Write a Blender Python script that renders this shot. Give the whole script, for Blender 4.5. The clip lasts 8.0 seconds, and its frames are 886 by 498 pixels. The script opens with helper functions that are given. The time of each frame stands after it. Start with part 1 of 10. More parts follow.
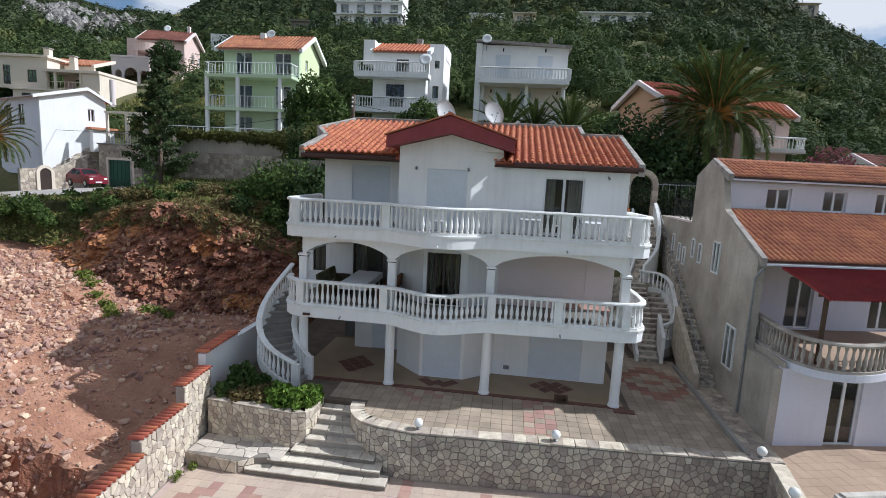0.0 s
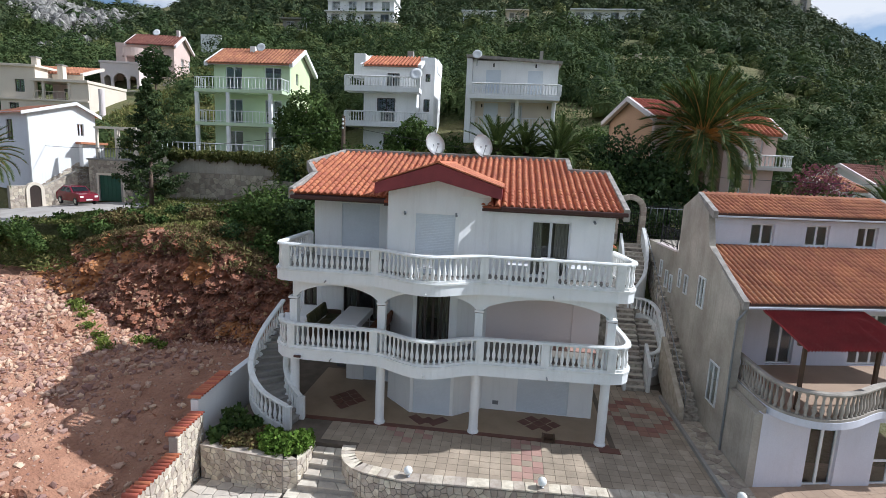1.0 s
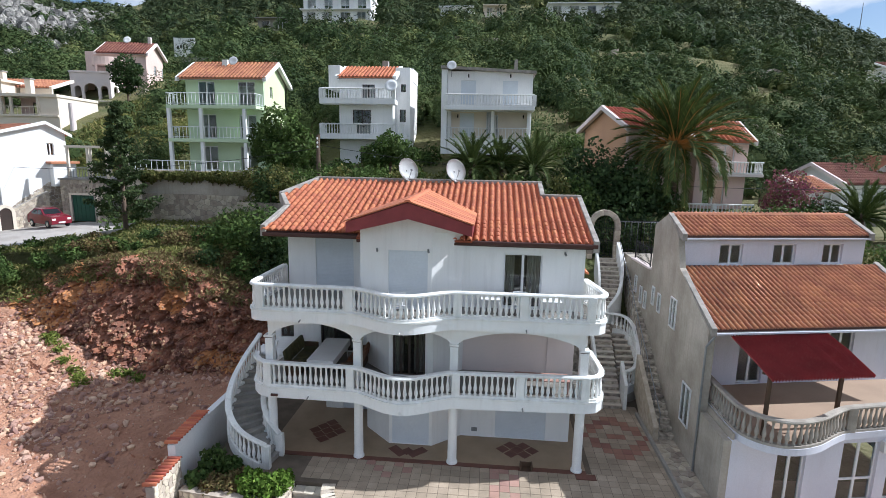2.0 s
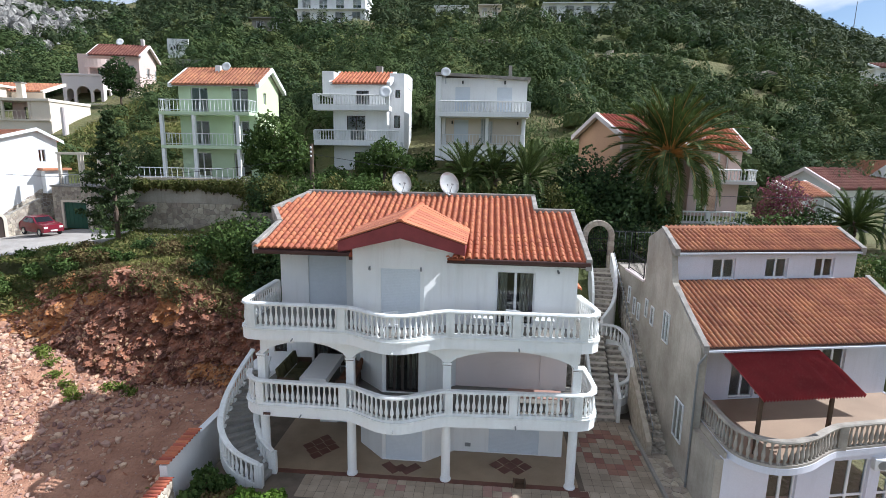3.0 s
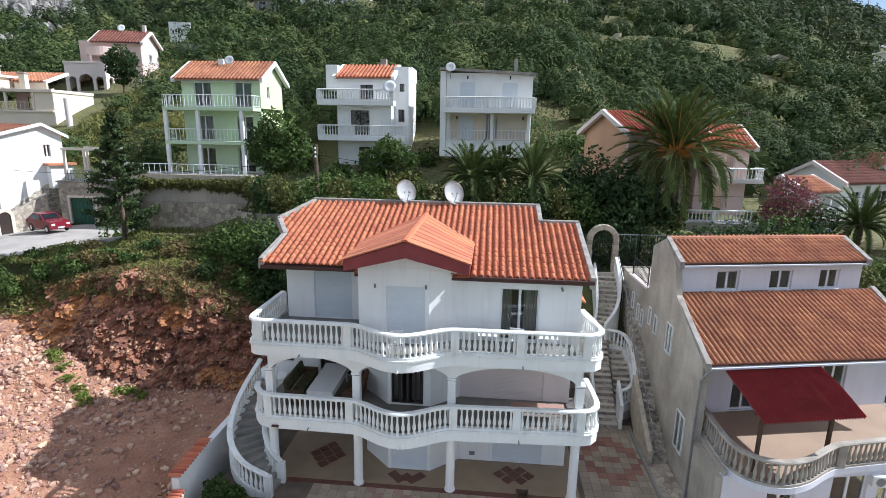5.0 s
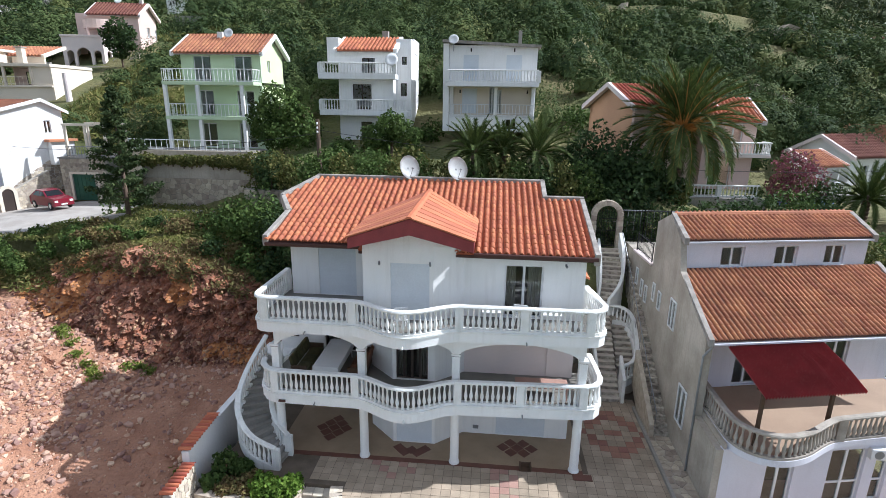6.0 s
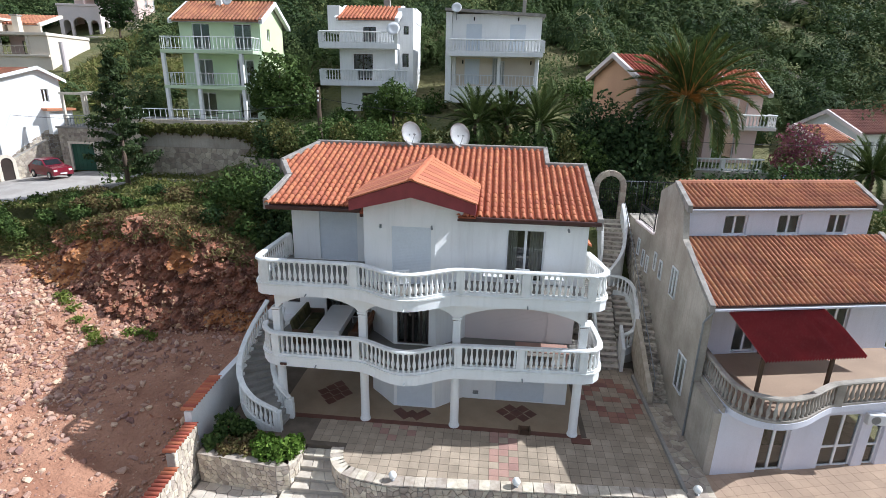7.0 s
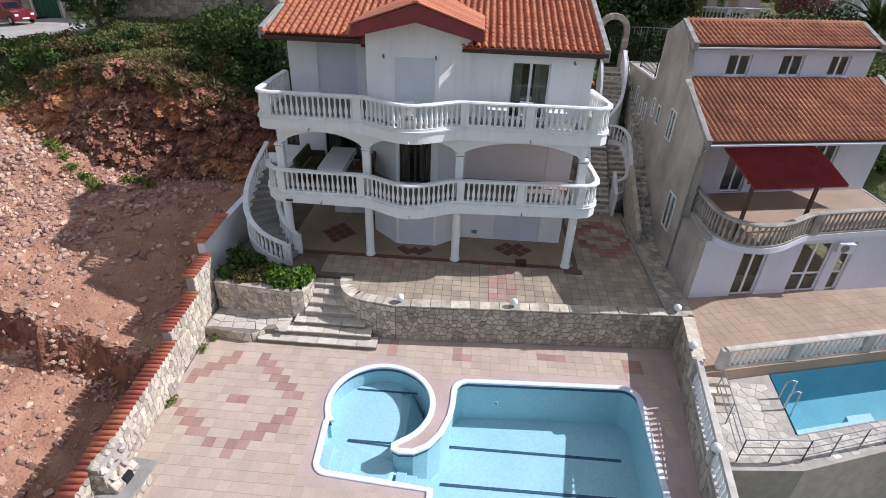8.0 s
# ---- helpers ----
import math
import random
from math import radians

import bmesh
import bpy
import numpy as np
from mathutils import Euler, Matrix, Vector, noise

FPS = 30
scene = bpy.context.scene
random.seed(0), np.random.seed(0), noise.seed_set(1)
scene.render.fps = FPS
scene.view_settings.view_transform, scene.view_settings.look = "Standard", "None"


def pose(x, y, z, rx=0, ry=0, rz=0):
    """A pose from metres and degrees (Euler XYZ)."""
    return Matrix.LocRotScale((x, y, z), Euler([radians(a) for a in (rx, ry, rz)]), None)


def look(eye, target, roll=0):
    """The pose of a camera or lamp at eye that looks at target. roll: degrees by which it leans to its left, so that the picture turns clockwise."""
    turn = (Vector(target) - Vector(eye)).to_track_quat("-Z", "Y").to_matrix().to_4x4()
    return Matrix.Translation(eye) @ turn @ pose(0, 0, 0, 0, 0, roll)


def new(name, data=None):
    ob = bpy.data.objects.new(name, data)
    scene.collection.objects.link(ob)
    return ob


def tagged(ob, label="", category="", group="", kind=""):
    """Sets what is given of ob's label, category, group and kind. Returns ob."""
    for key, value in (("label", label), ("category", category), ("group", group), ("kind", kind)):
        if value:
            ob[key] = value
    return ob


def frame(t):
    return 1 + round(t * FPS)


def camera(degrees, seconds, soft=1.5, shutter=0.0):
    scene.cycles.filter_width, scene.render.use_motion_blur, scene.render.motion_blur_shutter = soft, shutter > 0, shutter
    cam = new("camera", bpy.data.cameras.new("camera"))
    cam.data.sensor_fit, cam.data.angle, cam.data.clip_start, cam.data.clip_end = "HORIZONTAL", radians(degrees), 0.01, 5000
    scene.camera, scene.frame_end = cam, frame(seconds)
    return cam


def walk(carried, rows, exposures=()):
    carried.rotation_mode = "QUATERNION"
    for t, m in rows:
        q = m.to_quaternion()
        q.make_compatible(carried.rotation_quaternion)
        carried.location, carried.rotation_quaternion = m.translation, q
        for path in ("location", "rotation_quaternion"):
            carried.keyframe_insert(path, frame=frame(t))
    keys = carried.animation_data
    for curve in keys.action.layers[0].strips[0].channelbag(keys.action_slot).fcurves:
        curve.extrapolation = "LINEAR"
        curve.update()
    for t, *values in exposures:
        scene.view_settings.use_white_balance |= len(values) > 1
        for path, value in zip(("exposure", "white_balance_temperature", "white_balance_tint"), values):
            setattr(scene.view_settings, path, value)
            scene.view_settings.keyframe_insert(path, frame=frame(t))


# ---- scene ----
# ---------- camera ----------
cam = camera(80.26, 8.0, soft=0.5)
# seconds, eye x y z, yaw, pitch, roll
ROWS = [
    (0.0, 0.536, -17.493, 7.678, 7.20, -8.51, 2.84),
    (0.5, 0.600, -17.472, 8.626, 7.04, -9.00, 2.90),
    (1.0, 0.658, -17.428, 9.499, 6.57, -9.43, 2.55),
    (1.5, 0.802, -17.366, 10.310, 5.89, -9.92, 1.65),
    (2.0, 1.059, -17.221, 11.009, 5.03, -10.29, 1.09),
    (3.5, 1.162, -17.010, 11.819, 4.60, -10.67, 1.01),
    (4.0, 1.124, -16.984, 12.118, 4.77, -10.91, 1.16),
    (4.5, 1.120, -16.917, 12.890, 4.91, -11.36, 1.14),
    (6.0, 1.054, -16.817, 13.097, 5.33, -15.63, 0.77),
    (6.5, 1.041, -16.816, 13.003, 5.36, -15.49, 0.95),
    (7.0, 1.028, -16.906, 12.511, 5.33, -17.74, 1.22),
    (7.5, 0.992, -17.284, 11.581, 5.06, -23.61, 1.38),
    (8.0, 0.421, -17.978, 11.209, 2.86, -30.67, 2.31),
]
walk(cam, [(t, pose(x, y, z, 90 + p, 0, w) @ pose(0, 0, 0, 0, 0, r)) for t, x, y, z, w, p, r in ROWS], [(0.0, 0.16, 5700, 10), (1.0, 0.29, 5700, 10), (2.0, 0.50, 5700, 10), (4.5, 0.62, 5700, 10), (7.0, 0.50, 5700, 10), (8.0, 0.17, 5780, 15)])

# ---------- sky and sun ----------
SUN_DIR = Vector((1.1, 0.235, 1.0)).normalized()
world = bpy.data.worlds.new("sky")
scene.world = world
world.use_nodes = True
wn = world.node_tree
wn.nodes.clear()
w_out = wn.nodes.new("ShaderNodeOutputWorld")
w_bg = wn.nodes.new("ShaderNodeBackground")
w_sky = wn.nodes.new("ShaderNodeTexSky")
w_sky.sky_type = "NISHITA"
w_sky.sun_disc = False
w_sky.sun_elevation = math.asin(SUN_DIR.z)
w_sky.sun_rotation = math.atan2(SUN_DIR.x, SUN_DIR.y)
w_sky.air_density, w_sky.dust_density, w_sky.ozone_density = 1.0, 1.0, 1.5
# soft white clouds over the sky
w_tc = wn.nodes.new("ShaderNodeTexCoord")
w_map = wn.nodes.new("ShaderNodeMapping")
w_map.inputs["Scale"].default_value = (1.0, 1.0, 2.2)
w_map.inputs["Location"].default_value = (0.35, 0.1, 0.2)
w_noise = wn.nodes.new("ShaderNodeTexNoise")
w_noise.inputs["Scale"].default_value = 5.0
w_noise.inputs["Detail"].default_value = 7.0
w_ramp = wn.nodes.new("ShaderNodeValToRGB")
w_ramp.color_ramp.elements[0].position, w_ramp.color_ramp.elements[1].position = 0.44, 0.57
w_mix = wn.nodes.new("ShaderNodeMix")
w_mix.data_type = "RGBA"
wn.links.new(w_tc.outputs["Generated"], w_map.inputs["Vector"])
wn.links.new(w_map.outputs["Vector"], w_noise.inputs["Vector"])
wn.links.new(w_noise.outputs["Fac"], w_ramp.inputs["Fac"])
wn.links.new(w_ramp.outputs["Color"], w_mix.inputs["Factor"])
wn.links.new(w_sky.outputs["Color"], w_mix.inputs["A"])
w_mix.inputs["B"].default_value = (9.0, 8.9, 8.8, 1)
wn.links.new(w_mix.outputs["Result"], w_bg.inputs["Color"])
w_bg.inputs["Strength"].default_value = 0.078
wn.links.new(w_bg.outputs["Background"], w_out.inputs["Surface"])

sun = new("sun", bpy.data.lights.new("sun", "SUN"))
sun.data.energy = 4.45
sun.data.angle = radians(0.5)
sun.data.color = (1.0, 0.96, 0.90)
sun.matrix_world = look(SUN_DIR * 60, (0, 0, 0))


# ---------- materials ----------
def surf(name, c1, c2, scale=1.5, rough=0.8, bump=0.2, fine=25.0, vary=0.0, metal=0.0, streak=0.0, dirt=(0.25, 0.22, 0.18), spec=0.4, island=0.0, deep=0.02):
    """A weathered surface: two tones in large patches, fine grain, optional runs of dirt and a change from piece to piece."""
    m = bpy.data.materials.new(name)
    m.use_nodes = True
    nt = m.node_tree
    b = nt.nodes["Principled BSDF"]
    geo = nt.nodes.new("ShaderNodeNewGeometry")
    n1 = nt.nodes.new("ShaderNodeTexNoise")
    n1.inputs["Scale"].default_value, n1.inputs["Detail"].default_value = scale, 5
    nt.links.new(geo.outputs["Position"], n1.inputs["Vector"])
    r1 = nt.nodes.new("ShaderNodeMapRange")
    r1.inputs["From Min"].default_value, r1.inputs["From Max"].default_value = 0.35, 0.65
    nt.links.new(n1.outputs["Fac"], r1.inputs["Value"])
    mix = nt.nodes.new("ShaderNodeMix")
    mix.data_type = "RGBA"
    mix.inputs["A"].default_value, mix.inputs["B"].default_value = (*c1, 1), (*c2, 1)
    nt.links.new(r1.outputs["Result"], mix.inputs["Factor"])
    n2 = nt.nodes.new("ShaderNodeTexNoise")
    n2.inputs["Scale"].default_value, n2.inputs["Detail"].default_value = fine, 4
    nt.links.new(geo.outputs["Position"], n2.inputs["Vector"])
    hsv = nt.nodes.new("ShaderNodeHueSaturation")
    nt.links.new(mix.outputs["Result"], hsv.inputs["Color"])
    r2 = nt.nodes.new("ShaderNodeMapRange")
    r2.inputs["To Min"].default_value, r2.inputs["To Max"].default_value = 0.82, 1.18
    nt.links.new(n2.outputs["Fac"], r2.inputs["Value"])
    val = r2.outputs["Result"]
    for amount, kind, out in ((vary, "ShaderNodeObjectInfo", "Random"), (island, "ShaderNodeNewGeometry", "Random Per Island")):
        if amount:
            oi = nt.nodes.new(kind)
            r3 = nt.nodes.new("ShaderNodeMapRange")
            r3.inputs["To Min"].default_value, r3.inputs["To Max"].default_value = 1 - amount, 1 + amount
            nt.links.new(oi.outputs[out], r3.inputs["Value"])
            mul = nt.nodes.new("ShaderNodeMath")
            mul.operation = "MULTIPLY"
            nt.links.new(val, mul.inputs[0])
            nt.links.new(r3.outputs["Result"], mul.inputs[1])
            val = mul.outputs["Value"]
            r4 = nt.nodes.new("ShaderNodeMapRange")
            r4.inputs["To Min"].default_value, r4.inputs["To Max"].default_value = 0.5 - amount * 0.05, 0.5 + amount * 0.05
            nt.links.new(oi.outputs[out], r4.inputs["Value"])
            nt.links.new(r4.outputs["Result"], hsv.inputs["Hue"])
    nt.links.new(val, hsv.inputs["Value"])
    col = hsv.outputs["Color"]
    if streak:
        mp = nt.nodes.new("ShaderNodeMapping")
        mp.inputs["Scale"].default_value = (5, 5, 0.35)
        nt.links.new(geo.outputs["Position"], mp.inputs["Vector"])
        n3 = nt.nodes.new("ShaderNodeTexNoise")
        n3.inputs["Scale"].default_value, n3.inputs["Detail"].default_value = 1.6, 6
        nt.links.new(mp.outputs["Vector"], n3.inputs["Vector"])
        r5 = nt.nodes.new("ShaderNodeMapRange")
        r5.inputs["From Min"].default_value, r5.inputs["From Max"].default_value = 0.52, 0.8
        r5.inputs["To Max"].default_value = streak
        nt.links.new(n3.outputs["Fac"], r5.inputs["Value"])
        mx = nt.nodes.new("ShaderNodeMix")
        mx.data_type = "RGBA"
        nt.links.new(r5.outputs["Result"], mx.inputs["Factor"])
        nt.links.new(col, mx.inputs["A"])
        mx.inputs["B"].default_value = (*dirt, 1)
        col = mx.outputs["Result"]
    nt.links.new(col, b.inputs["Base Color"])
    b.inputs["Roughness"].default_value, b.inputs["Metallic"].default_value = rough, metal
    b.inputs["Specular IOR Level"].default_value = spec
    if bump:
        bp = nt.nodes.new("ShaderNodeBump")
        bp.inputs["Strength"].default_value, bp.inputs["Distance"].default_value = bump, deep
        nt.links.new(n2.outputs["Fac"], bp.inputs["Height"])
        nt.links.new(bp.outputs["Normal"], b.inputs["Normal"])
    return m


def glass(name, tint):
    m = bpy.data.materials.new(name)
    m.use_nodes = True
    b = m.node_tree.nodes["Principled BSDF"]
    b.inputs["Base Color"].default_value = (*tint, 1)
    b.inputs["Roughness"].default_value = 0.03
    b.inputs["Transmission Weight"].default_value = 1.0
    b.inputs["IOR"].default_value = 1.45
    return m


def leafmat(name, c1, c2, c3, scale=0.5, trans=0.25, spec=0.15, vary=0.35):
    """Foliage: three greens mixed by place and by leaf, some light passing through."""
    m = surf(name, c1, c2, scale, 0.7, 0.0, 6.0, island=vary, spec=spec)
    nt = m.node_tree
    b = nt.nodes["Principled BSDF"]
    src = b.inputs["Base Color"].links[0].from_socket
    geo = nt.nodes.new("ShaderNodeNewGeometry")
    mx = nt.nodes.new("ShaderNodeMix")
    mx.data_type = "RGBA"
    r = nt.nodes.new("ShaderNodeMapRange")
    r.inputs["From Min"].default_value, r.inputs["From Max"].default_value = 0.55, 1.0
    nt.links.new(geo.outputs["Random Per Island"], r.inputs["Value"])
    nt.links.new(r.outputs["Result"], mx.inputs["Factor"])
    nt.links.new(src, mx.inputs["A"])
    mx.inputs["B"].default_value = (*c3, 1)
    nt.links.new(mx.outputs["Result"], b.inputs["Base Color"])
    tr = nt.nodes.new("ShaderNodeBsdfTranslucent")
    nt.links.new(mx.outputs["Result"], tr.inputs["Color"])
    ms = nt.nodes.new("ShaderNodeMixShader")
    ms.inputs["Fac"].default_value = trans
    nt.links.new(b.outputs["BSDF"], ms.inputs[1])
    nt.links.new(tr.outputs["BSDF"], ms.inputs[2])
    nt.links.new(ms.outputs["Shader"], nt.nodes["Material Output"].inputs["Surface"])
    return m


WHITE = surf("white_render", (0.84, 0.84, 0.83), (0.79, 0.79, 0.78), 0.8, 0.85, 0.08, 40, streak=0.12)
OLD_RAIL = surf("weathered_grey_cast_concrete", (0.42, 0.38, 0.33), (0.30, 0.27, 0.23), 2.2, 0.85, 0.25, 30, streak=0.4, dirt=(0.14, 0.12, 0.1))
WHITE_RAIL = surf("white_cast_concrete", (0.82, 0.82, 0.80), (0.72, 0.72, 0.69), 2.2, 0.75, 0.12, 35, streak=0.3, dirt=(0.3, 0.29, 0.26))
PINKWHITE = surf("pale_pink_render", (0.76, 0.66, 0.63), (0.71, 0.63, 0.61), 0.8, 0.85, 0.08, 40)
SHUTTER = surf("pale_grey_shutter", (0.66, 0.70, 0.74), (0.62, 0.66, 0.70), 1.5, 0.5, 0.05, 30)
TILE = surf("terracotta_tile", (0.53, 0.19, 0.095), (0.43, 0.145, 0.075), 0.9, 0.8, 0.25, 30, vary=0.13, island=0.0)
TILE_JOIN = surf("terracotta_tile_field", (0.53, 0.19, 0.095), (0.43, 0.145, 0.075), 0.9, 0.8, 0.25, 30, island=0.13)
TILE_OLD = surf("weathered_terracotta_tile", (0.50, 0.215, 0.115), (0.36, 0.15, 0.085), 0.9, 0.85, 0.25, 30, vary=0.13)
TILE_OLD_JOIN = surf("weathered_terracotta_field", (0.50, 0.215, 0.115), (0.36, 0.15, 0.085), 0.9, 0.85, 0.25, 30, island=0.13)
TILE_MAROON = surf("dull_maroon_roof_tile", (0.22, 0.085, 0.06), (0.16, 0.06, 0.045), 0.9, 0.85, 0.25, 30, island=0.12)
TILE_DEEP = surf("deep_red_roof_tile", (0.34, 0.085, 0.05), (0.25, 0.06, 0.04), 0.9, 0.85, 0.25, 30, island=0.14)
# near-black on purpose: the shadow between barrel tiles is put into this colour
TILE_PAN = surf("shade_dark_pan_tile", (0.085, 0.04, 0.028), (0.06, 0.03, 0.022), 1.2, 0.9, 0.25, 30)
TILE_PAN_RED = surf("dusty_red_pan_tile", (0.38, 0.11, 0.05), (0.28, 0.08, 0.04), 1.2, 0.85, 0.25, 30)
TILE_CAP = surf("terracotta_coping_tile", (0.52, 0.15, 0.08), (0.42, 0.12, 0.06), 1.5, 0.75, 0.2, 30, vary=0.18)
FASCIA = surf("dark_red_fascia", (0.27, 0.05, 0.055), (0.21, 0.038, 0.043), 2.0, 0.55, 0.08, 30)
BROWN = surf("dark_brown_gutter", (0.075, 0.03, 0.025), (0.06, 0.025, 0.02), 2.0, 0.5, 0.05, 30)
COPING = surf("weathered_concrete", (0.38, 0.35, 0.315), (0.23, 0.21, 0.19), 2.5, 0.9, 0.35, 30, streak=0.4, dirt=(0.12, 0.11, 0.1))
CONCRETE = surf("grey_concrete", (0.33, 0.31, 0.28), (0.25, 0.235, 0.21), 1.0, 0.92, 0.3, 22, streak=0.4, dirt=(0.12, 0.11, 0.09))
STAINED = surf("stained_cement_render", (0.47, 0.43, 0.37), (0.32, 0.285, 0.235), 0.7, 0.92, 0.3, 14, streak=0.3, dirt=(0.17, 0.14, 0.095))
STONE = surf("limestone_facing", (0.45, 0.39, 0.315), (0.34, 0.285, 0.225), 4.0, 0.9, 0.5, 24, vary=0.28)
STONE_PALE = surf("pale_limestone_facing", (0.57, 0.50, 0.41), (0.41, 0.345, 0.27), 4.0, 0.9, 0.6, 24, vary=0.3)
STONE_FLAG = surf("pale_stone_paving", (0.58, 0.52, 0.44), (0.46, 0.41, 0.35), 3.0, 0.88, 0.4, 24, vary=0.16)
STONE_CREAM = surf("worn_cream_step_stone", (0.64, 0.58, 0.48), (0.50, 0.44, 0.36), 3.0, 0.85, 0.3, 24, vary=0.18)
MORTAR = surf("dark_mortar", (0.25, 0.225, 0.19), (0.19, 0.17, 0.145), 3.0, 0.95, 0.4, 30)
MORTAR_PALE = surf("pale_mortar", (0.42, 0.38, 0.33), (0.34, 0.31, 0.27), 3.0, 0.95, 0.4, 30)
STEP_STONE = surf("rough_flagged_step_stone", (0.50, 0.45, 0.38), (0.19, 0.165, 0.135), 5.0, 0.92, 0.8, 16, vary=0.3)
RAIL_STAINED = surf("stained_pale_cast_concrete", (0.60, 0.56, 0.50), (0.44, 0.40, 0.35), 2.2, 0.85, 0.25, 30, streak=0.4, dirt=(0.2, 0.18, 0.15))
BALCONY_TILE = surf("grey_balcony_tile", (0.24, 0.225, 0.20), (0.18, 0.17, 0.15), 1.2, 0.6, 0.06, 30)
PAVER = surf("beige_paver", (0.50, 0.395, 0.31), (0.44, 0.35, 0.28), 0.8, 0.88, 0.3, 28, vary=0.07)
PAVER_JOIN = surf("beige_paver_field", (0.50, 0.395, 0.31), (0.44, 0.35, 0.28), 0.8, 0.88, 0.3, 28, island=0.07)
PAVER_GREY = surf("tan_patio_paver", (0.41, 0.33, 0.245), (0.30, 0.245, 0.18), 0.9, 0.88, 0.3, 28, vary=0.15, island=0.05, streak=0.25, dirt=(0.2, 0.17, 0.12))
PATIO_JOINT = surf("dark_earth_joint", (0.16, 0.125, 0.095), (0.11, 0.09, 0.065), 2.0, 0.95, 0.3, 30)
PAVER_TAN = surf("tan_terrace_paver", (0.40, 0.29, 0.205), (0.34, 0.245, 0.175), 0.8, 0.88, 0.3, 28, vary=0.06, island=0.05)
PAVER_BRICK = surf("dark_brick_red_paver", (0.30, 0.15, 0.115), (0.24, 0.12, 0.09), 1.5, 0.88, 0.3, 28, vary=0.15)
PAVER_RED = surf("muted_red_paver", (0.40, 0.245, 0.20), (0.34, 0.205, 0.165), 1.5, 0.88, 0.3, 28, vary=0.12)
PINKSLAB = surf("pink_cement_surround", (0.50, 0.38, 0.34), (0.43, 0.33, 0.29), 1.0, 0.85, 0.15, 25)
TERRAZZO = surf("tan_floor_tile", (0.33, 0.25, 0.17), (0.28, 0.21, 0.14), 1.4, 0.55, 0.05, 30)
DARKTILE = surf("brown_red_floor_tile", (0.15, 0.065, 0.045), (0.12, 0.05, 0.035), 2.0, 0.55, 0.05, 30)
POOL = surf("pale_blue_pool_paint", (0.36, 0.585, 0.64), (0.32, 0.54, 0.60), 0.6, 0.5, 0.04, 12)
POOL_DARK = surf("dark_blue_band_tile", (0.025, 0.07, 0.13), (0.05, 0.11, 0.17), 12.0, 0.4, 0.05, 60)
POOL_EDGE = surf("white_pool_edge", (0.72, 0.74, 0.80), (0.66, 0.68, 0.74), 2.0, 0.7, 0.1, 30)
POOL_N = surf("blue_pool_paint", (0.12, 0.37, 0.46), (0.09, 0.31, 0.41), 0.6, 0.5, 0.04, 12)
ROCK = surf("red_brown_rock", (0.33, 0.135, 0.075), (0.14, 0.062, 0.042), 1.6, 0.95, 1.0, 9, dirt=(0.42, 0.33, 0.26), streak=0.35, deep=0.09)
ROCK_LOOSE = surf("loose_red_brown_stones", (0.38, 0.225, 0.15), (0.22, 0.105, 0.065), 1.3, 0.95, 0.8, 10, island=0.5)
OCHRE = surf("orange_ochre_clay", (0.52, 0.24, 0.09), (0.33, 0.14, 0.06), 1.6, 0.95, 0.9, 9, deep=0.09)
RUBBLE = surf("pink_limestone_rubble", (0.50, 0.335, 0.255), (0.36, 0.21, 0.15), 1.0, 0.95, 0.6, 14, island=0.4)
EARTH = surf("red_stony_earth", (0.43, 0.235, 0.15), (0.30, 0.148, 0.092), 0.7, 0.97, 1.0, 9, deep=0.09)
SCRUB = surf("dry_scrub_ground", (0.085, 0.10, 0.032), (0.17, 0.15, 0.065), 0.2, 0.97, 0.8, 3, deep=0.3)
TRACK = surf("stony_earth_track", (0.30, 0.26, 0.20), (0.21, 0.18, 0.135), 0.8, 0.95, 0.6, 8)
ROAD = surf("pale_concrete_road", (0.42, 0.39, 0.36), (0.34, 0.31, 0.28), 0.9, 0.9, 0.3, 20)
CLIFF = surf("pale_grey_limestone", (0.36, 0.345, 0.315), (0.16, 0.15, 0.14), 0.8, 0.95, 0.9, 2.5, island=0.3, deep=0.3)
GLASS = glass("window_glass", (0.80, 0.86, 0.88))
# dark colour that stands in for the lack of light inside rooms
ROOM_SHADE = surf("room_shade_colour", (0.16, 0.15, 0.14), (0.12, 0.115, 0.11), 1.0, 0.9, 0.0, 20)
FRAME_W = surf("white_window_frame", (0.75, 0.76, 0.77), (0.70, 0.71, 0.72), 2.0, 0.45, 0.0, 30)
FRAME_D = surf("dark_brown_window_frame", (0.05, 0.035, 0.03), (0.04, 0.03, 0.025), 2.0, 0.45, 0.0, 30)
CURTAIN = surf("cream_curtain", (0.55, 0.52, 0.46), (0.48, 0.45, 0.40), 5.0, 0.9, 0.1, 20)
GREEN_WALL = surf("pale_green_render", (0.56, 0.68, 0.47), (0.52, 0.63, 0.43), 0.7, 0.85, 0.06, 30)
YELLOW_WALL = surf("pale_lime_render", (0.66, 0.74, 0.45), (0.62, 0.70, 0.42), 0.7, 0.85, 0.06, 30)
CREAM_WALL = surf("cream_render", (0.72, 0.64, 0.53), (0.67, 0.59, 0.49), 0.7, 0.85, 0.06, 30)
PINK_WALL = surf("salmon_pink_render", (0.70, 0.54, 0.48), (0.65, 0.50, 0.45), 0.7, 0.85, 0.06, 30)
ORANGE_WALL = surf("peach_orange_render", (0.64, 0.38, 0.23), (0.58, 0.34, 0.21), 0.7, 0.85, 0.06, 30)
LILAC_WALL = surf("lilac_white_render", (0.68, 0.68, 0.75), (0.63, 0.63, 0.70), 0.7, 0.85, 0.06, 30, streak=0.1)
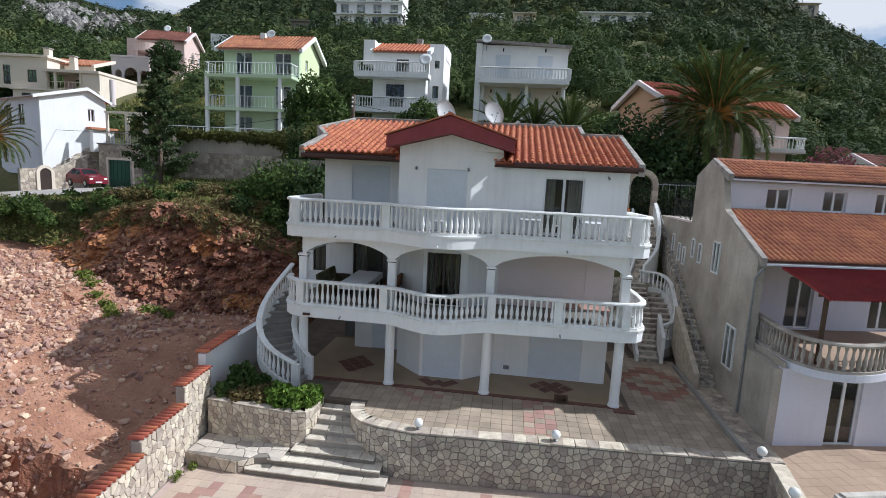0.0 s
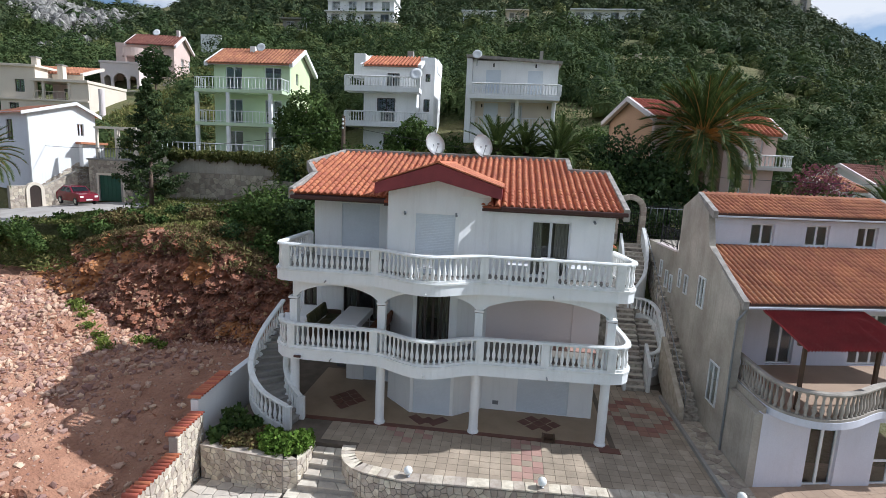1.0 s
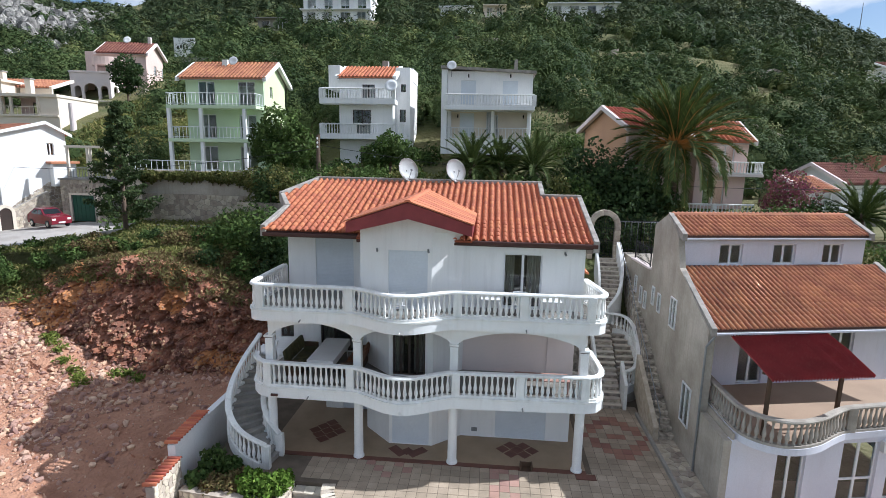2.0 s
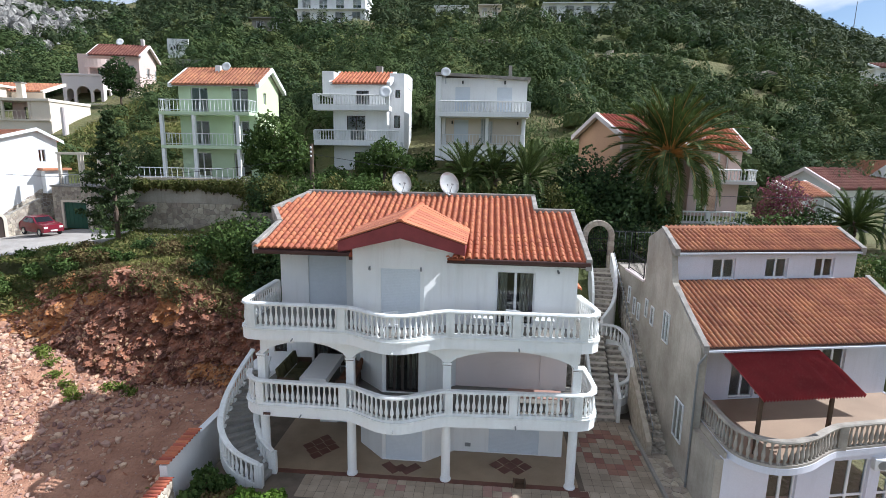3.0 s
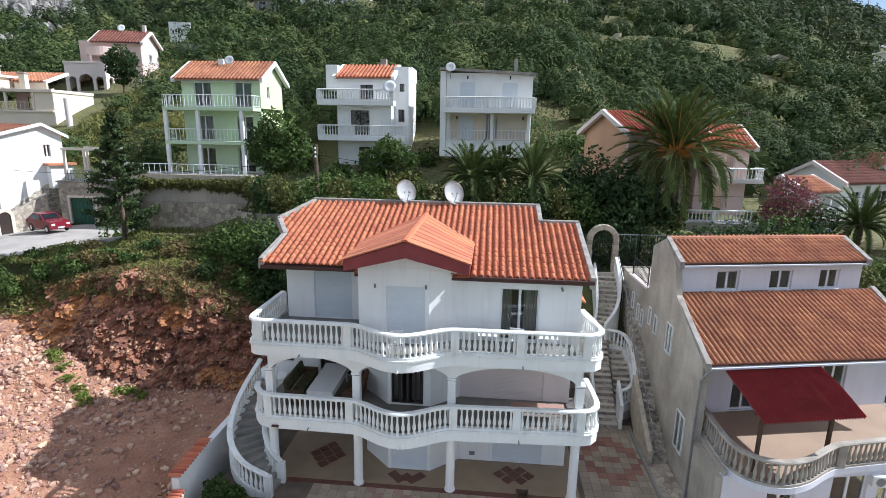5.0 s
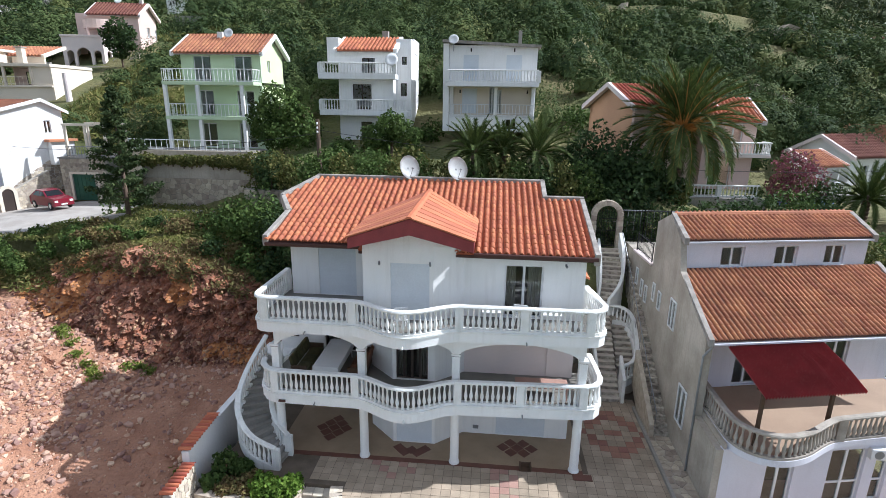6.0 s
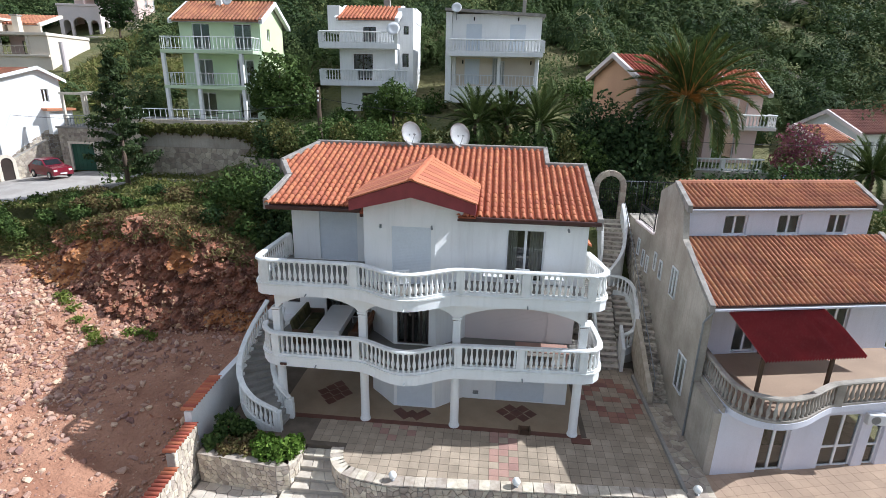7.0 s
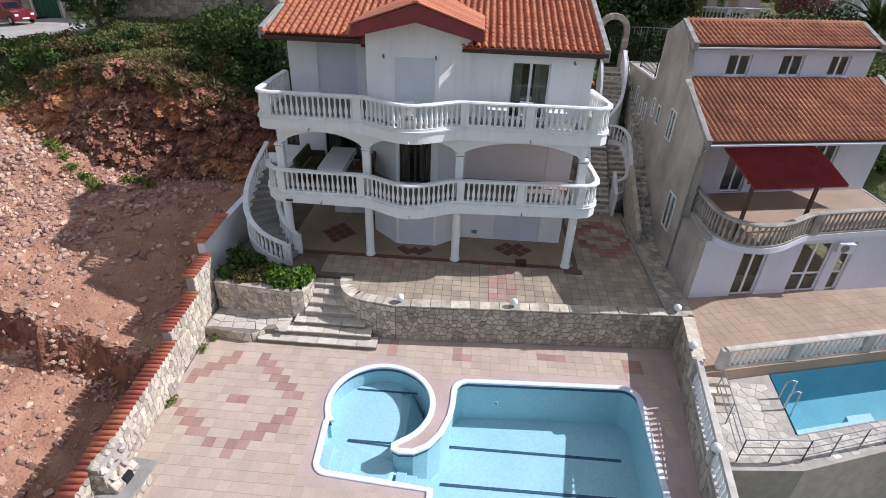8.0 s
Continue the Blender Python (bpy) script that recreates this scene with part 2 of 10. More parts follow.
CORRUGATED = surf("dark_red_corrugated_sheet", (0.36, 0.06, 0.065), (0.27, 0.045, 0.05), 1.2, 0.4, 0.08, 30, streak=0.3, dirt=(0.42, 0.17, 0.15))
METAL = surf("grey_painted_steel", (0.32, 0.33, 0.34), (0.24, 0.25, 0.26), 3.0, 0.45, 0.05, 30, metal=0.6)
CHROME = surf("stainless_steel", (0.6, 0.61, 0.62), (0.55, 0.56, 0.57), 3.0, 0.25, 0.0, 30, metal=1.0)
WOOD = surf("dark_brown_wood", (0.11, 0.065, 0.04), (0.08, 0.05, 0.03), 3.0, 0.7, 0.2, 30)
GREEN_DOOR = surf("dark_green_painted_steel", (0.02, 0.09, 0.055), (0.018, 0.075, 0.045), 2.0, 0.5, 0.05, 30)
CAR_RED = surf("red_car_paint", (0.17, 0.006, 0.02), (0.155, 0.006, 0.018), 2.0, 0.22, 0.0, 30, spec=0.6)
RUBBER = surf("black_rubber", (0.02, 0.02, 0.02), (0.015, 0.015, 0.015), 3.0, 0.8, 0.1, 40)
DARKGLASS = surf("tinted_car_glass", (0.02, 0.025, 0.03), (0.02, 0.025, 0.03), 3.0, 0.06, 0.0, 40, spec=0.8)
GLOBE = surf("opal_white_glass", (0.80, 0.79, 0.75), (0.76, 0.75, 0.71), 3.0, 0.3, 0.0, 40)
DISH = surf("white_dish_enamel", (0.74, 0.75, 0.75), (0.68, 0.69, 0.69), 3.0, 0.5, 0.0, 40)
BARK = surf("grey_brown_bark", (0.14, 0.10, 0.07), (0.09, 0.065, 0.05), 4.0, 0.95, 0.8, 12)
PALM_BARK = surf("palm_trunk_bark", (0.17, 0.12, 0.08), (0.10, 0.07, 0.05), 5.0, 0.95, 0.9, 10)
PALM_OLD = surf("orange_brown_frond_stalks", (0.50, 0.24, 0.06), (0.40, 0.20, 0.05), 3.0, 0.8, 0.2, 20)
LEAF_SHRUB = leafmat("shrub_leaves", (0.075, 0.12, 0.03), (0.045, 0.085, 0.022), (0.13, 0.18, 0.05), 0.8)
LEAF_BRIGHT = leafmat("bright_green_leaves", (0.12, 0.21, 0.03), (0.08, 0.15, 0.022), (0.19, 0.28, 0.05), 1.0)
LEAF_DARK = leafmat("dark_green_leaves", (0.05, 0.085, 0.03), (0.03, 0.058, 0.022), (0.085, 0.125, 0.04), 0.6)
LEAF_CONIFER = leafmat("conifer_needles", (0.055, 0.085, 0.032), (0.035, 0.06, 0.024), (0.09, 0.12, 0.045), 0.8)
GRASS_DRY = leafmat("tall_dry_grass", (0.17, 0.18, 0.05), (0.10, 0.13, 0.035), (0.25, 0.21, 0.08), 0.25)
LEAF_PALM = leafmat("palm_leaflets", (0.085, 0.125, 0.034), (0.05, 0.08, 0.024), (0.15, 0.175, 0.055), 1.2)
# the next two greens hold extra blue, distance haze mixed into the leaf colour
LEAF_HILL = leafmat("hillside_scrub_leaves", (0.078, 0.112, 0.039), (0.036, 0.061, 0.025), (0.112, 0.138, 0.052), 0.12, 0.12, 0.05, 0.12)
LEAF_FAR = leafmat("far_woodland_leaves", (0.066, 0.088, 0.040), (0.034, 0.053, 0.026), (0.094, 0.110, 0.049), 0.08, 0.12, 0.05, 0.12)
LEAF_OLIVE = leafmat("pale_olive_scrub_leaves", (0.15, 0.172, 0.062), (0.095, 0.125, 0.042), (0.185, 0.19, 0.08), 0.12, 0.12, 0.05, 0.12)
LEAF_DRY = leafmat("dry_brown_leaves", (0.19, 0.14, 0.06), (0.13, 0.095, 0.045), (0.16, 0.17, 0.06), 1.0)
LEAF_IVY = leafmat("yellow_green_ivy", (0.13, 0.145, 0.04), (0.08, 0.10, 0.03), (0.22, 0.19, 0.07), 0.9)
FLOWER = leafmat("pink_bougainvillea", (0.36, 0.13, 0.16), (0.24, 0.08, 0.11), (0.09, 0.13, 0.035), 1.5)
GRASS = leafmat("weed_tufts", (0.16, 0.21, 0.04), (0.11, 0.16, 0.03), (0.23, 0.24, 0.06), 1.0)


# ---------- building helpers ----------
def part(name, bm, material, parent, label="", smooth=False):
    """Links a bmesh as one mesh object under a thing or a part."""
    me = bpy.data.meshes.new(name)
    bmesh.ops.recalc_face_normals(bm, faces=bm.faces)
    bm.to_mesh(me)
    bm.free()
    me.materials.append(material)
    if smooth:
        for p in me.polygons:
            p.use_smooth = True
    ob = new(name, me)
    ob.parent = parent
    if label:
        ob["label"] = label
    return ob


def solo(name, bm, material, label, category, kind="", group="", smooth=False):
    return tagged(part(name, bm, material, None, "", smooth), label, category, group, kind)


def thing(name, label, category, group="", kind="", at=(0, 0, 0)):
    ob = new(name)
    ob.empty_display_size = 0.2
    ob.location = at
    return tagged(ob, label, category, group, kind)


def piece(name, me, parent, m=None):
    """One more object on a shared mesh."""
    ob = new(name, me)
    ob.parent = parent
    if m is not None:
        ob.matrix_basis = m
    return ob


def mesh_of(name, bm, material, smooth=False):
    me = bpy.data.meshes.new(name)
    bmesh.ops.recalc_face_normals(bm, faces=bm.faces)
    bm.to_mesh(me)
    bm.free()
    me.materials.append(material)
    if smooth:
        for p in me.polygons:
            p.use_smooth = True
    return me


def raw_mesh(name, verts, faces, material, smooth=False):
    me = bpy.data.meshes.new(name)
    me.from_pydata([tuple(v) for v in verts], [], [tuple(f) for f in faces])
    me.materials.append(material)
    if smooth:
        me.polygons.foreach_set("use_smooth", [True] * len(me.polygons))
    return me


def quads_mesh(name, corners, material):
    """A mesh of loose leaves, from an array n x corners x 3."""
    n, c = len(corners), corners.shape[1]
    me = bpy.data.meshes.new(name)
    me.vertices.add(n * c)
    me.vertices.foreach_set("co", np.asarray(corners, dtype=np.float32).reshape(-1))
    me.loops.add(n * c)
    me.loops.foreach_set("vertex_index", np.arange(n * c, dtype=np.int32))
    me.polygons.add(n)
    me.polygons.foreach_set("loop_start", np.arange(0, n * c, c, dtype=np.int32))
    me.update(calc_edges=True)
    me.validate()
    me.materials.append(material)
    return me


def box(bm, x0, x1, y0, y1, z0, z1, bevel=0.0, m=None):
    vs = [bm.verts.new((x, y, z)) for x in (x0, x1) for y in (y0, y1) for z in (z0, z1)]
    fs = [bm.faces.new([vs[i] for i in q]) for q in ((0, 1, 3, 2), (4, 6, 7, 5), (0, 4, 5, 1), (2, 3, 7, 6), (0, 2, 6, 4), (1, 5, 7, 3))]
    if bevel:
        es = list({e for f in fs for e in f.edges})
        got = bmesh.ops.bevel(bm, geom=es, offset=bevel, segments=2, affect="EDGES", profile=0.5)
        vs = list({v for f in got["faces"] for v in f.verts} | {v for v in vs if v.is_valid})
    if m is not None:
        bmesh.ops.transform(bm, matrix=m, verts=[v for v in vs if v.is_valid])
    return vs


def cyl(bm, a, b, r0, r1=None, n=12, caps=True):
    """A tapered round bar from a to b."""
    a, b = Vector(a), Vector(b)
    r1 = r0 if r1 is None else r1
    q = (b - a).to_track_quat("Z", "Y")
    rings = []
    for c, r in ((a, r0), (b, r1)):
        rings.append([bm.verts.new(c + q @ Vector((r * math.cos(2 * math.pi * i / n), r * math.sin(2 * math.pi * i / n), 0))) for i in range(n)])
    for i in range(n):
        bm.faces.new((rings[0][i], rings[0][(i + 1) % n], rings[1][(i + 1) % n], rings[1][i]))
    if caps:
        bm.faces.new(rings[0])
        bm.faces.new(rings[1])


def lathe(bm, prof, n=10, at=(0, 0, 0)):
    """Turns a profile of (radius, height) round the upright axis."""
    rings = [[bm.verts.new((at[0] + r * math.cos(2 * math.pi * i / n), at[1] + r * math.sin(2 * math.pi * i / n), at[2] + z)) for i in range(n)] for r, z in prof]
    for a, b in zip(rings, rings[1:]):
        for i in range(n):
            bm.faces.new((a[i], a[(i + 1) % n], b[(i + 1) % n], b[i]))
    bm.faces.new(rings[0])
    bm.faces.new(rings[-1])


def prism(bm, pts, z0, z1):
    """An upright prism over a plan; z0 and z1 may be functions of x and y."""
    f0 = z0 if callable(z0) else (lambda x, y: z0)
    f1 = z1 if callable(z1) else (lambda x, y: z1)
    lo = [bm.verts.new((x, y, f0(x, y))) for x, y in pts]
    hi = [bm.verts.new((x, y, f1(x, y))) for x, y in pts]
    n = len(pts)
    bm.faces.new(lo[::-1])
    bm.faces.new(hi)
    for i in range(n):
        bm.faces.new((lo[i], lo[(i + 1) % n], hi[(i + 1) % n], hi[i]))


def sweep(bm, path, prof, closed=False):
    """Carries a profile of (sideways, up) along a path."""
    path = [Vector(p) for p in path]
    n = len(path)
    rings = []
    for i, p in enumerate(path):
        a = path[(i - 1) % n] if (closed or i) else p
        b = path[(i + 1) % n] if (closed or i < n - 1) else p
        t = (b - a).to_2d()
        t = t.normalized() if t.length > 1e-6 else Vector((1, 0))
        side = Vector((t.y, -t.x, 0))
        d0 = (p - a).to_2d()
        k = 1.0
        if d0.length > 1e-6:
            k = 1 / max(0.6, abs(d0.normalized().dot(t)))
        rings.append([bm.verts.new(p + side * (u * k) + Vector((0, 0, w))) for u, w in prof])
    m = len(prof)
    for i in range(n if closed else n - 1):
        a, b = rings[i], rings[(i + 1) % n]
        for j in range(m):
            bm.faces.new((a[j], a[(j + 1) % m], b[(j + 1) % m], b[j]))
    if not closed:
        bm.faces.new(rings[0])
        bm.faces.new(rings[-1][::-1])


def smooth_path(pts, step=0.15):
    """A smooth curve through the points, in short even steps."""
    P = [Vector(p) for p in pts]
    out = []
    for i in range(len(P) - 1):
        p0, p1, p2, p3 = P[max(i - 1, 0)], P[i], P[i + 1], P[min(i + 2, len(P) - 1)]
        n = max(2, int((p2 - p1).length / step))
        for k in range(n):
            t = k / n
            out.append(0.5 * ((2 * p1) + (p2 - p0) * t + (2 * p0 - 5 * p1 + 4 * p2 - p3) * t * t + (3 * p1 - p0 - 3 * p2 + p3) * t ** 3))
    out.append(P[-1])
    return out


def along(path, gap):
    """Points and headings at even distances along a path."""
    path = [Vector(p) for p in path]
    total = sum((b - a).length for a, b in zip(path, path[1:]))
    n = max(1, round(total / gap))
    want = [total * (i + 0.5) / n for i in range(n)]
    res, run, k = [], 0.0, 0
    for a, b in zip(path, path[1:]):
        d = (b - a).length
        while k < n and want[k] <= run + d:
            f = (want[k] - run) / max(d, 1e-9)
            res.append((a.lerp(b, f), math.atan2((b - a).y, (b - a).x)))
            k += 1
        run += d
    return res


RAIL_TOP = [(-0.10, 0.0), (-0.11, 0.05), (-0.08, 0.09), (0.08, 0.09), (0.11, 0.05), (0.10, 0.0)]
RAIL_BASE = [(-0.08, 0.0), (-0.08, 0.08), (0.08, 0.08), (0.08, 0.0)]
bm_ = bmesh.new()
lathe(bm_, [(0.055, 0), (0.055, 0.05), (0.035, 0.08), (0.062, 0.17), (0.066, 0.24), (0.045, 0.36), (0.032, 0.46), (0.034, 0.58), (0.05, 0.64), (0.05, 0.70)], 8)
BALUSTER = mesh_of("baluster", bm_, WHITE_RAIL, True)
bm_ = bmesh.new()
lathe(bm_, [(0.05, 0), (0.05, 0.06), (0.03, 0.1), (0.055, 0.22), (0.03, 0.45), (0.03, 0.55), (0.05, 0.70)], 6)
BALUSTER_FAR = mesh_of("baluster", bm_, WHITE_RAIL, True)


def balustrade(label, runs, posts=(), gap=0.2, height=0.9, group="balustrades", parent=None, far=False, mesh=None, material=None, curb=0.0):
    """A cast balustrade on paths of floor points: base, top rail, square posts and turned balusters."""
    mat = material or WHITE_RAIL
    if parent is None:
        root = thing("balustrade", label, "balustrade", group, at=runs[0][0])
    else:
        b = bmesh.new()
        o = Vector(runs[0][0])
        sweep(b, [Vector(p) - o for p in runs[0]], RAIL_BASE)
        root = part("balustrade", b, mat, parent)
        root.location = o
    inv = Matrix.Translation(-Vector(runs[0][0]))
    k = (height - 0.17) / 0.70
    me = mesh or (BALUSTER_FAR if far else BALUSTER)
    for run in runs:
        loc = [inv @ Vector(p) for p in run]
        if parent is None or run is not runs[0]:
            b = bmesh.new()
            sweep(b, loc, [(u, w - curb) if w == 0 else (u, w) for u, w in RAIL_BASE])
            part("base_rail", b, mat, root)
        b = bmesh.new()
        sweep(b, [p + Vector((0, 0, height - 0.09)) for p in loc], RAIL_TOP)
        part("top_rail", b, mat, root)
        for p, a in along(loc, gap):
            if any((p - (inv @ Vector(q))).to_2d().length < 0.16 for q in posts):
                continue
            piece("baluster", me, root, Matrix.Translation(p + Vector((0, 0, 0.08))) @ Matrix.Diagonal((1, 1, k, 1)))
    for q in posts:
        p = inv @ Vector(q)
        b = bmesh.new()
        box(b, p.x - 0.14, p.x + 0.14, p.y - 0.095, p.y + 0.095, p.z - curb, p.z + height - 0.05, 0.012)
        part("post", b, mat, root)
    return root


def wall(bm, p0, p1, z0, z1, thick, holes=(), side=1):
    """A straight wall from p0 to p1 in plan; its outer face runs p0-p1 and it is thick to the inside. holes: (u0, u1, z0, z1)."""
    a, b = Vector((*p0, 0)), Vector((*p1, 0))
    L = (b - a).length
    ux = (b - a).normalized()
    inn = Vector((-ux.y, ux.x, 0)) * side
    us = sorted({0, L, *[h[0] for h in holes], *[h[1] for h in holes]})
    zs = sorted({z0, z1, *[h[2] for h in holes], *[h[3] for h in holes]})
    us = [u for u in us if 0 <= u <= L]
    zs = [z for z in zs if z0 <= z <= z1]
    def solid(i, j):
        if not (0 <= i < len(us) - 1 and 0 <= j < len(zs) - 1):
            return False
        cu, cz = (us[i] + us[i + 1]) / 2, (zs[j] + zs[j + 1]) / 2
        return not any(h[0] < cu < h[1] and h[2] < cz < h[3] for h in holes)
    cache = {}
    def v(i, j, k):
        if (i, j, k) not in cache:
            cache[i, j, k] = bm.verts.new(a + ux * us[i] + inn * (thick * k) + Vector((0, 0, zs[j])))
        return cache[i, j, k]
    for i in range(len(us) - 1):
        for j in range(len(zs) - 1):
            if not solid(i, j):
                continue
            for k in (0, 1):
                bm.faces.new((v(i, j, k), v(i + 1, j, k), v(i + 1, j + 1, k), v(i, j + 1, k)))
            for di, dj, e in ((-1, 0, ((i, j), (i, j + 1))), (1, 0, ((i + 1, j), (i + 1, j + 1))), (0, -1, ((i, j), (i + 1, j))), (0, 1, ((i, j + 1), (i + 1, j + 1)))):
                if not solid(i + di, j + dj):
                    (ia, ja), (ib, jb) = e
                    bm.faces.new((v(ia, ja, 0), v(ib, jb, 0), v(ib, jb, 1), v(ia, ja, 1)))
    return Matrix(((ux.x, -inn.x, 0, a.x), (ux.y, -inn.y, 0, a.y), (0, 0, 1, 0), (0, 0, 0, 1)))


def window(parent, m, u0, u1, z0, z1, deep=0.1, leaves=2, material=None, name="window", bar=None, label="", curtain=False):
    """A framed window in an opening: frame, glass panes, sill. m: the wall's frame (along, outward, up)."""
    mat = material or FRAME_W
    b = bmesh.new()
    f = 0.06
    y0, y1 = -deep - 0.05, -deep
    loops = [[b.verts.new((u, y, z)) for u, z in ((u0 + k, z0 + k), (u1 - k, z0 + k), (u1 - k, z1 - k), (u0 + k, z1 - k))] for y, k in ((y1, 0), (y1, f), (y0, f), (y0, 0))]
    for A, B in zip(loops, loops[1:] + loops[:1]):
        for i in range(4):
            b.faces.new((A[i], A[(i + 1) % 4], B[(i + 1) % 4], B[i]))
    bmesh.ops.transform(b, matrix=m, verts=b.verts)
    w = part(name, b, mat, parent, label)
    for i in range(1, leaves):
        c = u0 + (u1 - u0) * i / leaves
        b = bmesh.new()
        box(b, c - 0.045, c + 0.045, y0 + 0.003, y1 + 0.003, z0 + f, z1 - f)
        bmesh.ops.transform(b, matrix=m, verts=b.verts)
        part("mullion", b, mat, w)
    if bar:
        b = bmesh.new()
        box(b, u0 + f, u1 - f, y0 + 0.006, y1 - 0.006, bar - 0.04, bar + 0.04)
        bmesh.ops.transform(b, matrix=m, verts=b.verts)
        part("glazing_bar", b, mat, w)
    for i in range(leaves):
        c0 = u0 + (u1 - u0) * i / leaves
        c1 = u0 + (u1 - u0) * (i + 1) / leaves
        b = bmesh.new()
        box(b, c0 + 0.05, c1 - 0.05, y0 + 0.02, y0 + 0.028, z0 + 0.05, z1 - 0.05)
        bmesh.ops.transform(b, matrix=m, verts=b.verts)
        g = part("pane", b, GLASS, w)
        g.visible_shadow = False
    if curtain:
        for c0, c1 in ((u0 + 0.05, u0 + (u1 - u0) * 0.3), (u0 + (u1 - u0) * 0.62, u1 - 0.05)):
            b = bmesh.new()
            n = 14
            row = [(c0 + (c1 - c0) * i / n, -deep - 0.2 + 0.03 * math.sin(i * 2.1)) for i in range(n + 1)]
            lo = [b.verts.new((x, y, z0 + 0.05)) for x, y in row]
            hi = [b.verts.new((x, y, z1 - 0.05)) for x, y in row]
            for i in range(n):
                b.faces.new((lo[i], lo[i + 1], hi[i + 1], hi[i]))
            bmesh.ops.solidify(b, geom=list(b.faces), thickness=0.008)
            bmesh.ops.transform(b, matrix=m, verts=b.verts)
            part("curtain", b, CURTAIN, w)
    return w


def shutter(parent, m, u0, u1, z0, z1, deep=0.05, material=None):
    """A closed roller shutter: a box of narrow slats between side guides."""
    b = bmesh.new()
    n = max(4, int((z1 - z0) / 0.055))
    rows = []
    for i in range(n):
        a, c = z0 + (z1 - z0) * i / n, z0 + (z1 - z0) * (i + 1) / n
        rows += [(-deep - 0.004, a), (-deep, a + 0.004), (-deep, c - 0.004)]
    rows += [(-deep - 0.004, z1), (-deep - 0.05, z1), (-deep - 0.05, z0)]
    A = [b.verts.new((u0, y, z)) for y, z in rows]
    B = [b.verts.new((u1, y, z)) for y, z in rows]
    for i in range(len(rows)):
        b.faces.new((A[i], A[(i + 1) % len(rows)], B[(i + 1) % len(rows)], B[i]))
    bmesh.ops.transform(b, matrix=m, verts=b.verts)
    return part("roller_shutter", b, material or SHUTTER, parent, "closed pale grey roller shutter")


def inside(x, y, poly):
    hit, n = False, len(poly)
    for i in range(n):
        (x0, y0), (x1, y1) = poly[i], poly[(i + 1) % n]
        if (y0 > y) != (y1 > y) and x < (x1 - x0) * (y - y0) / (y1 - y0) + x0:
            hit = not hit
    return hit


def tile_mesh(name, length, r, material):
    b = bmesh.new()
    n = 5
    rings = []
    for v, rr, lift in ((0.0, r, 0.014), (length, r * 0.93, 0.0)):
        rings.append([b.verts.new((rr * math.cos(math.pi * i / n), v, lift + rr * 1.15 * math.sin(math.pi * i / n))) for i in range(n + 1)])
    low = [b.verts.new((r * 0.8 * math.cos(math.pi * i / n), 0.0, 0.01 + r * 0.62 * math.sin(math.pi * i / n))) for i in range(n + 1)]
    for i in range(n):
        b.faces.new((rings[0][i], rings[0][i + 1], rings[1][i + 1], rings[1][i]))
        b.faces.new((rings[0][i + 1], rings[0][i], low[i], low[i + 1]))
    me = mesh_of(name, b, material)
    for p in me.polygons:
        p.use_smooth = abs(p.normal.y) < 0.6
    return me


def tiled_roof(parent, o, u, v, poly, mats, wide=0.24, course=0.34, singles=300):
    """Barrel tiles in courses on a slope. o: a point on it, u along the eave, v up the slope, poly: the outline in (u, v) metres.
    The lowest courses are single pieces, the rest one joined field."""
    o, u, v = Vector(o), Vector(u).normalized(), Vector(v).normalized()
    nrm = u.cross(v).normalized()
    m = Matrix(((u.x, v.x, nrm.x, o.x), (u.y, v.y, nrm.y, o.y), (u.z, v.z, nrm.z, o.z), (0, 0, 0, 1)))
    one = tile_mesh("roof_tile", course + 0.05, wide * (0.345 if len(mats) > 2 else 0.42), mats[0])
    co = np.array([x.co for x in one.vertices])
    faces = [tuple(p.vertices) for p in one.polygons]
    us = [p[0] for p in poly]
    vs = [p[1] for p in poly]
    cells = []
    for j in range(int((max(vs) - min(vs)) / course) + 1):
        for i in range(int((max(us) - min(us)) / wide) + 1):
            cu, cv = min(us) + (i + 0.5) * wide, min(vs) + j * course
            if inside(cu, cv + course * 0.5, poly):
                cells.append((cu, cv))
    V, Fc = [], []
    m3 = np.array(m)
    for k, (cu, cv) in enumerate(cells):
        jx, jz = random.uniform(-0.008, 0.008), random.uniform(0, 0.008)
        if k < singles:
            piece("roof_tile", one, parent, m @ Matrix.Translation((cu + jx, cv, jz)))
        else:
            base = len(V)
            q = co + np.array((cu + jx, cv, jz))
            V.extend((m3[:3, :3] @ q.T).T + m3[:3, 3])
            Fc.extend(tuple(base + a for a in f) for f in faces)
    if V:
        ob = new("roof_tile_field", raw_mesh("roof_tile_field", V, Fc, mats[1], True))
        ob.parent = parent
        ob["kind"] = "stuff"
    # flat pan under the barrels
    b = bmesh.new()
    lo = [b.verts.new(m @ Vector((p[0], p[1], -0.06))) for p in poly]
    hi = [b.verts.new(m @ Vector((p[0], p[1], 0.012))) for p in poly]
    b.faces.new(hi)
    b.faces.new(lo[::-1])
    for i in range(len(poly)):
        b.faces.new((lo[i], lo[(i + 1) % len(poly)], hi[(i + 1) % len(poly)], hi[i]))
    part("roof_deck", b, mats[-1], parent)
    return m


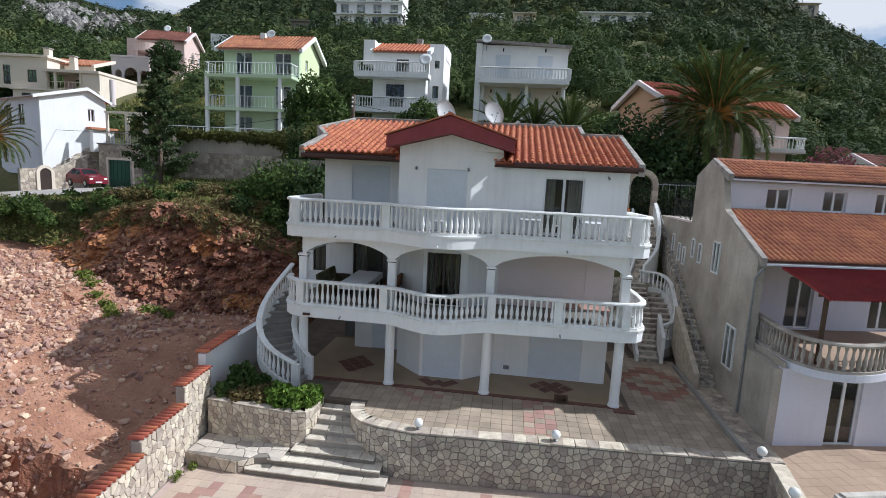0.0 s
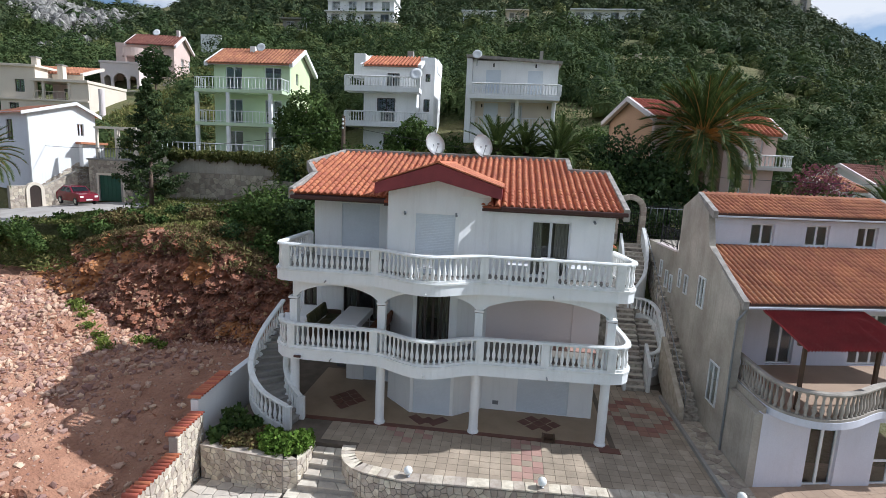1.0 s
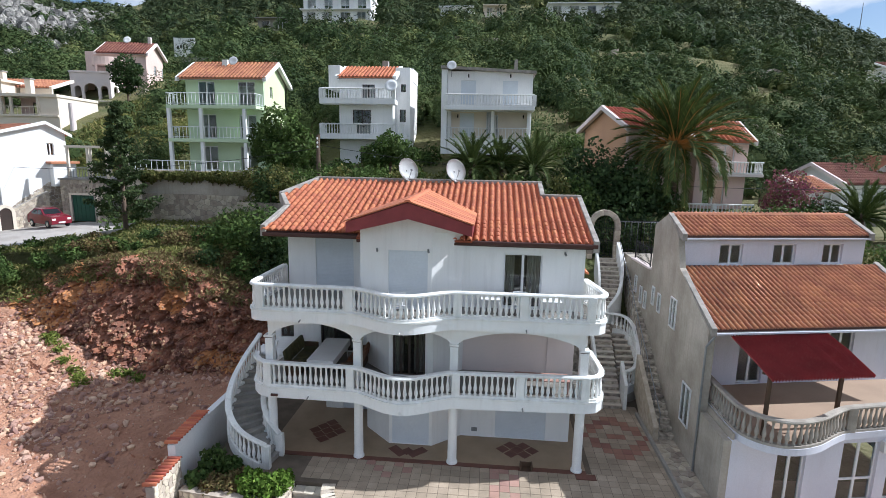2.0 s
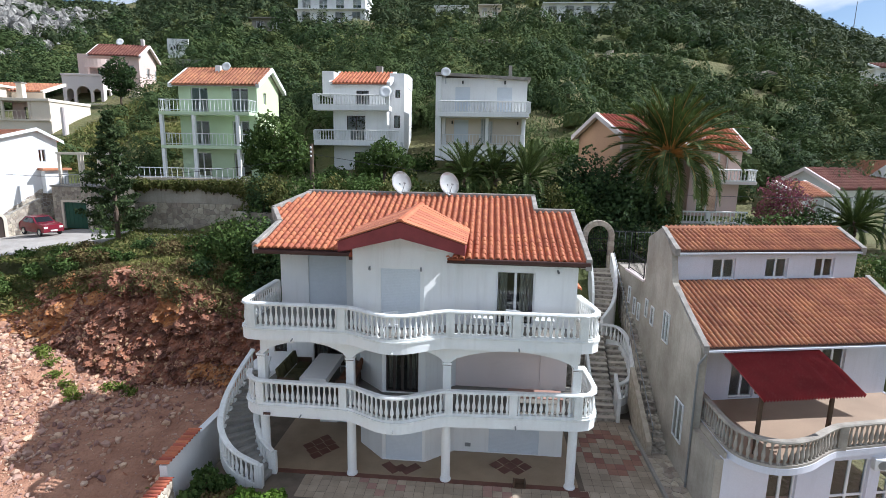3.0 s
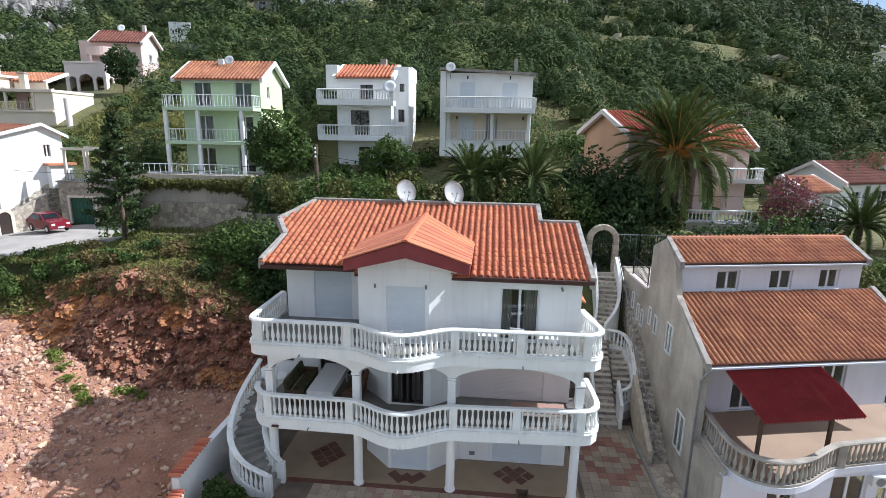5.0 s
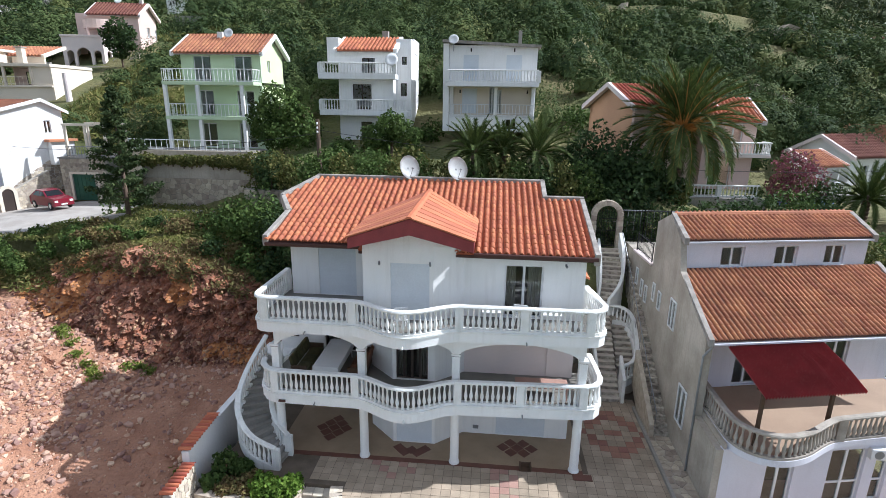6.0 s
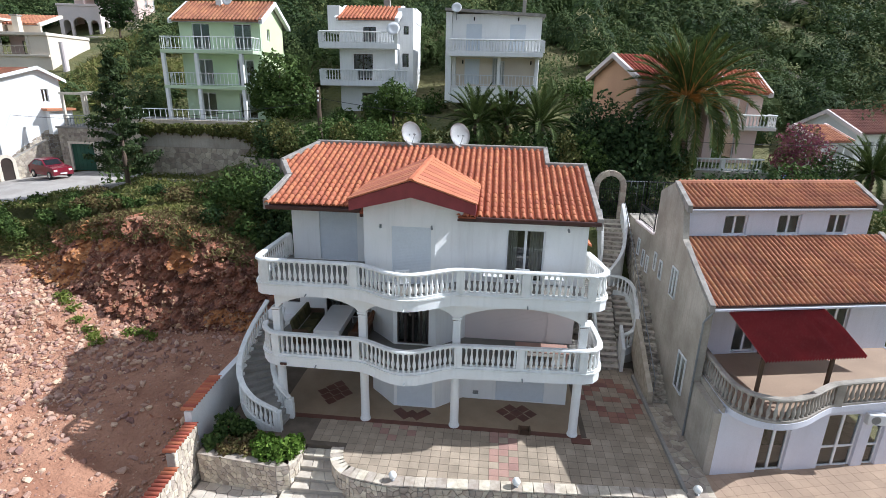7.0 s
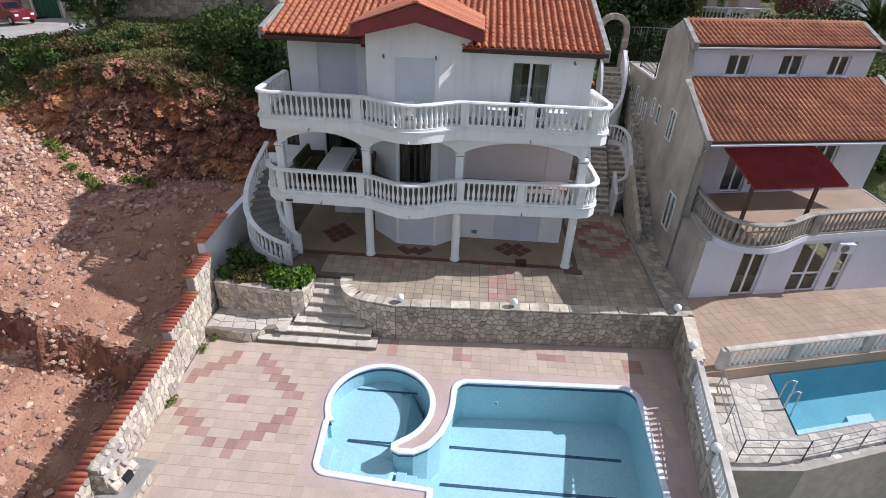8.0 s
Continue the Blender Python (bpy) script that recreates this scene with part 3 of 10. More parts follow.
def clip_cell(poly, a, b):
    """The part of a cell that is nearer to a than to b."""
    mx, my, dx, dy = (a[0] + b[0]) / 2, (a[1] + b[1]) / 2, b[0] - a[0], b[1] - a[1]
    out = []
    for i in range(len(poly)):
        p, q = poly[i], poly[(i + 1) % len(poly)]
        dp, dq = (p[0] - mx) * dx + (p[1] - my) * dy, (q[0] - mx) * dx + (q[1] - my) * dy
        if dp <= 0:
            out.append(p)
        if (dp < 0 < dq) or (dq < 0 < dp):
            t = dp / (dp - dq)
            out.append((p[0] + (q[0] - p[0]) * t, p[1] + (q[1] - p[1]) * t))
    return out


def stones(parent, m, w, h, size, material, gap=0.014, proud=0.03, name="stone", keep=None, seed=1, top=None):
    """Irregular stones on a face w by h. m: maps (along, up, outward) to the world. top: height as a function of the way along."""
    rnd = random.Random(seed)
    nx, ny = max(1, round(w / size)), max(1, round(h / size))
    pts = [((i + 0.5 + rnd.uniform(-0.42, 0.42)) * w / nx, (j + 0.5 + rnd.uniform(-0.42, 0.42)) * h / ny) for i in range(nx) for j in range(ny)]
    for p in pts:
        cell = [(0, 0), (w, 0), (w, h), (0, h)]
        near = sorted((q for q in pts if q is not p and abs(q[0] - p[0]) < 3 * size and abs(q[1] - p[1]) < 3 * size), key=lambda q: (q[0] - p[0]) ** 2 + (q[1] - p[1]) ** 2)[:14]
        for q in near:
            cell = clip_cell(cell, p, q)
            if len(cell) < 3:
                break
        if top:
            cell = [(x, min(y, top(x))) for x, y in cell]
        if len(cell) < 3:
            continue
        cx, cy = sum(x for x, _ in cell) / len(cell), sum(y for _, y in cell) / len(cell)
        if keep and not keep(cx, cy):
            continue
        r = min(math.hypot(x - cx, y - cy) for x, y in cell)
        if r < 0.03:
            continue
        d = proud * rnd.uniform(0.6, 1.3)
        b = bmesh.new()
        def ring(s, z, jit=0.0):
            return [b.verts.new((cx + (x - cx) * s + rnd.uniform(-jit, jit), cy + (y - cy) * s + rnd.uniform(-jit, jit), z)) for x, y in cell]
        s0 = 1 - gap / max(r, 0.05)
        r0, r1, r2 = ring(s0, -0.005), ring(s0, d * 0.7), ring(s0 * 0.88, d, 0.004)
        n = len(cell)
        for A, B in ((r0, r1), (r1, r2)):
            for i in range(n):
                b.faces.new((A[i], A[(i + 1) % n], B[(i + 1) % n], B[i]))
        b.faces.new(r2)
        bmesh.ops.transform(b, matrix=m, verts=b.verts)
        part(name, b, material, parent)


def face_frame(p0, p1, z0, out):
    """Maps (along, up, outward) of an upright face from p0 to p1 to the world; out: 1 for the right-hand side of p0-p1, -1 for the left."""
    a, b = Vector((*p0, z0)), Vector((*p1, z0))
    ux = (b - a).normalized()
    o = Vector((ux.y, -ux.x, 0)) * out
    return Matrix(((ux.x, 0, o.x, a.x), (ux.y, 0, o.y, a.y), (0, 1, 0, z0), (0, 0, 0, 1)))


NRG = np.random.default_rng(7)


def leaf_quads(centres, normals, size, stretch=1.6, spread=0.9):
    """Small leaf quads at the centres, facing roughly along the normals."""
    n = len(centres)
    nr = normals + NRG.normal(0, spread, (n, 3))
    nr /= np.linalg.norm(nr, axis=1)[:, None] + 1e-9
    t = np.cross(nr, NRG.normal(0, 1, (n, 3)))
    t /= np.linalg.norm(t, axis=1)[:, None] + 1e-9
    s = np.cross(nr, t)
    k = (size * NRG.uniform(0.6, 1.4, n))[:, None]
    t, s = t * k * stretch * 0.5, s * k * 0.5
    return np.stack([centres - t, centres + s * 0.9, centres + t, centres - s * 0.9], 1)


def blob_leaves(blobs, per, size, lump=0.25, fill=0.35, flat=False):
    """Leaves over uneven ellipsoids (x, y, z, rx, ry, rz): an uneven crown with gaps."""
    out = []
    for x, y, z, rx, ry, rz in blobs:
        n = per
        d = NRG.normal(0, 1, (n, 3))
        d /= np.linalg.norm(d, axis=1)[:, None]
        if flat:
            d[:, 2] = np.abs(d[:, 2])
        ph = NRG.uniform(0, 6.28, 6)
        r = 1 + lump * (np.sin(d[:, 0] * 5 + ph[0]) * np.sin(d[:, 1] * 5 + ph[1]) + 0.7 * np.sin(d[:, 2] * 7 + ph[2]) * np.sin(d[:, 0] * 8 + ph[3]))
        r *= 1 - fill * NRG.random(n) ** 2
        c = d * r[:, None] * np.array((rx, ry, rz)) + np.array((x, y, z))
        out.append(leaf_quads(c, d, size))
    return np.concatenate(out)


def leafy(name, blobs, per, size, material, parent=None, **kw):
    ob = new(name, quads_mesh(name, blob_leaves(blobs, per, size, **kw), material))
    ob.parent = parent
    return ob


def branch_tree(name, base, top, blobs, per, size, leaf, label, category="tree", r=0.14, seed=3, **kw):
    """A tapered trunk with limbs into the crown's clumps, and a crown of many small leaves."""
    rnd = random.Random(seed)
    root = thing(name, label, category, at=base)
    o = Vector(base)
    b = bmesh.new()
    t = Vector(top) - o
    mid = t * 0.5 + Vector((rnd.uniform(-0.1, 0.1), rnd.uniform(-0.1, 0.1), 0))
    cyl(b, (0, 0, -0.2), mid, r, r * 0.75, 9)
    cyl(b, mid, t, r * 0.75, r * 0.35, 9)
    part("trunk", b, BARK, root, smooth=True)
    for x, y, z, rx, ry, rz in blobs:
        b = bmesh.new()
        s = mid.lerp(t, rnd.uniform(0.0, 0.8))
        e = Vector((x, y, z)) - o
        k = s.lerp(e, 0.5) + Vector((0, 0, 0.1))
        cyl(b, s, k, r * 0.35, r * 0.22, 6)
        cyl(b, k, e, r * 0.22, r * 0.08, 6)
        part("limb", b, BARK, root, smooth=True)
    crown = leafy("crown", [(x - o.x, y - o.y, z - o.z, rx, ry, rz) for x, y, z, rx, ry, rz in blobs], per, size, leaf, root, **kw)
    return root
# ---------- the land ----------
PROF_MID = ((-60, -14), (-20, -6), (-14, -5), (-9, -4.6), (9, -0.4), (10.5, 4.5), (12, 5.6), (14, 7.4), (16, 8.2), (22, 9.3), (26, 10.2), (34, 14.5), (48, 19.5), (75, 29), (120, 43), (200, 76), (300, 112), (340, 116), (420, 90), (900, 20), (4000, -20))
PROF_LEFT = ((-60, -12), (-14, -3.5), (-6, -1.5), (0, 0), (8, 2.4), (11, 4.6), (16, 4.9), (23, 5.2), (28, 8.6), (34, 12.5), (48, 16.8), (75, 27), (120, 43), (200, 72), (300, 108), (340, 112), (420, 90), (900, 20), (4000, -20))
PROF_RIGHT = ((-60, -14), (-14, -5), (-9, -4.6), (-5, -0.4), (6, 0.4), (12, 4.4), (18, 6.0), (27, 6.2), (34, 7.6), (48, 14.4), (75, 26), (120, 42), (200, 74), (300, 112), (340, 116), (420, 90), (900, 20), (4000, -20))
RIDGE = ((-900, 60), (-400, 96), (-300, 104), (-276, 100), (-256, 95), (-230, 94), (-212, 92), (-200, 98), (-185, 106), (-120, 128), (110, 128), (135, 106), (150, 98), (165, 90), (180, 83), (195, 78), (212, 73), (260, 62), (400, 48), (900, 30))


def interp(pts, v):
    return float(np.interp(v, [p[0] for p in pts], [p[1] for p in pts]))


def step01(a, b, v):
    t = min(1.0, max(0.0, (v - a) / (b - a)))
    return t * t * (3 - 2 * t)


def terrace_phase(x, y):
    """Where a point lies on the old field terraces: 0 at a terrace's lip, 1 at the foot of the next riser's top."""
    return ((y * 0.9 + 0.28 * x + 7 * noise.noise((x * 0.018, y * 0.018, 31))) / 13.5) % 1.0


def land(x, y):
    """The height of the natural ground."""
    l, m, r = interp(PROF_LEFT, y), interp(PROF_MID, y), interp(PROF_RIGHT, y)
    z = m + (l - m) * step01(-11, -24, x) + (r - m) * step01(9, 17, x)
    if y > 60:
        k = step01(60, 200, y)
        z += k * 3.0 * noise.noise((x * 0.03, y * 0.03, 0))
        cap = 12.5 + (interp(RIDGE, x * 317 / (y + 17)) - 12.5) * (y + 17) / 317 - 4.2 - 0.03 * abs(y - 255)
        d = z - cap
        z = cap + (d - math.sqrt(d * d + 16)) * 0.5 + 1.0
    if y < 16:
        w = step01(-25, -21, x) * step01(-11.5, -13.5, x) * step01(7.5, 9.5, y)
        z += (4.95 + 0.18 * (y - 9.5) - z) * w
    if 58 < y < 175:
        f = terrace_phase(x, y)
        z += 4.2 * (step01(0.72, 1.0, f) - f) * step01(58, 72, y) * step01(175, 140, y)
    if y > 24:
        z += step01(24, 40, y) * (0.8 * noise.noise((x * 0.09, y * 0.09, 2)) + 1.6 * noise.noise((x * 0.025, y * 0.025, 5)))
    return z


def road_z(x, y):
    """The height of the pale lane, falling towards the dug side and to the left."""
    return 5.1 - 0.10 * max(0.0, -31 - x) - 0.09 * max(0.0, 16.5 - y)


def exc(x, y):
    """The dug-out plot beside the house: stony floor, small scarp and the cut rock face."""
    zf = 0.05 * y - 0.15 + 0.14 * max(0.0, -15 - x)
    zf -= 1.15 * step01(-15, -10.5, x) * step01(2, -2, y)
    zf -= 1.75 * step01(-4.6 - 0.08 * (x + 14), -5.4 - 0.08 * (x + 14), y + 0.35 * noise.noise((x * 0.9, y * 0.9, 1))) * step01(-8.9, -9.5, x)
    yb = interp(((-30, 8.6), (-24, 7.6), (-18, 6.0), (-14, 5.6), (-9, 5.8)), x)
    ht = interp(((-32, 1.0), (-27.6, 1.8), (-25.3, 2.8), (-24, 3.65), (-20, 4.7), (-16.9, 5.05), (-15.2, 4.7), (-13.7, 4.3), (-12.2, 4.0), (-11, 3.7), (-9, 3.4)), x)
    t = step01(yb + 0.9, yb + 4.2, y)
    z = zf + (ht + (0.05 + 0.4 * step01(-17, -13, x)) * max(0, y - yb - 3) - zf) * t
    z += 0.10 * (0.6 * noise.noise((x * 1.6, y * 1.6, 0)) + 0.45 * abs(noise.noise((x * 3.7, y * 3.7, 6))) + 0.3 * noise.noise((x * 7.5, y * 7.5, 3)))
    z += 0.5 * step01(0.15, 0.5, noise.noise((x * 0.22, y * 0.22, 9))) * (1 - t) * step01(-12, -17, x)
    return z


def axis(lo, hi, fine, far0, far1, grow=1.17):
    v = list(np.arange(lo, hi + 1e-6, fine))
    s = fine
    while v[-1] < far1:
        s *= grow
        v.append(v[-1] + s)
    s = fine
    while v[0] > far0:
        s *= grow
        v.insert(0, v[0] - s)
    return v


def ground_z(x, y):
    z = land(x, y)
    if -62 < x < -26 and 8 < y < 23:
        z = min(z, road_z(x, y) - 0.25)
    if -30 < x < -9.3 and -14 < y < 11.4:
        z = min(z, exc(x, y)) - 0.9
    if -9.3 <= x <= 9.2 and y < 9.2:
        z = -0.5 if y > -2.9 else -4.8
    if 9.2 < x < 20 and y < 9.5:
        z = min(z, -0.9 if y > -1.2 else -4.8)
    return z


xs, ys = axis(-40, 40, 1.0, -2500, 2500), axis(-24, 60, 1.0, -900, 3200)
verts = [(x, y, ground_z(x, y)) for y in ys for x in xs]
nx = len(xs)
faces = [(j * nx + i, j * nx + i + 1, (j + 1) * nx + i + 1, (j + 1) * nx + i) for j in range(len(ys) - 1) for i in range(nx - 1)]
tagged(new("ground", raw_mesh("ground", verts, faces, SCRUB, True)), "dry scrub-covered hillside earth", "ground", kind="structure")

gx, gy = np.arange(-30.0, -8.5, 0.13), np.arange(-13.5, 12.0, 0.13)
verts = [(x + 0.10 * noise.noise((x * 3, y * 3, 11)), y + 0.25 * noise.noise((x * 2.2, y * 2.2, 12)), exc(x, y) if x < -9.3 or y < -5.8 else min(exc(x, y), -2.6)) for y in gy for x in gx]
nx = len(gx)
faces = [(j * nx + i, j * nx + i + 1, (j + 1) * nx + i + 1, (j + 1) * nx + i) for j in range(len(gy) - 1) for i in range(nx - 1)]
dug = raw_mesh("excavated_ground", verts, faces, EARTH)
dug.materials.append(ROCK)
for p in dug.polygons:
    c = p.center
    if p.normal.z < 0.55:
        p.material_index = 1
tagged(new("excavated_ground", dug), "red-brown dug-out plot with a cut rock face", "excavation", kind="structure")

# loose stones on the dug floor and in the face
ico = bmesh.new()
bmesh.ops.create_icosphere(ico, subdivisions=1, radius=1)
ico_v = np.array([v.co for v in ico.verts])
ico_f = [tuple(v.index for v in f.verts) for f in ico.faces]
ico.free()
ico = bmesh.new()
bmesh.ops.create_icosphere(ico, subdivisions=2, radius=1)
rock_v = np.array([v.co for v in ico.verts])
rock_f = [tuple(v.index for v in f.verts) for f in ico.faces]
ico.free()


def rubble(name, spots, material, label):
    V, Fc = [], []
    for x, y, z, s in spots:
        q = ico_v * (1 + NRG.uniform(-0.35, 0.35, (len(ico_v), 1))) * (s * NRG.uniform(0.5, 1.2, 3))
        base = len(V)
        V.extend(q + np.array((x, y, z)))
        Fc.extend(tuple(base + a for a in f) for f in ico_f)
    tagged(new(name, raw_mesh(name, V, Fc, material)), label, "rubble", kind="stuff")


rr = random.Random(5)
spots = []
while len(spots) < 9500:
    x, y = rr.uniform(-29, -9.8), rr.uniform(-13, 8.5)
    dense = 0.25 + 0.75 * step01(-12.5, -17, x) * step01(-6, 0, y)
    if rr.random() > dense:
        continue
    s = 0.03 + 0.15 * rr.random() ** 3
    spots.append((x, y, exc(x, y) + s * 0.2, s))
while len(spots) < 13000:
    x, y = rr.uniform(-29, -9.8), rr.uniform(-13, 7.5)
    s = rr.uniform(0.018, 0.05)
    spots.append((x, y, exc(x, y) + s * 0.3, s))
while len(spots) < 13400:
    x = rr.uniform(-24, -10.4)
    y = -5.0 - 0.08 * (x + 14) + rr.gauss(0, 0.3)
    s = rr.uniform(0.05, 0.13)
    spots.append((x, y, exc(x, y) + s * 0.1, s))
rubble("limestone_rubble", spots, RUBBLE, "loose pink and grey limestone rubble on red earth")
# the cut rock face: broken blocks with dark gaps between them
FACE_FOOT = ((-30, 8.6), (-24, 7.6), (-18, 6.0), (-14, 5.6), (-9, 5.8))
FACE_TOP = ((-32, 1.2), (-27.6, 2.0), (-25.3, 3.0), (-24, 3.85), (-20, 4.9), (-16.9, 5.25), (-15.2, 4.9), (-13.7, 4.5), (-12.2, 4.2), (-11, 3.9), (-9, 3.6))


def face_y(x, z, v):
    """How far back the face lies at x and height z (v: 0 at the foot, 1 at the top)."""
    y = interp(FACE_FOOT, x) - 0.1 + 2.6 * v ** 0.9
    for k, amp, gap in ((0.75, 0.46, 0.2), (1.9, 0.34, 0.16), (4.4, 0.2, 0.1)):
        w = 0.35 / k * noise.noise((x * k, z * k, 3))
        d, pts = noise.voronoi(((x + w) * k, (z * 1.35 + 0.35 * x) * k, 2.0 * k))
        c = noise.cell_vector((pts[0].x * 7.1, pts[0].y * 7.1, pts[0].z * 7.1))
        y -= amp * (c.x - 0.5 + 0.7 * (c.y - 0.5) * (x * k - pts[0].x) - 0.45 * ((z * 1.35 + 0.35 * x) * k - pts[0].y))
        y += gap * step01(0.16, 0.02, d[1] - d[0])
    return y - 0.5 * noise.noise((x * 0.3, z * 0.4, 4))


fx = np.arange(-30.0, -9.2, 0.105)
NV = 56
verts, faces = [], []
for x in fx:
    z0 = 0.2 + 0.14 * max(0.0, -15 - x) - 0.2
    z1 = interp(FACE_TOP, x) + 0.35 * noise.noise((x * 0.8, 0, 2)) + 0.2 * noise.noise((x * 3, 0, 5))
    for j in range(NV):
        v = j / (NV - 1)
        z = z0 + (z1 - z0) * v
        verts.append((x, face_y(x, z, v), z))
    verts.append((x, verts[-1][1] + 0.9, z1 - 0.1))
M = NV + 1
for i in range(len(fx) - 1):
    for j in range(NV):
        faces.append((i * M + j, (i + 1) * M + j, (i + 1) * M + j + 1, i * M + j + 1))
me = raw_mesh("rock_face", verts, faces, ROCK)
me.materials.append(OCHRE)
me.materials.append(EARTH)
for p in me.polygons:
    c = p.center
    n = noise.noise((c.x * 0.5, c.z * 0.7, 8))
    if c.x < -21.0 and n > -0.22 + 0.16 * max(0.0, -26 - c.x) or n > 0.34:
        p.material_index = 1
    elif c.y > interp(FACE_FOOT, c.x) + 2.6 and p.normal.z > 0.75:
        p.material_index = 2
tagged(new("rock_face", me), "cut red-brown rock face with orange clay seams", "rock face", kind="structure")
spots = []
while len(spots) < 7000:
    x = rr.uniform(-27, -9.6)
    v = rr.random() ** 1.1
    z0 = 0.14 * max(0.0, -15 - x)
    z = z0 + (interp(FACE_TOP, x) - z0) * v * 0.93
    s = 0.025 + 0.10 * rr.random() ** 2.5
    spots.append((x, face_y(x, z, v) - 0.02, z, s))
rubble("broken_rock", spots, ROCK_LOOSE, "broken pale and red-brown stones in the cut face")

# ---------- lower terrace with its pool ----------
TZ = -1.45


def arc(cx, cy, r, a0, a1, n=10):
    return [(cx + r * math.cos(radians(a0 + (a1 - a0) * i / n)), cy + r * math.sin(radians(a0 + (a1 - a0) * i / n))) for i in range(n + 1)]


POOL_PLAN = (arc(0.85, -5.65, 0.5, 180, 92, 6) + arc(5.85, -5.42, 0.5, 88, 2, 6) + [(6.12, -11.2), (-0.1, -11.2), (-0.1, -9.25)]
             + [(-1.5, -9.12)] + arc(-2.95, -8.62, 0.38, -95, -185, 6) + [(-3.42, -7.25)] + arc(-1.93, -6.36, 1.63, 212, -50, 34)
             + [(-1.12, -7.78), (-1.3, -7.92), (-1.28, -8.03), (-1.1, -8.12), (-0.7, -8.1), (-0.3, -7.85), (0.05, -7.35), (0.27, -6.7), (0.34, -6.2)])
TERRACE_PLAN = [(-8.75, -2.6), (-5.0, -2.2), (8.6, -2.4), (6.9, -11.2), (-8.2, -11.2)]


def edge_gap(x, y, loop):
    best = 1e9
    for i in range(len(loop)):
        (x0, y0), (x1, y1) = loop[i], loop[(i + 1) % len(loop)]
        dx, dy = x1 - x0, y1 - y0
        t = max(0, min(1, ((x - x0) * dx + (y - y0) * dy) / (dx * dx + dy * dy + 1e-12)))
        best = min(best, math.hypot(x - x0 - dx * t, y - y0 - dy * t))
    return best


terrace = thing("terrace", "beige and red paved pool terrace", "terrace", kind="structure", at=(0, 0, 0))
b = bmesh.new()
loops = []
for plan in (TERRACE_PLAN, POOL_PLAN):
    vs = [b.verts.new((x, y, TZ - 0.003)) for x, y in plan]
    for i in range(len(vs)):
        loops.append(b.edges.new((vs[i], vs[(i + 1) % len(vs)])))
bmesh.ops.triangle_fill(b, use_beauty=True, use_dissolve=False, edges=loops)
for f in [f for f in b.faces if inside(f.calc_center_median().x, f.calc_center_median().y, POOL_PLAN)]:
    b.faces.remove(f)
for f in b.faces:
    f.normal_update()
    if f.normal.z < 0:
        f.normal_flip()
me = bpy.data.meshes.new("terrace_bed")
b.to_mesh(me)
b.free()
me.materials.append(PINKSLAB)
piece("terrace_bed", me, terrace)


def slab_mesh(name, s, t, material, gap=0.008, bev=0.006):
    b = bmesh.new()
    h = s / 2 - gap / 2
    rings = [[b.verts.new((sx * (h - k), sy * (h - k), z)) for sx, sy in ((-1, -1), (1, -1), (1, 1), (-1, 1))] for k, z in ((0, -t), (0, -bev), (bev, 0))]
    for A, B in zip(rings, rings[1:]):
        for i in range(4):
            b.faces.new((A[i], A[(i + 1) % 4], B[(i + 1) % 4], B[i]))
    b.faces.new(rings[-1])
    return mesh_of(name, b, material)


def paving(parent, cells, size, z, mats, spin=0.0, singles=300, gap=0.004):
    """Square pavers: cells of (x, y, colour), the first ones single pieces and the rest one joined field."""
    kinds = [slab_mesh("paver", size, 0.03, m, gap, 0.004) for m in mats]
    V, Fc = [], []
    for k, (x, y, c) in enumerate(cells):
        m = Matrix.Translation((x, y, z + 0.004 + random.uniform(-0.002, 0.002))) @ Matrix.Rotation(spin, 4, "Z")
        if k < singles or c:
            piece("paver", kinds[c], parent, m)
        else:
            base = len(V)
            V.extend(m @ v.co for v in kinds[c].vertices)
            Fc.extend(tuple(base + a for a in p.vertices) for p in kinds[c].polygons)
    if V:
        ob = new("paver_field", raw_mesh("paver_field", V, Fc, PAVER_JOIN if mats[0] is PAVER else mats[0]))
        ob.parent = parent
        ob["kind"] = "stuff"


RING = [((-8.29, -6.08), (-7.08, -4.56)), ((-6.32, -4.76), (-4.54, -6.42)), ((-4.57, -7.11), (-5.96, -8.51)), ((-6.56, -8.31), (-8.21, -6.97))]
cells = []
s = 0.33
for j in range(26):
    for i in range(53):
        x, y = -8.7 + (i + 0.5) * s, -3.2 - (j + 0.5) * s
        if not inside(x, y, TERRACE_PLAN) or x > 7.75 + 0.19 * (y + 3) or x < -8.55 - 0.02 * (y + 3):
            continue
        gap = edge_gap(x, y, POOL_PLAN)
        if inside(x, y, POOL_PLAN) or gap < 0.42:
            continue
        ring = any(edge_gap(x, y, band) < 0.19 for band in RING)
        mid = abs(x + 6.42) < 0.3 and abs(y + 6.62) < 0.2
        spot = (abs(x + 1.9) < 0.25 and abs(y + 3.75) < 0.4) or (abs(x - 0.6) < 0.35 and abs(y + 4.0 + 0.5 * (x - 0.6)) < 0.25) or (abs(x - 3.6) < 0.5 and abs(y + 3.75) < 0.25) or (abs(x - 6.4) < 0.3 and abs(y + 3.75) < 0.3)
        cells.append((x, y, 1 if ring or mid or spot else 0))
cells.sort(key=lambda c: math.hypot(c[0] + 5.5, c[1] + 6.5))
paving(terrace, cells, s, TZ, (PAVER, PAVER_RED))

pool = thing("swimming_pool", "empty pale blue swimming pool with a round children's end", "swimming pool", at=(0, -7, TZ))
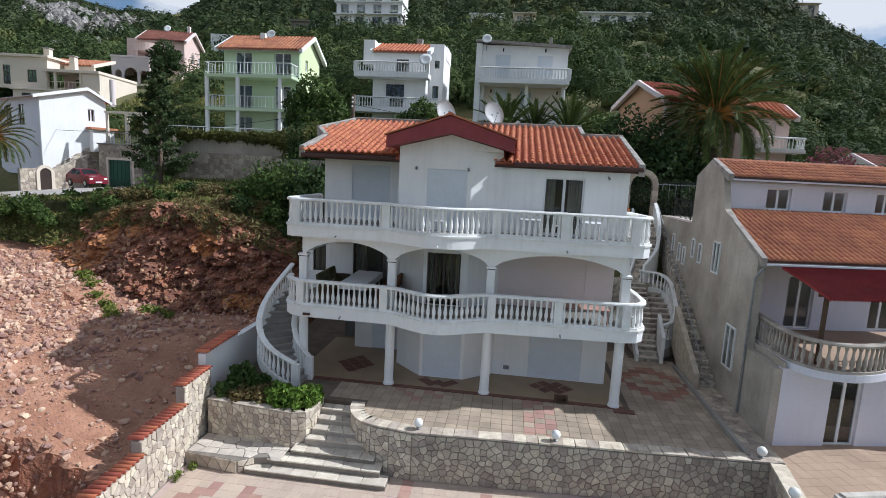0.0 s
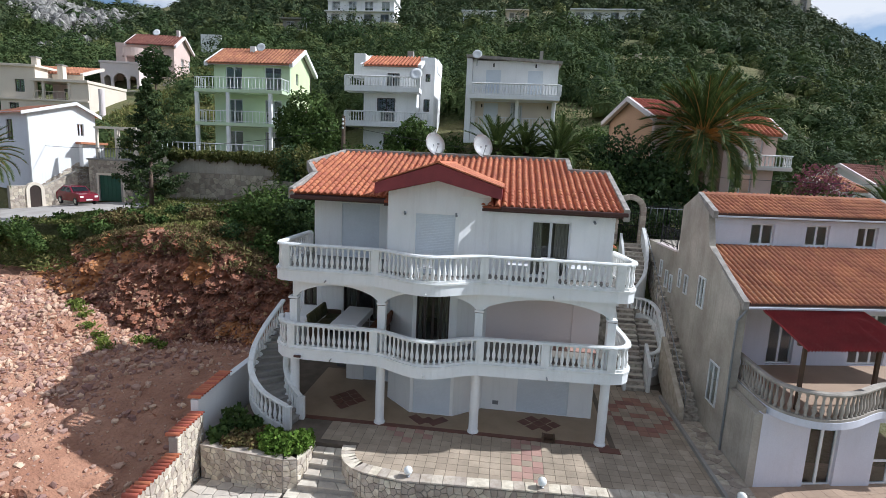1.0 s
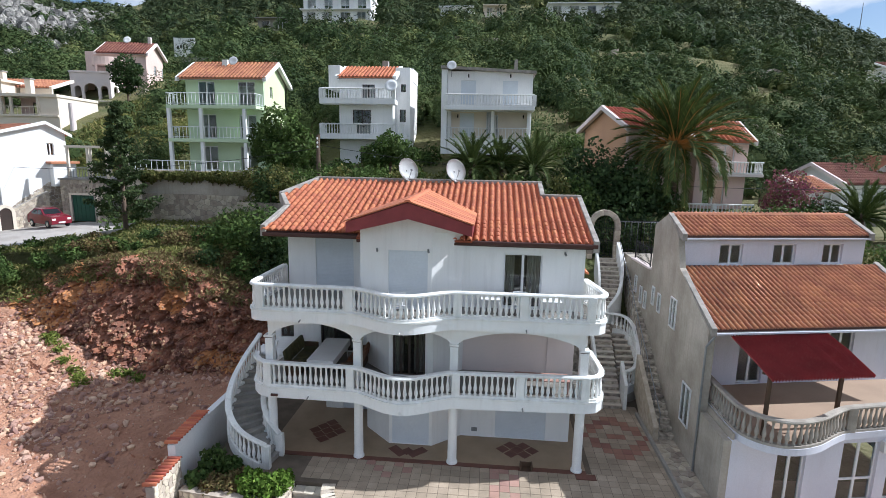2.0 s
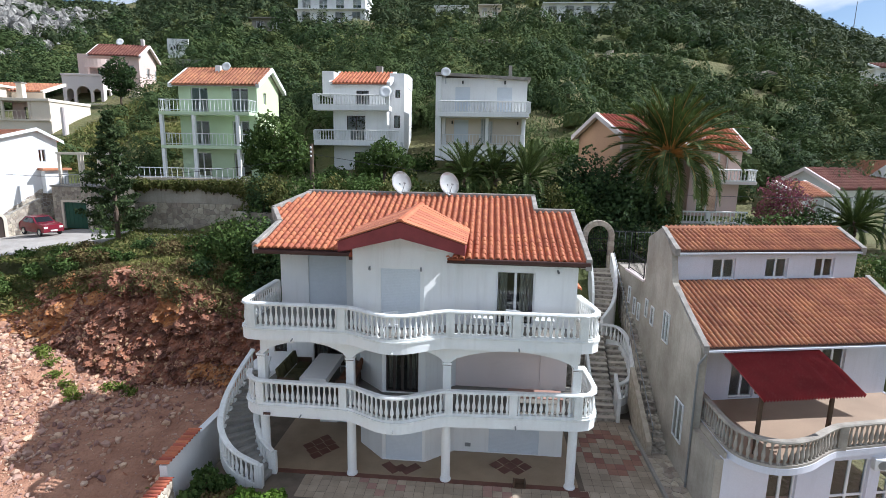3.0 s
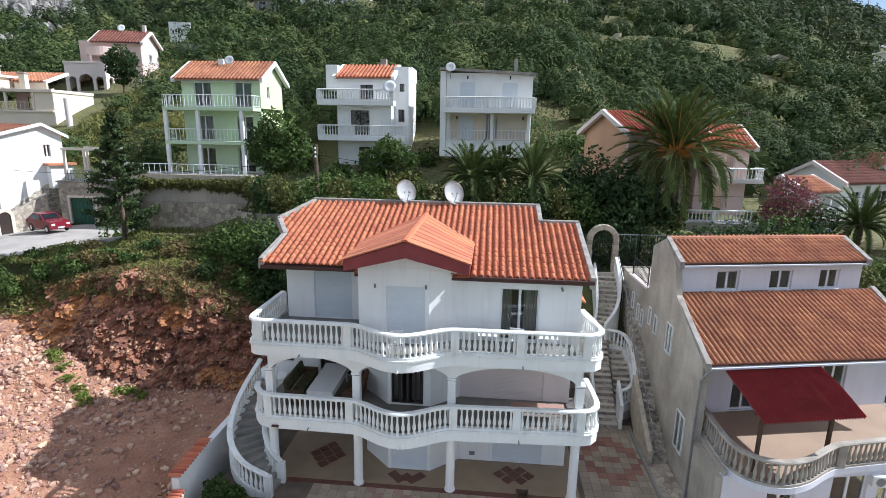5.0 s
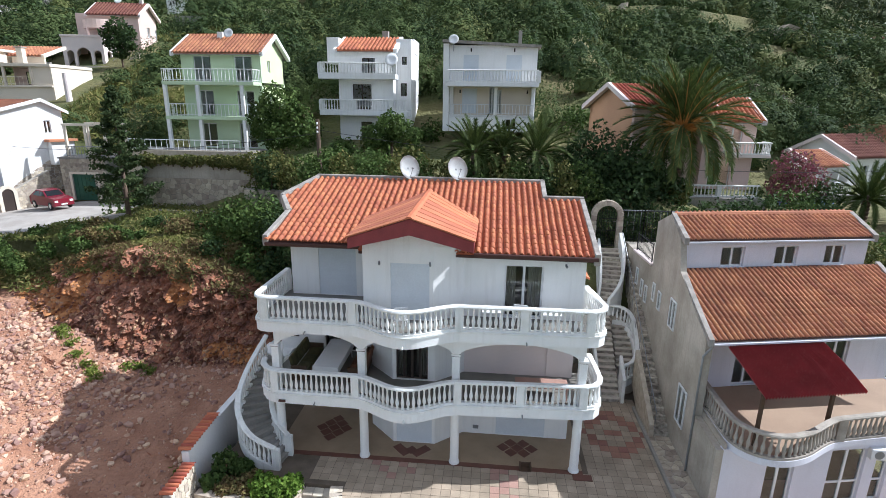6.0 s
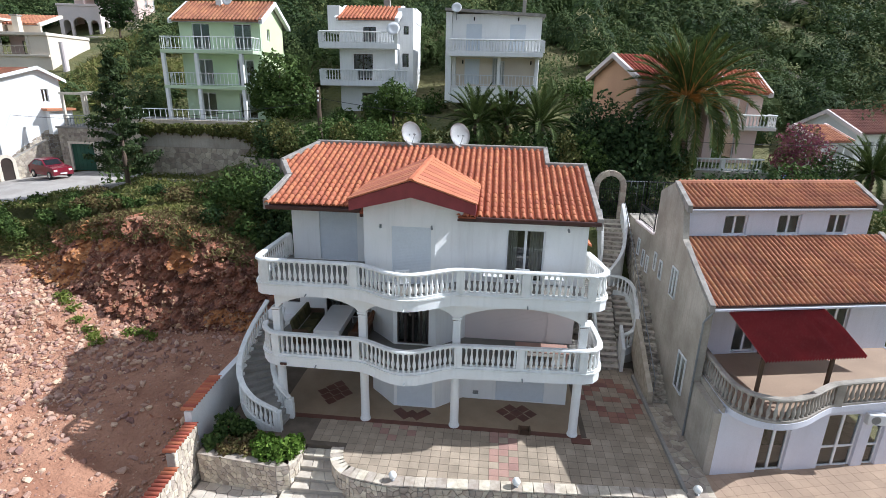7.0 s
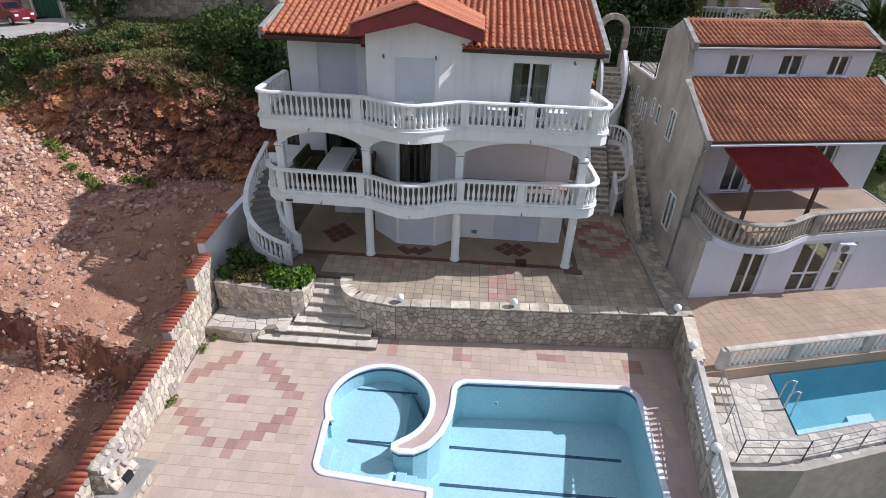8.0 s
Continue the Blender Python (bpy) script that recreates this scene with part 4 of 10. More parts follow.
# walls and floor of the basin
b = bmesh.new()
hi = [b.verts.new((x, y + 7, 0.0)) for x, y in POOL_PLAN]
lo = [b.verts.new((x, y + 7, -0.75 if x < -1.2 else (-0.75 - 1.0 * step01(-1.3, -0.5, x)))) for x, y in POOL_PLAN]
n = len(hi)
for i in range(n):
    b.faces.new((hi[i], hi[(i + 1) % n], lo[(i + 1) % n], lo[i]))
es = [b.edges.get((lo[i], lo[(i + 1) % n])) for i in range(n)]
bmesh.ops.triangle_fill(b, use_beauty=True, use_dissolve=False, edges=es)
part("basin", b, POOL, pool)
b = bmesh.new()
sweep(b, [(x, y + 7, 0.0) for x, y in POOL_PLAN], [(-0.10, -0.03), (-0.10, 0.03), (-0.08, 0.045), (0.06, 0.045), (0.08, 0.03), (0.08, -0.03)], closed=True)
part("pool_edge", b, POOL_EDGE, pool, "white rounded pool edge")
b = bmesh.new()
sweep(b, [(x, y + 7, 0.0) for x, y in POOL_PLAN], [(-0.012, -0.20), (-0.012, -0.05), (0.02, -0.05), (0.02, -0.20)], closed=True)
part("waterline_tiles", b, POOL_DARK, pool, "dark blue tile band")
# entry steps along the children's end
for x0, x1, d in ((-3.38, -3.0, 0.18), (-3.0, -2.7, 0.36), (-2.7, -2.4, 0.54)):
    b = bmesh.new()
    box(b, x0, x1, -1.98, -0.95, -0.8, -d, 0.01)
    part("pool_step", b, POOL, pool)
for x0, x1, d in ((-1.15, -0.85, 0.85), (-0.85, -0.55, 0.95), (-0.55, -0.25, 1.05)):
    b = bmesh.new()
    box(b, x0, x1, -2.05, -1.25, -1.3, -d + 0.12, 0.01)
    part("pool_step", b, POOL, pool)
for x0, x1, y, w, z in ((-2.95, -0.9, 1.84, 0.04, -0.74), (-2.8, -1.25, -0.27, 0.04, -0.74), (0.3, 5.9, 0.58, 0.055, -1.05), (0.1, 5.8, -0.82, 0.055, -1.05), (0.0, 5.8, -2.2, 0.055, -1.05)):
    b = bmesh.new()
    zz = z if x0 < -1 else -1.745
    box(b, x0, x1, y - w, y + w, zz, zz + 0.006)
    part("lane_line", b, POOL_DARK, pool, "dark patterned lane line")
for x, y, z in ((1.75, 1.42, -0.45), (2.2, -1.5, -1.745)):
    b = bmesh.new()
    lathe(b, [(0.07, 0), (0.07, 0.02), (0.045, 0.02), (0.04, 0.0)], 12)
    bmesh.ops.transform(b, matrix=Matrix.Translation((x, y, z)) @ Matrix.Rotation(radians(90 if z > -1 else 0), 4, "X"), verts=b.verts)
    part("inlet_fitting", b, POOL_EDGE, pool)

# ---------- upper patio ----------
patio = thing("patio", "paved patio in front of the white house", "patio", kind="structure", at=(0, 0, 0))
b = bmesh.new()
prism(b, [(-8.6, -0.9), (-5.15, -1.6), (-4.2, -1.6), (-3.9, -2.5), (-3.2, -2.95), (-1.9, -3.12), (8.4, -2.55), (8.4, 9.2), (-8.9, 9.2)], -0.4, -0.004)
part("patio_bed", b, PATIO_JOINT, patio)
cells = []
s = 0.34
for j in range(10):
    for i in range(39):
        x, y = -5.1 + (i + 0.5) * s, -0.02 - (j + 0.5) * s
        if y < -3.0 + 0.05 * (x + 1.9) or (x < -3.9 and y < -1.5) or (x < -3.0 and y < -2.7):
            continue
        red = (abs(x - 2.0) < 0.5 and y > -2.6 and (i + j) % 3 != 0) or (abs(x + 2.2) < 0.7 and y > -1.2 and (i * 2 + j) % 3 == 0)
        cells.append((x, y, 1 if red else 0))
paving(patio, cells, s, 0.0, (PAVER_GREY, PAVER_RED), gap=0.013)
cells = []
s = 0.36
for j in range(17):
    for i in range(9):
        x, y = 4.95 + (i + 0.5) * s, -0.02 + (j + 0.5) * s
        if x > 7.7 or y > 5.2 and x > 6.1:
            continue
        d = abs(x - 6.4) + abs(y - 2.7) * 0.75
        cells.append((x, y, 1 if 0.95 < d < 1.5 or d < 0.3 else 0))
paving(patio, cells, s, 0.0, (PAVER_GREY, PAVER_BRICK), gap=0.013)
# tiled porch floor with dark lozenges
b = bmesh.new()
box(b, -6.9, 4.75, 0.12, 4.6, -0.02, 0.02)
part("porch_floor", b, TERRAZZO, patio, "tan tiled porch floor")
b = bmesh.new()
box(b, -6.9, 4.75, -0.10, 0.115, -0.03, 0.03, 0.008)
part("porch_kerb", b, DARKTILE, patio, "dark brown tiled edge strip")
loz = mesh_of("floor_lozenge", (lambda q: (box(q, -0.16, 0.16, -0.16, 0.16, 0, 0.005), q)[1])(bmesh.new()), DARKTILE)
for cx, cy, pat in ((-5.1, 1.7, ((0, 0), (-0.5, 0), (0.5, 0), (-0.25, 0.32), (0.25, 0.32), (-0.25, -0.32), (0.25, -0.32), (0, 0.64), (0, -0.64))), (-1.7, 0.62, ((0, 0), (-0.5, 0.1), (0.5, 0.1), (0.25, -0.15), (-0.25, -0.15))), (2.4, 1.2, ((0, 0), (-0.55, 0), (0.55, 0), (0.25, 0.3), (-0.25, 0.3), (0.25, -0.3), (-0.25, -0.3)))):
    for dx, dy in pat:
        piece("floor_lozenge", loz, patio, Matrix.Translation((cx + dx, cy + dy, 0.0205)) @ Matrix.Rotation(radians(45), 4, "Z") @ Matrix.Diagonal((1.15, 1.15, 1, 1)))

# ---------- stone retaining wall below the patio ----------
retain = thing("retaining_wall", "irregular limestone-faced retaining wall with a flat stone top", "retaining wall", kind="structure", at=(0, 0, 0))
FRONT = [(-4.15, -1.75)] + [(-4.1, -2.1), (-3.95, -2.5), (-3.65, -2.85), (-3.2, -3.08), (-2.6, -3.22), (-1.9, -3.3)] + [(8.25, -2.72)]
b = bmesh.new()
sweep(b, [(x, y, 0) for x, y in FRONT], [(0.0, TZ - 0.1), (0.0, 0.04), (-0.38, 0.04), (-0.38, TZ - 0.1)])
part("wall_core", b, MORTAR, retain)
for i, ((xa, ya), (xb, yb)) in enumerate(zip(FRONT, FRONT[1:])):
    L = math.hypot(xb - xa, yb - ya)
    if L > 2:
        stones(retain, face_frame((xa, ya), (xb, yb), TZ, 1), L, 1.46, 0.205, STONE, gap=0.012, seed=20 + i)
    else:
        stones(retain, face_frame((xa, ya), (xb, yb), TZ, 1), L, 1.46, 0.2, STONE_PALE, gap=0.012, seed=20 + i)
top_x = [(-4.15, -1.75), (-4.1, -2.1), (-3.95, -2.5), (-3.65, -2.85), (-3.2, -3.08), (-1.9, -3.3)]
for i in range(30):
    f = i / 29
    x = -1.9 + f * 10.1
    b = bmesh.new()
    y = -3.3 + 0.0573 * (x + 1.9)
    w = 10.1 / 29 / 2 - 0.008
    prism(b, [(x - w + rr.uniform(-0.02, 0.02), y - 0.04), (x + w, y - 0.04 + rr.uniform(-0.01, 0.01)), (x + w + rr.uniform(-0.02, 0.02), y + 0.40), (x - w, y + 0.38)], 0.04, 0.085 + rr.uniform(0, 0.012))
    part("coping_stone", b, STONE_PALE, retain)
cop = smooth_path([(x, y, 0) for x, y in top_x], 0.25)
for a, c in zip(cop, cop[1:]):
    b = bmesh.new()
    sweep(b, [a.lerp(c, 0.03), c.lerp(a, 0.03)], [(0.04, 0.04), (0.04, 0.09), (-0.4, 0.09), (-0.4, 0.04)])
    part("coping_stone", b, STONE_PALE, retain)

# ---------- stone steps between the levels ----------
steps = thing("garden_steps", "wide pale stone garden steps", "steps", kind="structure", at=(0, 0, 0))
flight = [((-5.15, -1.62), (-4.12, -1.62), (-4.05, -2.0), (-5.15, -1.98), -0.18), ((-5.15, -1.98), (-4.05, -2.0), (-3.9, -2.35), (-5.15, -2.32), -0.36),
          ((-5.15, -2.32), (-3.9, -2.35), (-3.62, -2.7), (-5.2, -2.66), -0.54), ((-5.25, -2.66), (-3.6, -2.7), (-3.25, -2.95), (-5.3, -2.98), -0.72)]
for A, B, C, D, z in flight:
    b = bmesh.new()
    prism(b, [A, D, C, B], TZ, z)
    part("step_core", b, MORTAR_PALE, steps)
    n = 3
    for i in range(n):
        f0, f1 = i / n + 0.01, (i + 1) / n - 0.01
        b = bmesh.new()
        q = lambda P, Q, f: (P[0] + (Q[0] - P[0]) * f, P[1] + (Q[1] - P[1]) * f)
        p4 = [q(A, B, f0), q(A, B, f1), q(D, C, f1), q(D, C, f0)]
        p4[2], p4[3] = (p4[2][0], p4[2][1] - 0.03), (p4[3][0], p4[3][1] - 0.03)
        prism(b, p4[::-1], z + 0.0, z + 0.045)
        part("tread_stone", b, STONE_CREAM, steps)
for k, (x0, x1, y0, y1, z) in enumerate(((-5.6, -3.0, -3.35, -2.9, -0.90), (-6.2, -2.75, -3.68, -3.2, -1.08), (-6.75, -2.5, -4.02, -3.5, -1.27))):
    b = bmesh.new()
    box(b, x0, x1, y0 + 0.03, y1 + 0.5, TZ, z - 0.045)
    part("step_core", b, MORTAR, steps)
    n = 6
    for i in range(n):
        a, c = x0 + (x1 - x0) * i / n, x0 + (x1 - x0) * (i + 1) / n
        b = bmesh.new()
        box(b, a + 0.006, c - 0.006, y0 + rr.uniform(-0.012, 0.012), y1 + 0.02, z - 0.045, z + rr.uniform(-0.004, 0.004), 0.01)
        part("tread_stone", b, STONE_CREAM, steps)
b = bmesh.new()
prism(b, [(-8.7, -3.85), (-6.95, -4.02), (-6.55, -3.75), (-5.9, -3.6), (-5.6, -2.9), (-8.7, -2.6)], TZ, -1.05)
part("step_core", b, MORTAR, steps)
stones(steps, Matrix(((1, 0, 0, -8.65), (0, 1, 0, -3.82), (0, 0, 1, -1.05), (0, 0, 0, 1))), 2.9, 1.1, 0.4, STONE_FLAG, name="flagstone", proud=0.02, seed=61, keep=lambda x, y: y > 0.18 - 0.0 * x)
stones(steps, face_frame((-8.7, -3.85), (-6.95, -4.02), TZ, 1), 1.75, 0.4, 0.3, STONE_PALE, seed=62)
stones(steps, face_frame((-6.95, -4.02), (-6.55, -3.75), TZ, 1), 0.48, 0.4, 0.25, STONE_PALE, seed=63)

# ---------- planter ----------
planter = thing("planter", "low limestone planter wall filled with shrubs", "planter", at=(-7, -2.4, TZ))
pm = Matrix.Translation((7, 2.4, -TZ))
PL = [(-8.68, -2.66), (-5.75, -2.98), (-5.35, -2.85), (-5.18, -2.5), (-5.18, -1.7)]
b = bmesh.new()
sweep(b, [(x + 7, y + 2.4, 0) for x, y in PL], [(0.0, 0.0), (0.0, 1.52), (-0.25, 1.52), (-0.25, 0.0)])
part("wall_core", b, MORTAR_PALE, planter)
b = bmesh.new()
prism(b, [(-1.65, -0.1), (1.2, -0.35), (1.6, -0.1), (1.62, 1.2), (-1.9, 1.6)], 0.6, 1.40)
part("soil", b, EARTH, planter)
for i, (p, q) in enumerate(zip(PL, PL[1:])):
    L = math.hypot(q[0] - p[0], q[1] - p[1])
    stones(planter, pm @ face_frame(p, q, TZ + 0.4, 1), L, 1.12, 0.19, STONE_PALE, gap=0.011, seed=40 + i)
    b = bmesh.new()
    sweep(b, [(p[0] + 7, p[1] + 2.4, 1.52), (q[0] + 7, q[1] + 2.4, 1.52)], [(0.03, 0.0), (0.03, 0.04), (-0.28, 0.04), (-0.28, 0.0)])
    part("coping_stone", b, STONE_PALE, planter)

# ---------- stepped boundary wall on the dug side ----------
bound = thing("boundary_wall", "stepped limestone boundary wall with red tile coping", "boundary wall", kind="structure", at=(0, 0, 0))
SEGS = [((-9.42, 0.1), (-9.3, -2.15), 1.35, WHITE), ((-9.12, -2.2), (-9.02, -3.75), 0.90, None), ((-8.98, -3.72), (-8.86, -5.85), 0.30, None), ((-8.80, -5.82), (-8.42, -11.2), -0.12, None)]
cap_one = tile_mesh("coping_tile", 0.46, 0.08, TILE_CAP)
for i, (p, q, z, mat) in enumerate(SEGS):
    b = bmesh.new()
    wall(b, p, q, TZ - 1.7, z, 0.26, side=1)
    part("wall_core", b, mat or MORTAR_PALE, bound)
    L = math.hypot(q[0] - p[0], q[1] - p[1])
    if mat is None:
        sx = 0.26
        ux, uy = (q[0] - p[0]) / L, (q[1] - p[1]) / L
        pr, qr = (p[0] - uy * sx, p[1] + ux * sx), (q[0] - uy * sx, q[1] + ux * sx)
        stones(bound, face_frame(pr, qr, TZ, -1), L, z - TZ, 0.205, STONE_PALE, gap=0.012, seed=70 + i)
        stones(bound, face_frame(pr, (p[0], p[1]), z - 0.45, 1), 0.26, 0.45, 0.2, STONE_PALE, seed=80 + i)
    # tile cap in two slopes
    ux, uy = (q[0] - p[0]) / L, (q[1] - p[1]) / L
    cx, cy = -uy * 0.13, ux * 0.13
    n = int(L / 0.17)
    for k in range(n):
        f = (k + 0.5) / n
        x, y = p[0] + (q[0] - p[0]) * f + cx, p[1] + (q[1] - p[1]) * f + cy
        a = math.atan2(uy, ux)
        m = Matrix.Translation((x, y, z + 0.02)) @ Matrix.Rotation(a, 4, "Z") @ Matrix.Translation((0, -0.24, 0.0)) @ Matrix.Rotation(radians(5), 4, "X")
        piece("coping_tile", cap_one, bound, m)
b = bmesh.new()
wall(b, (-9.42, 5.9), (-9.42, 0.1), -1.0, 1.25, 0.26, side=1)
part("wall_core", b, WHITE, bound)

# white globe lamps on short bases
def globe_lamp(x, y, z):
    t = thing("globe_lamp", "white opal globe lamp on a short base", "garden lamp", "garden globe lamps", at=(x, y, z))
    b = bmesh.new()
    lathe(b, [(0.07, 0), (0.07, 0.03), (0.04, 0.05), (0.04, 0.09)], 10)
    part("base", b, METAL, t)
    b = bmesh.new()
    bmesh.ops.create_uvsphere(b, u_segments=18, v_segments=12, radius=0.135, matrix=Matrix.Translation((0, 0, 0.20)))
    part("globe", b, GLOBE, t, smooth=True)


for x, y, z in ((-1.75, -3.1, 0.09), (2.25, -2.9, 0.09), (8.0, -2.55, 0.09), (-8.95, -2.3, 0.06), (7.85, -4.6, 0.12), (7.1, -8.6, 0.12)):
    globe_lamp(x, y, z)

# ---------- wall and balustrade between the two plots ----------
side_wall = thing("dividing_wall", "limestone dividing wall between the two terraces", "dividing wall", kind="structure", at=(0, 0, 0))
BREAK = (7.83, -4.9)
for p0, p1, top, seed in (((8.2, -2.75), BREAK, 0.0, 90), (BREAK, (6.75, -11.2), -0.78, 91)):
    b = bmesh.new()
    wall(b, p0, p1, TZ - 0.2, top, 0.3, side=1)
    part("wall_core", b, MORTAR, side_wall)
    stones(side_wall, face_frame(p0, p1, TZ, 1), math.dist(p0, p1), top - TZ, 0.29, STONE, seed=seed)
    b = bmesh.new()
    sweep(b, [(p0[0] + 0.16, p0[1], top), (p1[0] + 0.16, p1[1], top)], [(-0.2, 0.0), (-0.2, 0.07), (0.2, 0.07), (0.2, 0.0)])
    part("coping", b, STONE_PALE, side_wall)
balustrade("stained cast balustrade on the dividing wall", [[(7.94, -5.0, -0.71), (6.9, -11.1, -0.71)]], [(7.94, -5.0, -0.71), (7.4, -8.2, -0.71)], gap=0.22, height=0.84, material=RAIL_STAINED)
# ---------- the white house ----------
villa = thing("villa", "three-storey white rendered villa with arched balconies and a red tile roof", "house", at=(-1.2, 4, 0))
VI = Matrix.Translation((1.2, -4, 0))


def vpart(name, bm, material, label="", smooth=False):
    bmesh.ops.transform(bm, matrix=VI, verts=bm.verts)
    return part(name, bm, material, villa, label, smooth)


def vwall(p0, p1, z0, z1, holes=(), mat=WHITE):
    b = bmesh.new()
    m = wall(b, p0, p1, z0, z1, 0.24, holes)
    vpart("wall", b, mat)
    return VI @ m


# ground floor
m = vwall((-5.75, 3.6), (-3.6, 3.6), 0.02, 2.36, [(0.75, 2.0, 0.02, 2.15)])
shutter(villa, m, 0.75, 2.0, 0.02, 2.15)
vwall((-5.75, 8.6), (-5.75, 3.845), 0.02, 2.36)
vwall((-3.6, 3.6), (-3.6, 2.2), 0.02, 2.36)
vwall((-3.6, 2.2), (-2.5, 1.1), 0.02, 2.36)
m = vwall((-2.5, 1.1), (-0.85, 1.1), 0.02, 2.36, [(0.12, 1.53, 0.03, 2.1)])
shutter(villa, m, 0.12, 1.53, 0.03, 2.1)
vwall((-0.85, 1.1), (0.2, 2.0), 0.02, 2.36)
m = vwall((0.2, 2.0), (4.4, 2.0), 0.02, 2.36, [(1.35, 3.3, 0.03, 2.1)])
shutter(villa, m, 1.35, 3.3, 0.03, 2.1)
vwall((4.4, 2.245), (4.4, 8.6), 0.02, 2.36)
# middle floor
m = vwall((-7.75, 3.2), (-6.755, 3.2), 2.78, 5.2, [(0.25, 0.8, 3.3, 4.7)])
window(villa, m, 0.25, 0.8, 3.3, 4.7, leaves=2, material=FRAME_D)
# added wall behind the window, dark to paint in the unlit room
vwall((-7.75, 3.75), (-6.755, 3.75), 2.78, 5.2, mat=ROOM_SHADE)
m = vwall((-6.75, 3.2), (-3.6, 3.2), 2.78, 5.2, [(0.95, 2.75, 2.8, 4.85)])
window(villa, m, 0.95, 2.75, 2.8, 4.85, leaves=3, material=FRAME_D, name="sliding_door", curtain=True)
vwall((-3.6, 3.2), (-3.6, 2.2), 2.78, 5.2)
vwall((-3.6, 2.2), (-2.5, 1.1), 2.78, 5.2)
m = vwall((-2.5, 1.1), (-0.85, 1.1), 2.78, 5.2, [(0.14, 1.36, 2.8, 4.72)])
window(villa, m, 0.14, 1.36, 2.8, 4.72, leaves=4, material=FRAME_D, name="sliding_door", curtain=True)
vwall((-0.85, 1.1), (0.2, 2.0), 2.78, 5.2)
m = vwall((0.2, 2.0), (4.4, 2.0), 2.78, 5.2, [(1.3, 3.2, 2.8, 4.85)], PINKWHITE)
shutter(villa, m, 1.3, 3.2, 2.8, 4.85, material=PINKWHITE)
vwall((4.4, 2.245), (4.4, 8.6), 2.78, 5.2)
vwall((-6.75, 8.6), (-6.75, 3.445), 2.78, 5.2)
# upper floor
m = vwall((-6.75, 2.4), (-3.35, 2.4), 5.62, 8.35, [(1.1, 2.6, 5.64, 7.75)])
shutter(villa, m, 1.1, 2.6, 5.64, 7.75)
vwall((-3.35, 2.4), (-3.35, 0.545), 5.62, 8.4)
m = vwall((-3.35, 0.3), (-0.86, 0.3), 5.62, 8.38, [(0.98, 2.35, 5.64, 7.72)])
shutter(villa, m, 0.98, 2.35, 5.64, 7.72)
vwall((-0.86, 0.3), (0.15, 0.93), 5.62, 8.4)
m = vwall((0.15, 0.93), (4.4, 0.93), 5.62, 8.05, [(1.45, 2.8, 5.66, 7.62)])
# these curtains also stand in for the balustrade's pale reflection in the glass
window(villa, m, 1.45, 2.8, 5.66, 7.62, leaves=2, material=FRAME_W, name="sliding_door", curtain=True)
b = bmesh.new()
box(b, 1.45 + 0.64, 1.45 + 0.72, -0.09, -0.06, 5.7, 7.6)
bmesh.ops.transform(b, matrix=m, verts=b.verts)
part("door_mullion", b, FRAME_W, villa, "white door stile")
m = vwall((4.4, 1.175), (4.4, 8.6), 5.62, 7.98, [(3.2, 4.2, 6.5, 7.6)])
window(villa, m, 3.2, 4.2, 6.5, 7.6)
vwall((-6.75, 8.6), (-6.75, 2.645), 5.62, 8.5)
vwall((4.4, 8.6), (-6.75, 8.6), 0.02, 8.5)
# gable wall over the bay
b = bmesh.new()
pts = [(-3.35, 8.36), (-0.86, 8.36), (0.15, 8.36), (0.15, 8.42), (-1.6, 8.86), (-3.35, 8.42)]
A = [b.verts.new((x, 0.303, z)) for x, z in pts]
B = [b.verts.new((x, 0.54, z)) for x, z in pts]
b.faces.new(A[::-1])
b.faces.new(B)
for i in range(6):
    b.faces.new((A[i], A[(i + 1) % 6], B[(i + 1) % 6], B[i]))
vpart("gable_wall", b, WHITE)
# added inner floors and a wall, coloured dark to stand in for dim rooms
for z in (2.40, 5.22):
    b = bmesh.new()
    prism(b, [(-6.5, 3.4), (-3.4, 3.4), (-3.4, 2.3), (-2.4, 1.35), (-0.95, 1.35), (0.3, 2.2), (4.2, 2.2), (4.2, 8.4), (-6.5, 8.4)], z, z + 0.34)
    vpart("floor_slab", b, ROOM_SHADE)
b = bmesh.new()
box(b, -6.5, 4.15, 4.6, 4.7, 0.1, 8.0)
vpart("inner_wall", b, ROOM_SHADE)


def bulge(depth=0.78, x0=-3.6, x1=0.1, y=-0.41, n=22):
    return [(x0 + (x1 - x0) * i / n, y - depth * (0.5 * (1 - math.cos(2 * math.pi * i / n))) ** 0.85) for i in range(1, n)]


UP_EDGE = [(-7.22, 2.9), (-7.24, 1.5), (-7.24, 0.1), (-7.14, -0.18), (-6.95, -0.34), (-6.65, -0.40), (-3.6, -0.41)] + bulge() + [(0.1, -0.41), (4.45, -0.34), (4.8, -0.24), (5.04, 0.0), (5.12, 0.35), (4.98, 1.3), (4.8, 2.3)]
LOW_EDGE = [(-7.25, 2.5), (-7.42, 1.2), (-7.42, 0.6), (-7.28, 0.15), (-7.0, -0.18), (-6.6, -0.36), (-3.6, -0.41)] + bulge(0.72) + [(0.1, -0.41), (4.5, -0.22), (4.9, -0.1), (5.15, 0.2), (5.24, 0.6), (5.22, 1.4), (5.15, 2.4)]


def inset(path, d):
    out = []
    for i, p in enumerate(path):
        a, c = path[max(i - 1, 0)], path[min(i + 1, len(path) - 1)]
        t = Vector((c[0] - a[0], c[1] - a[1])).normalized()
        out.append((p[0] - t.y * d, p[1] + t.x * d))
    return out


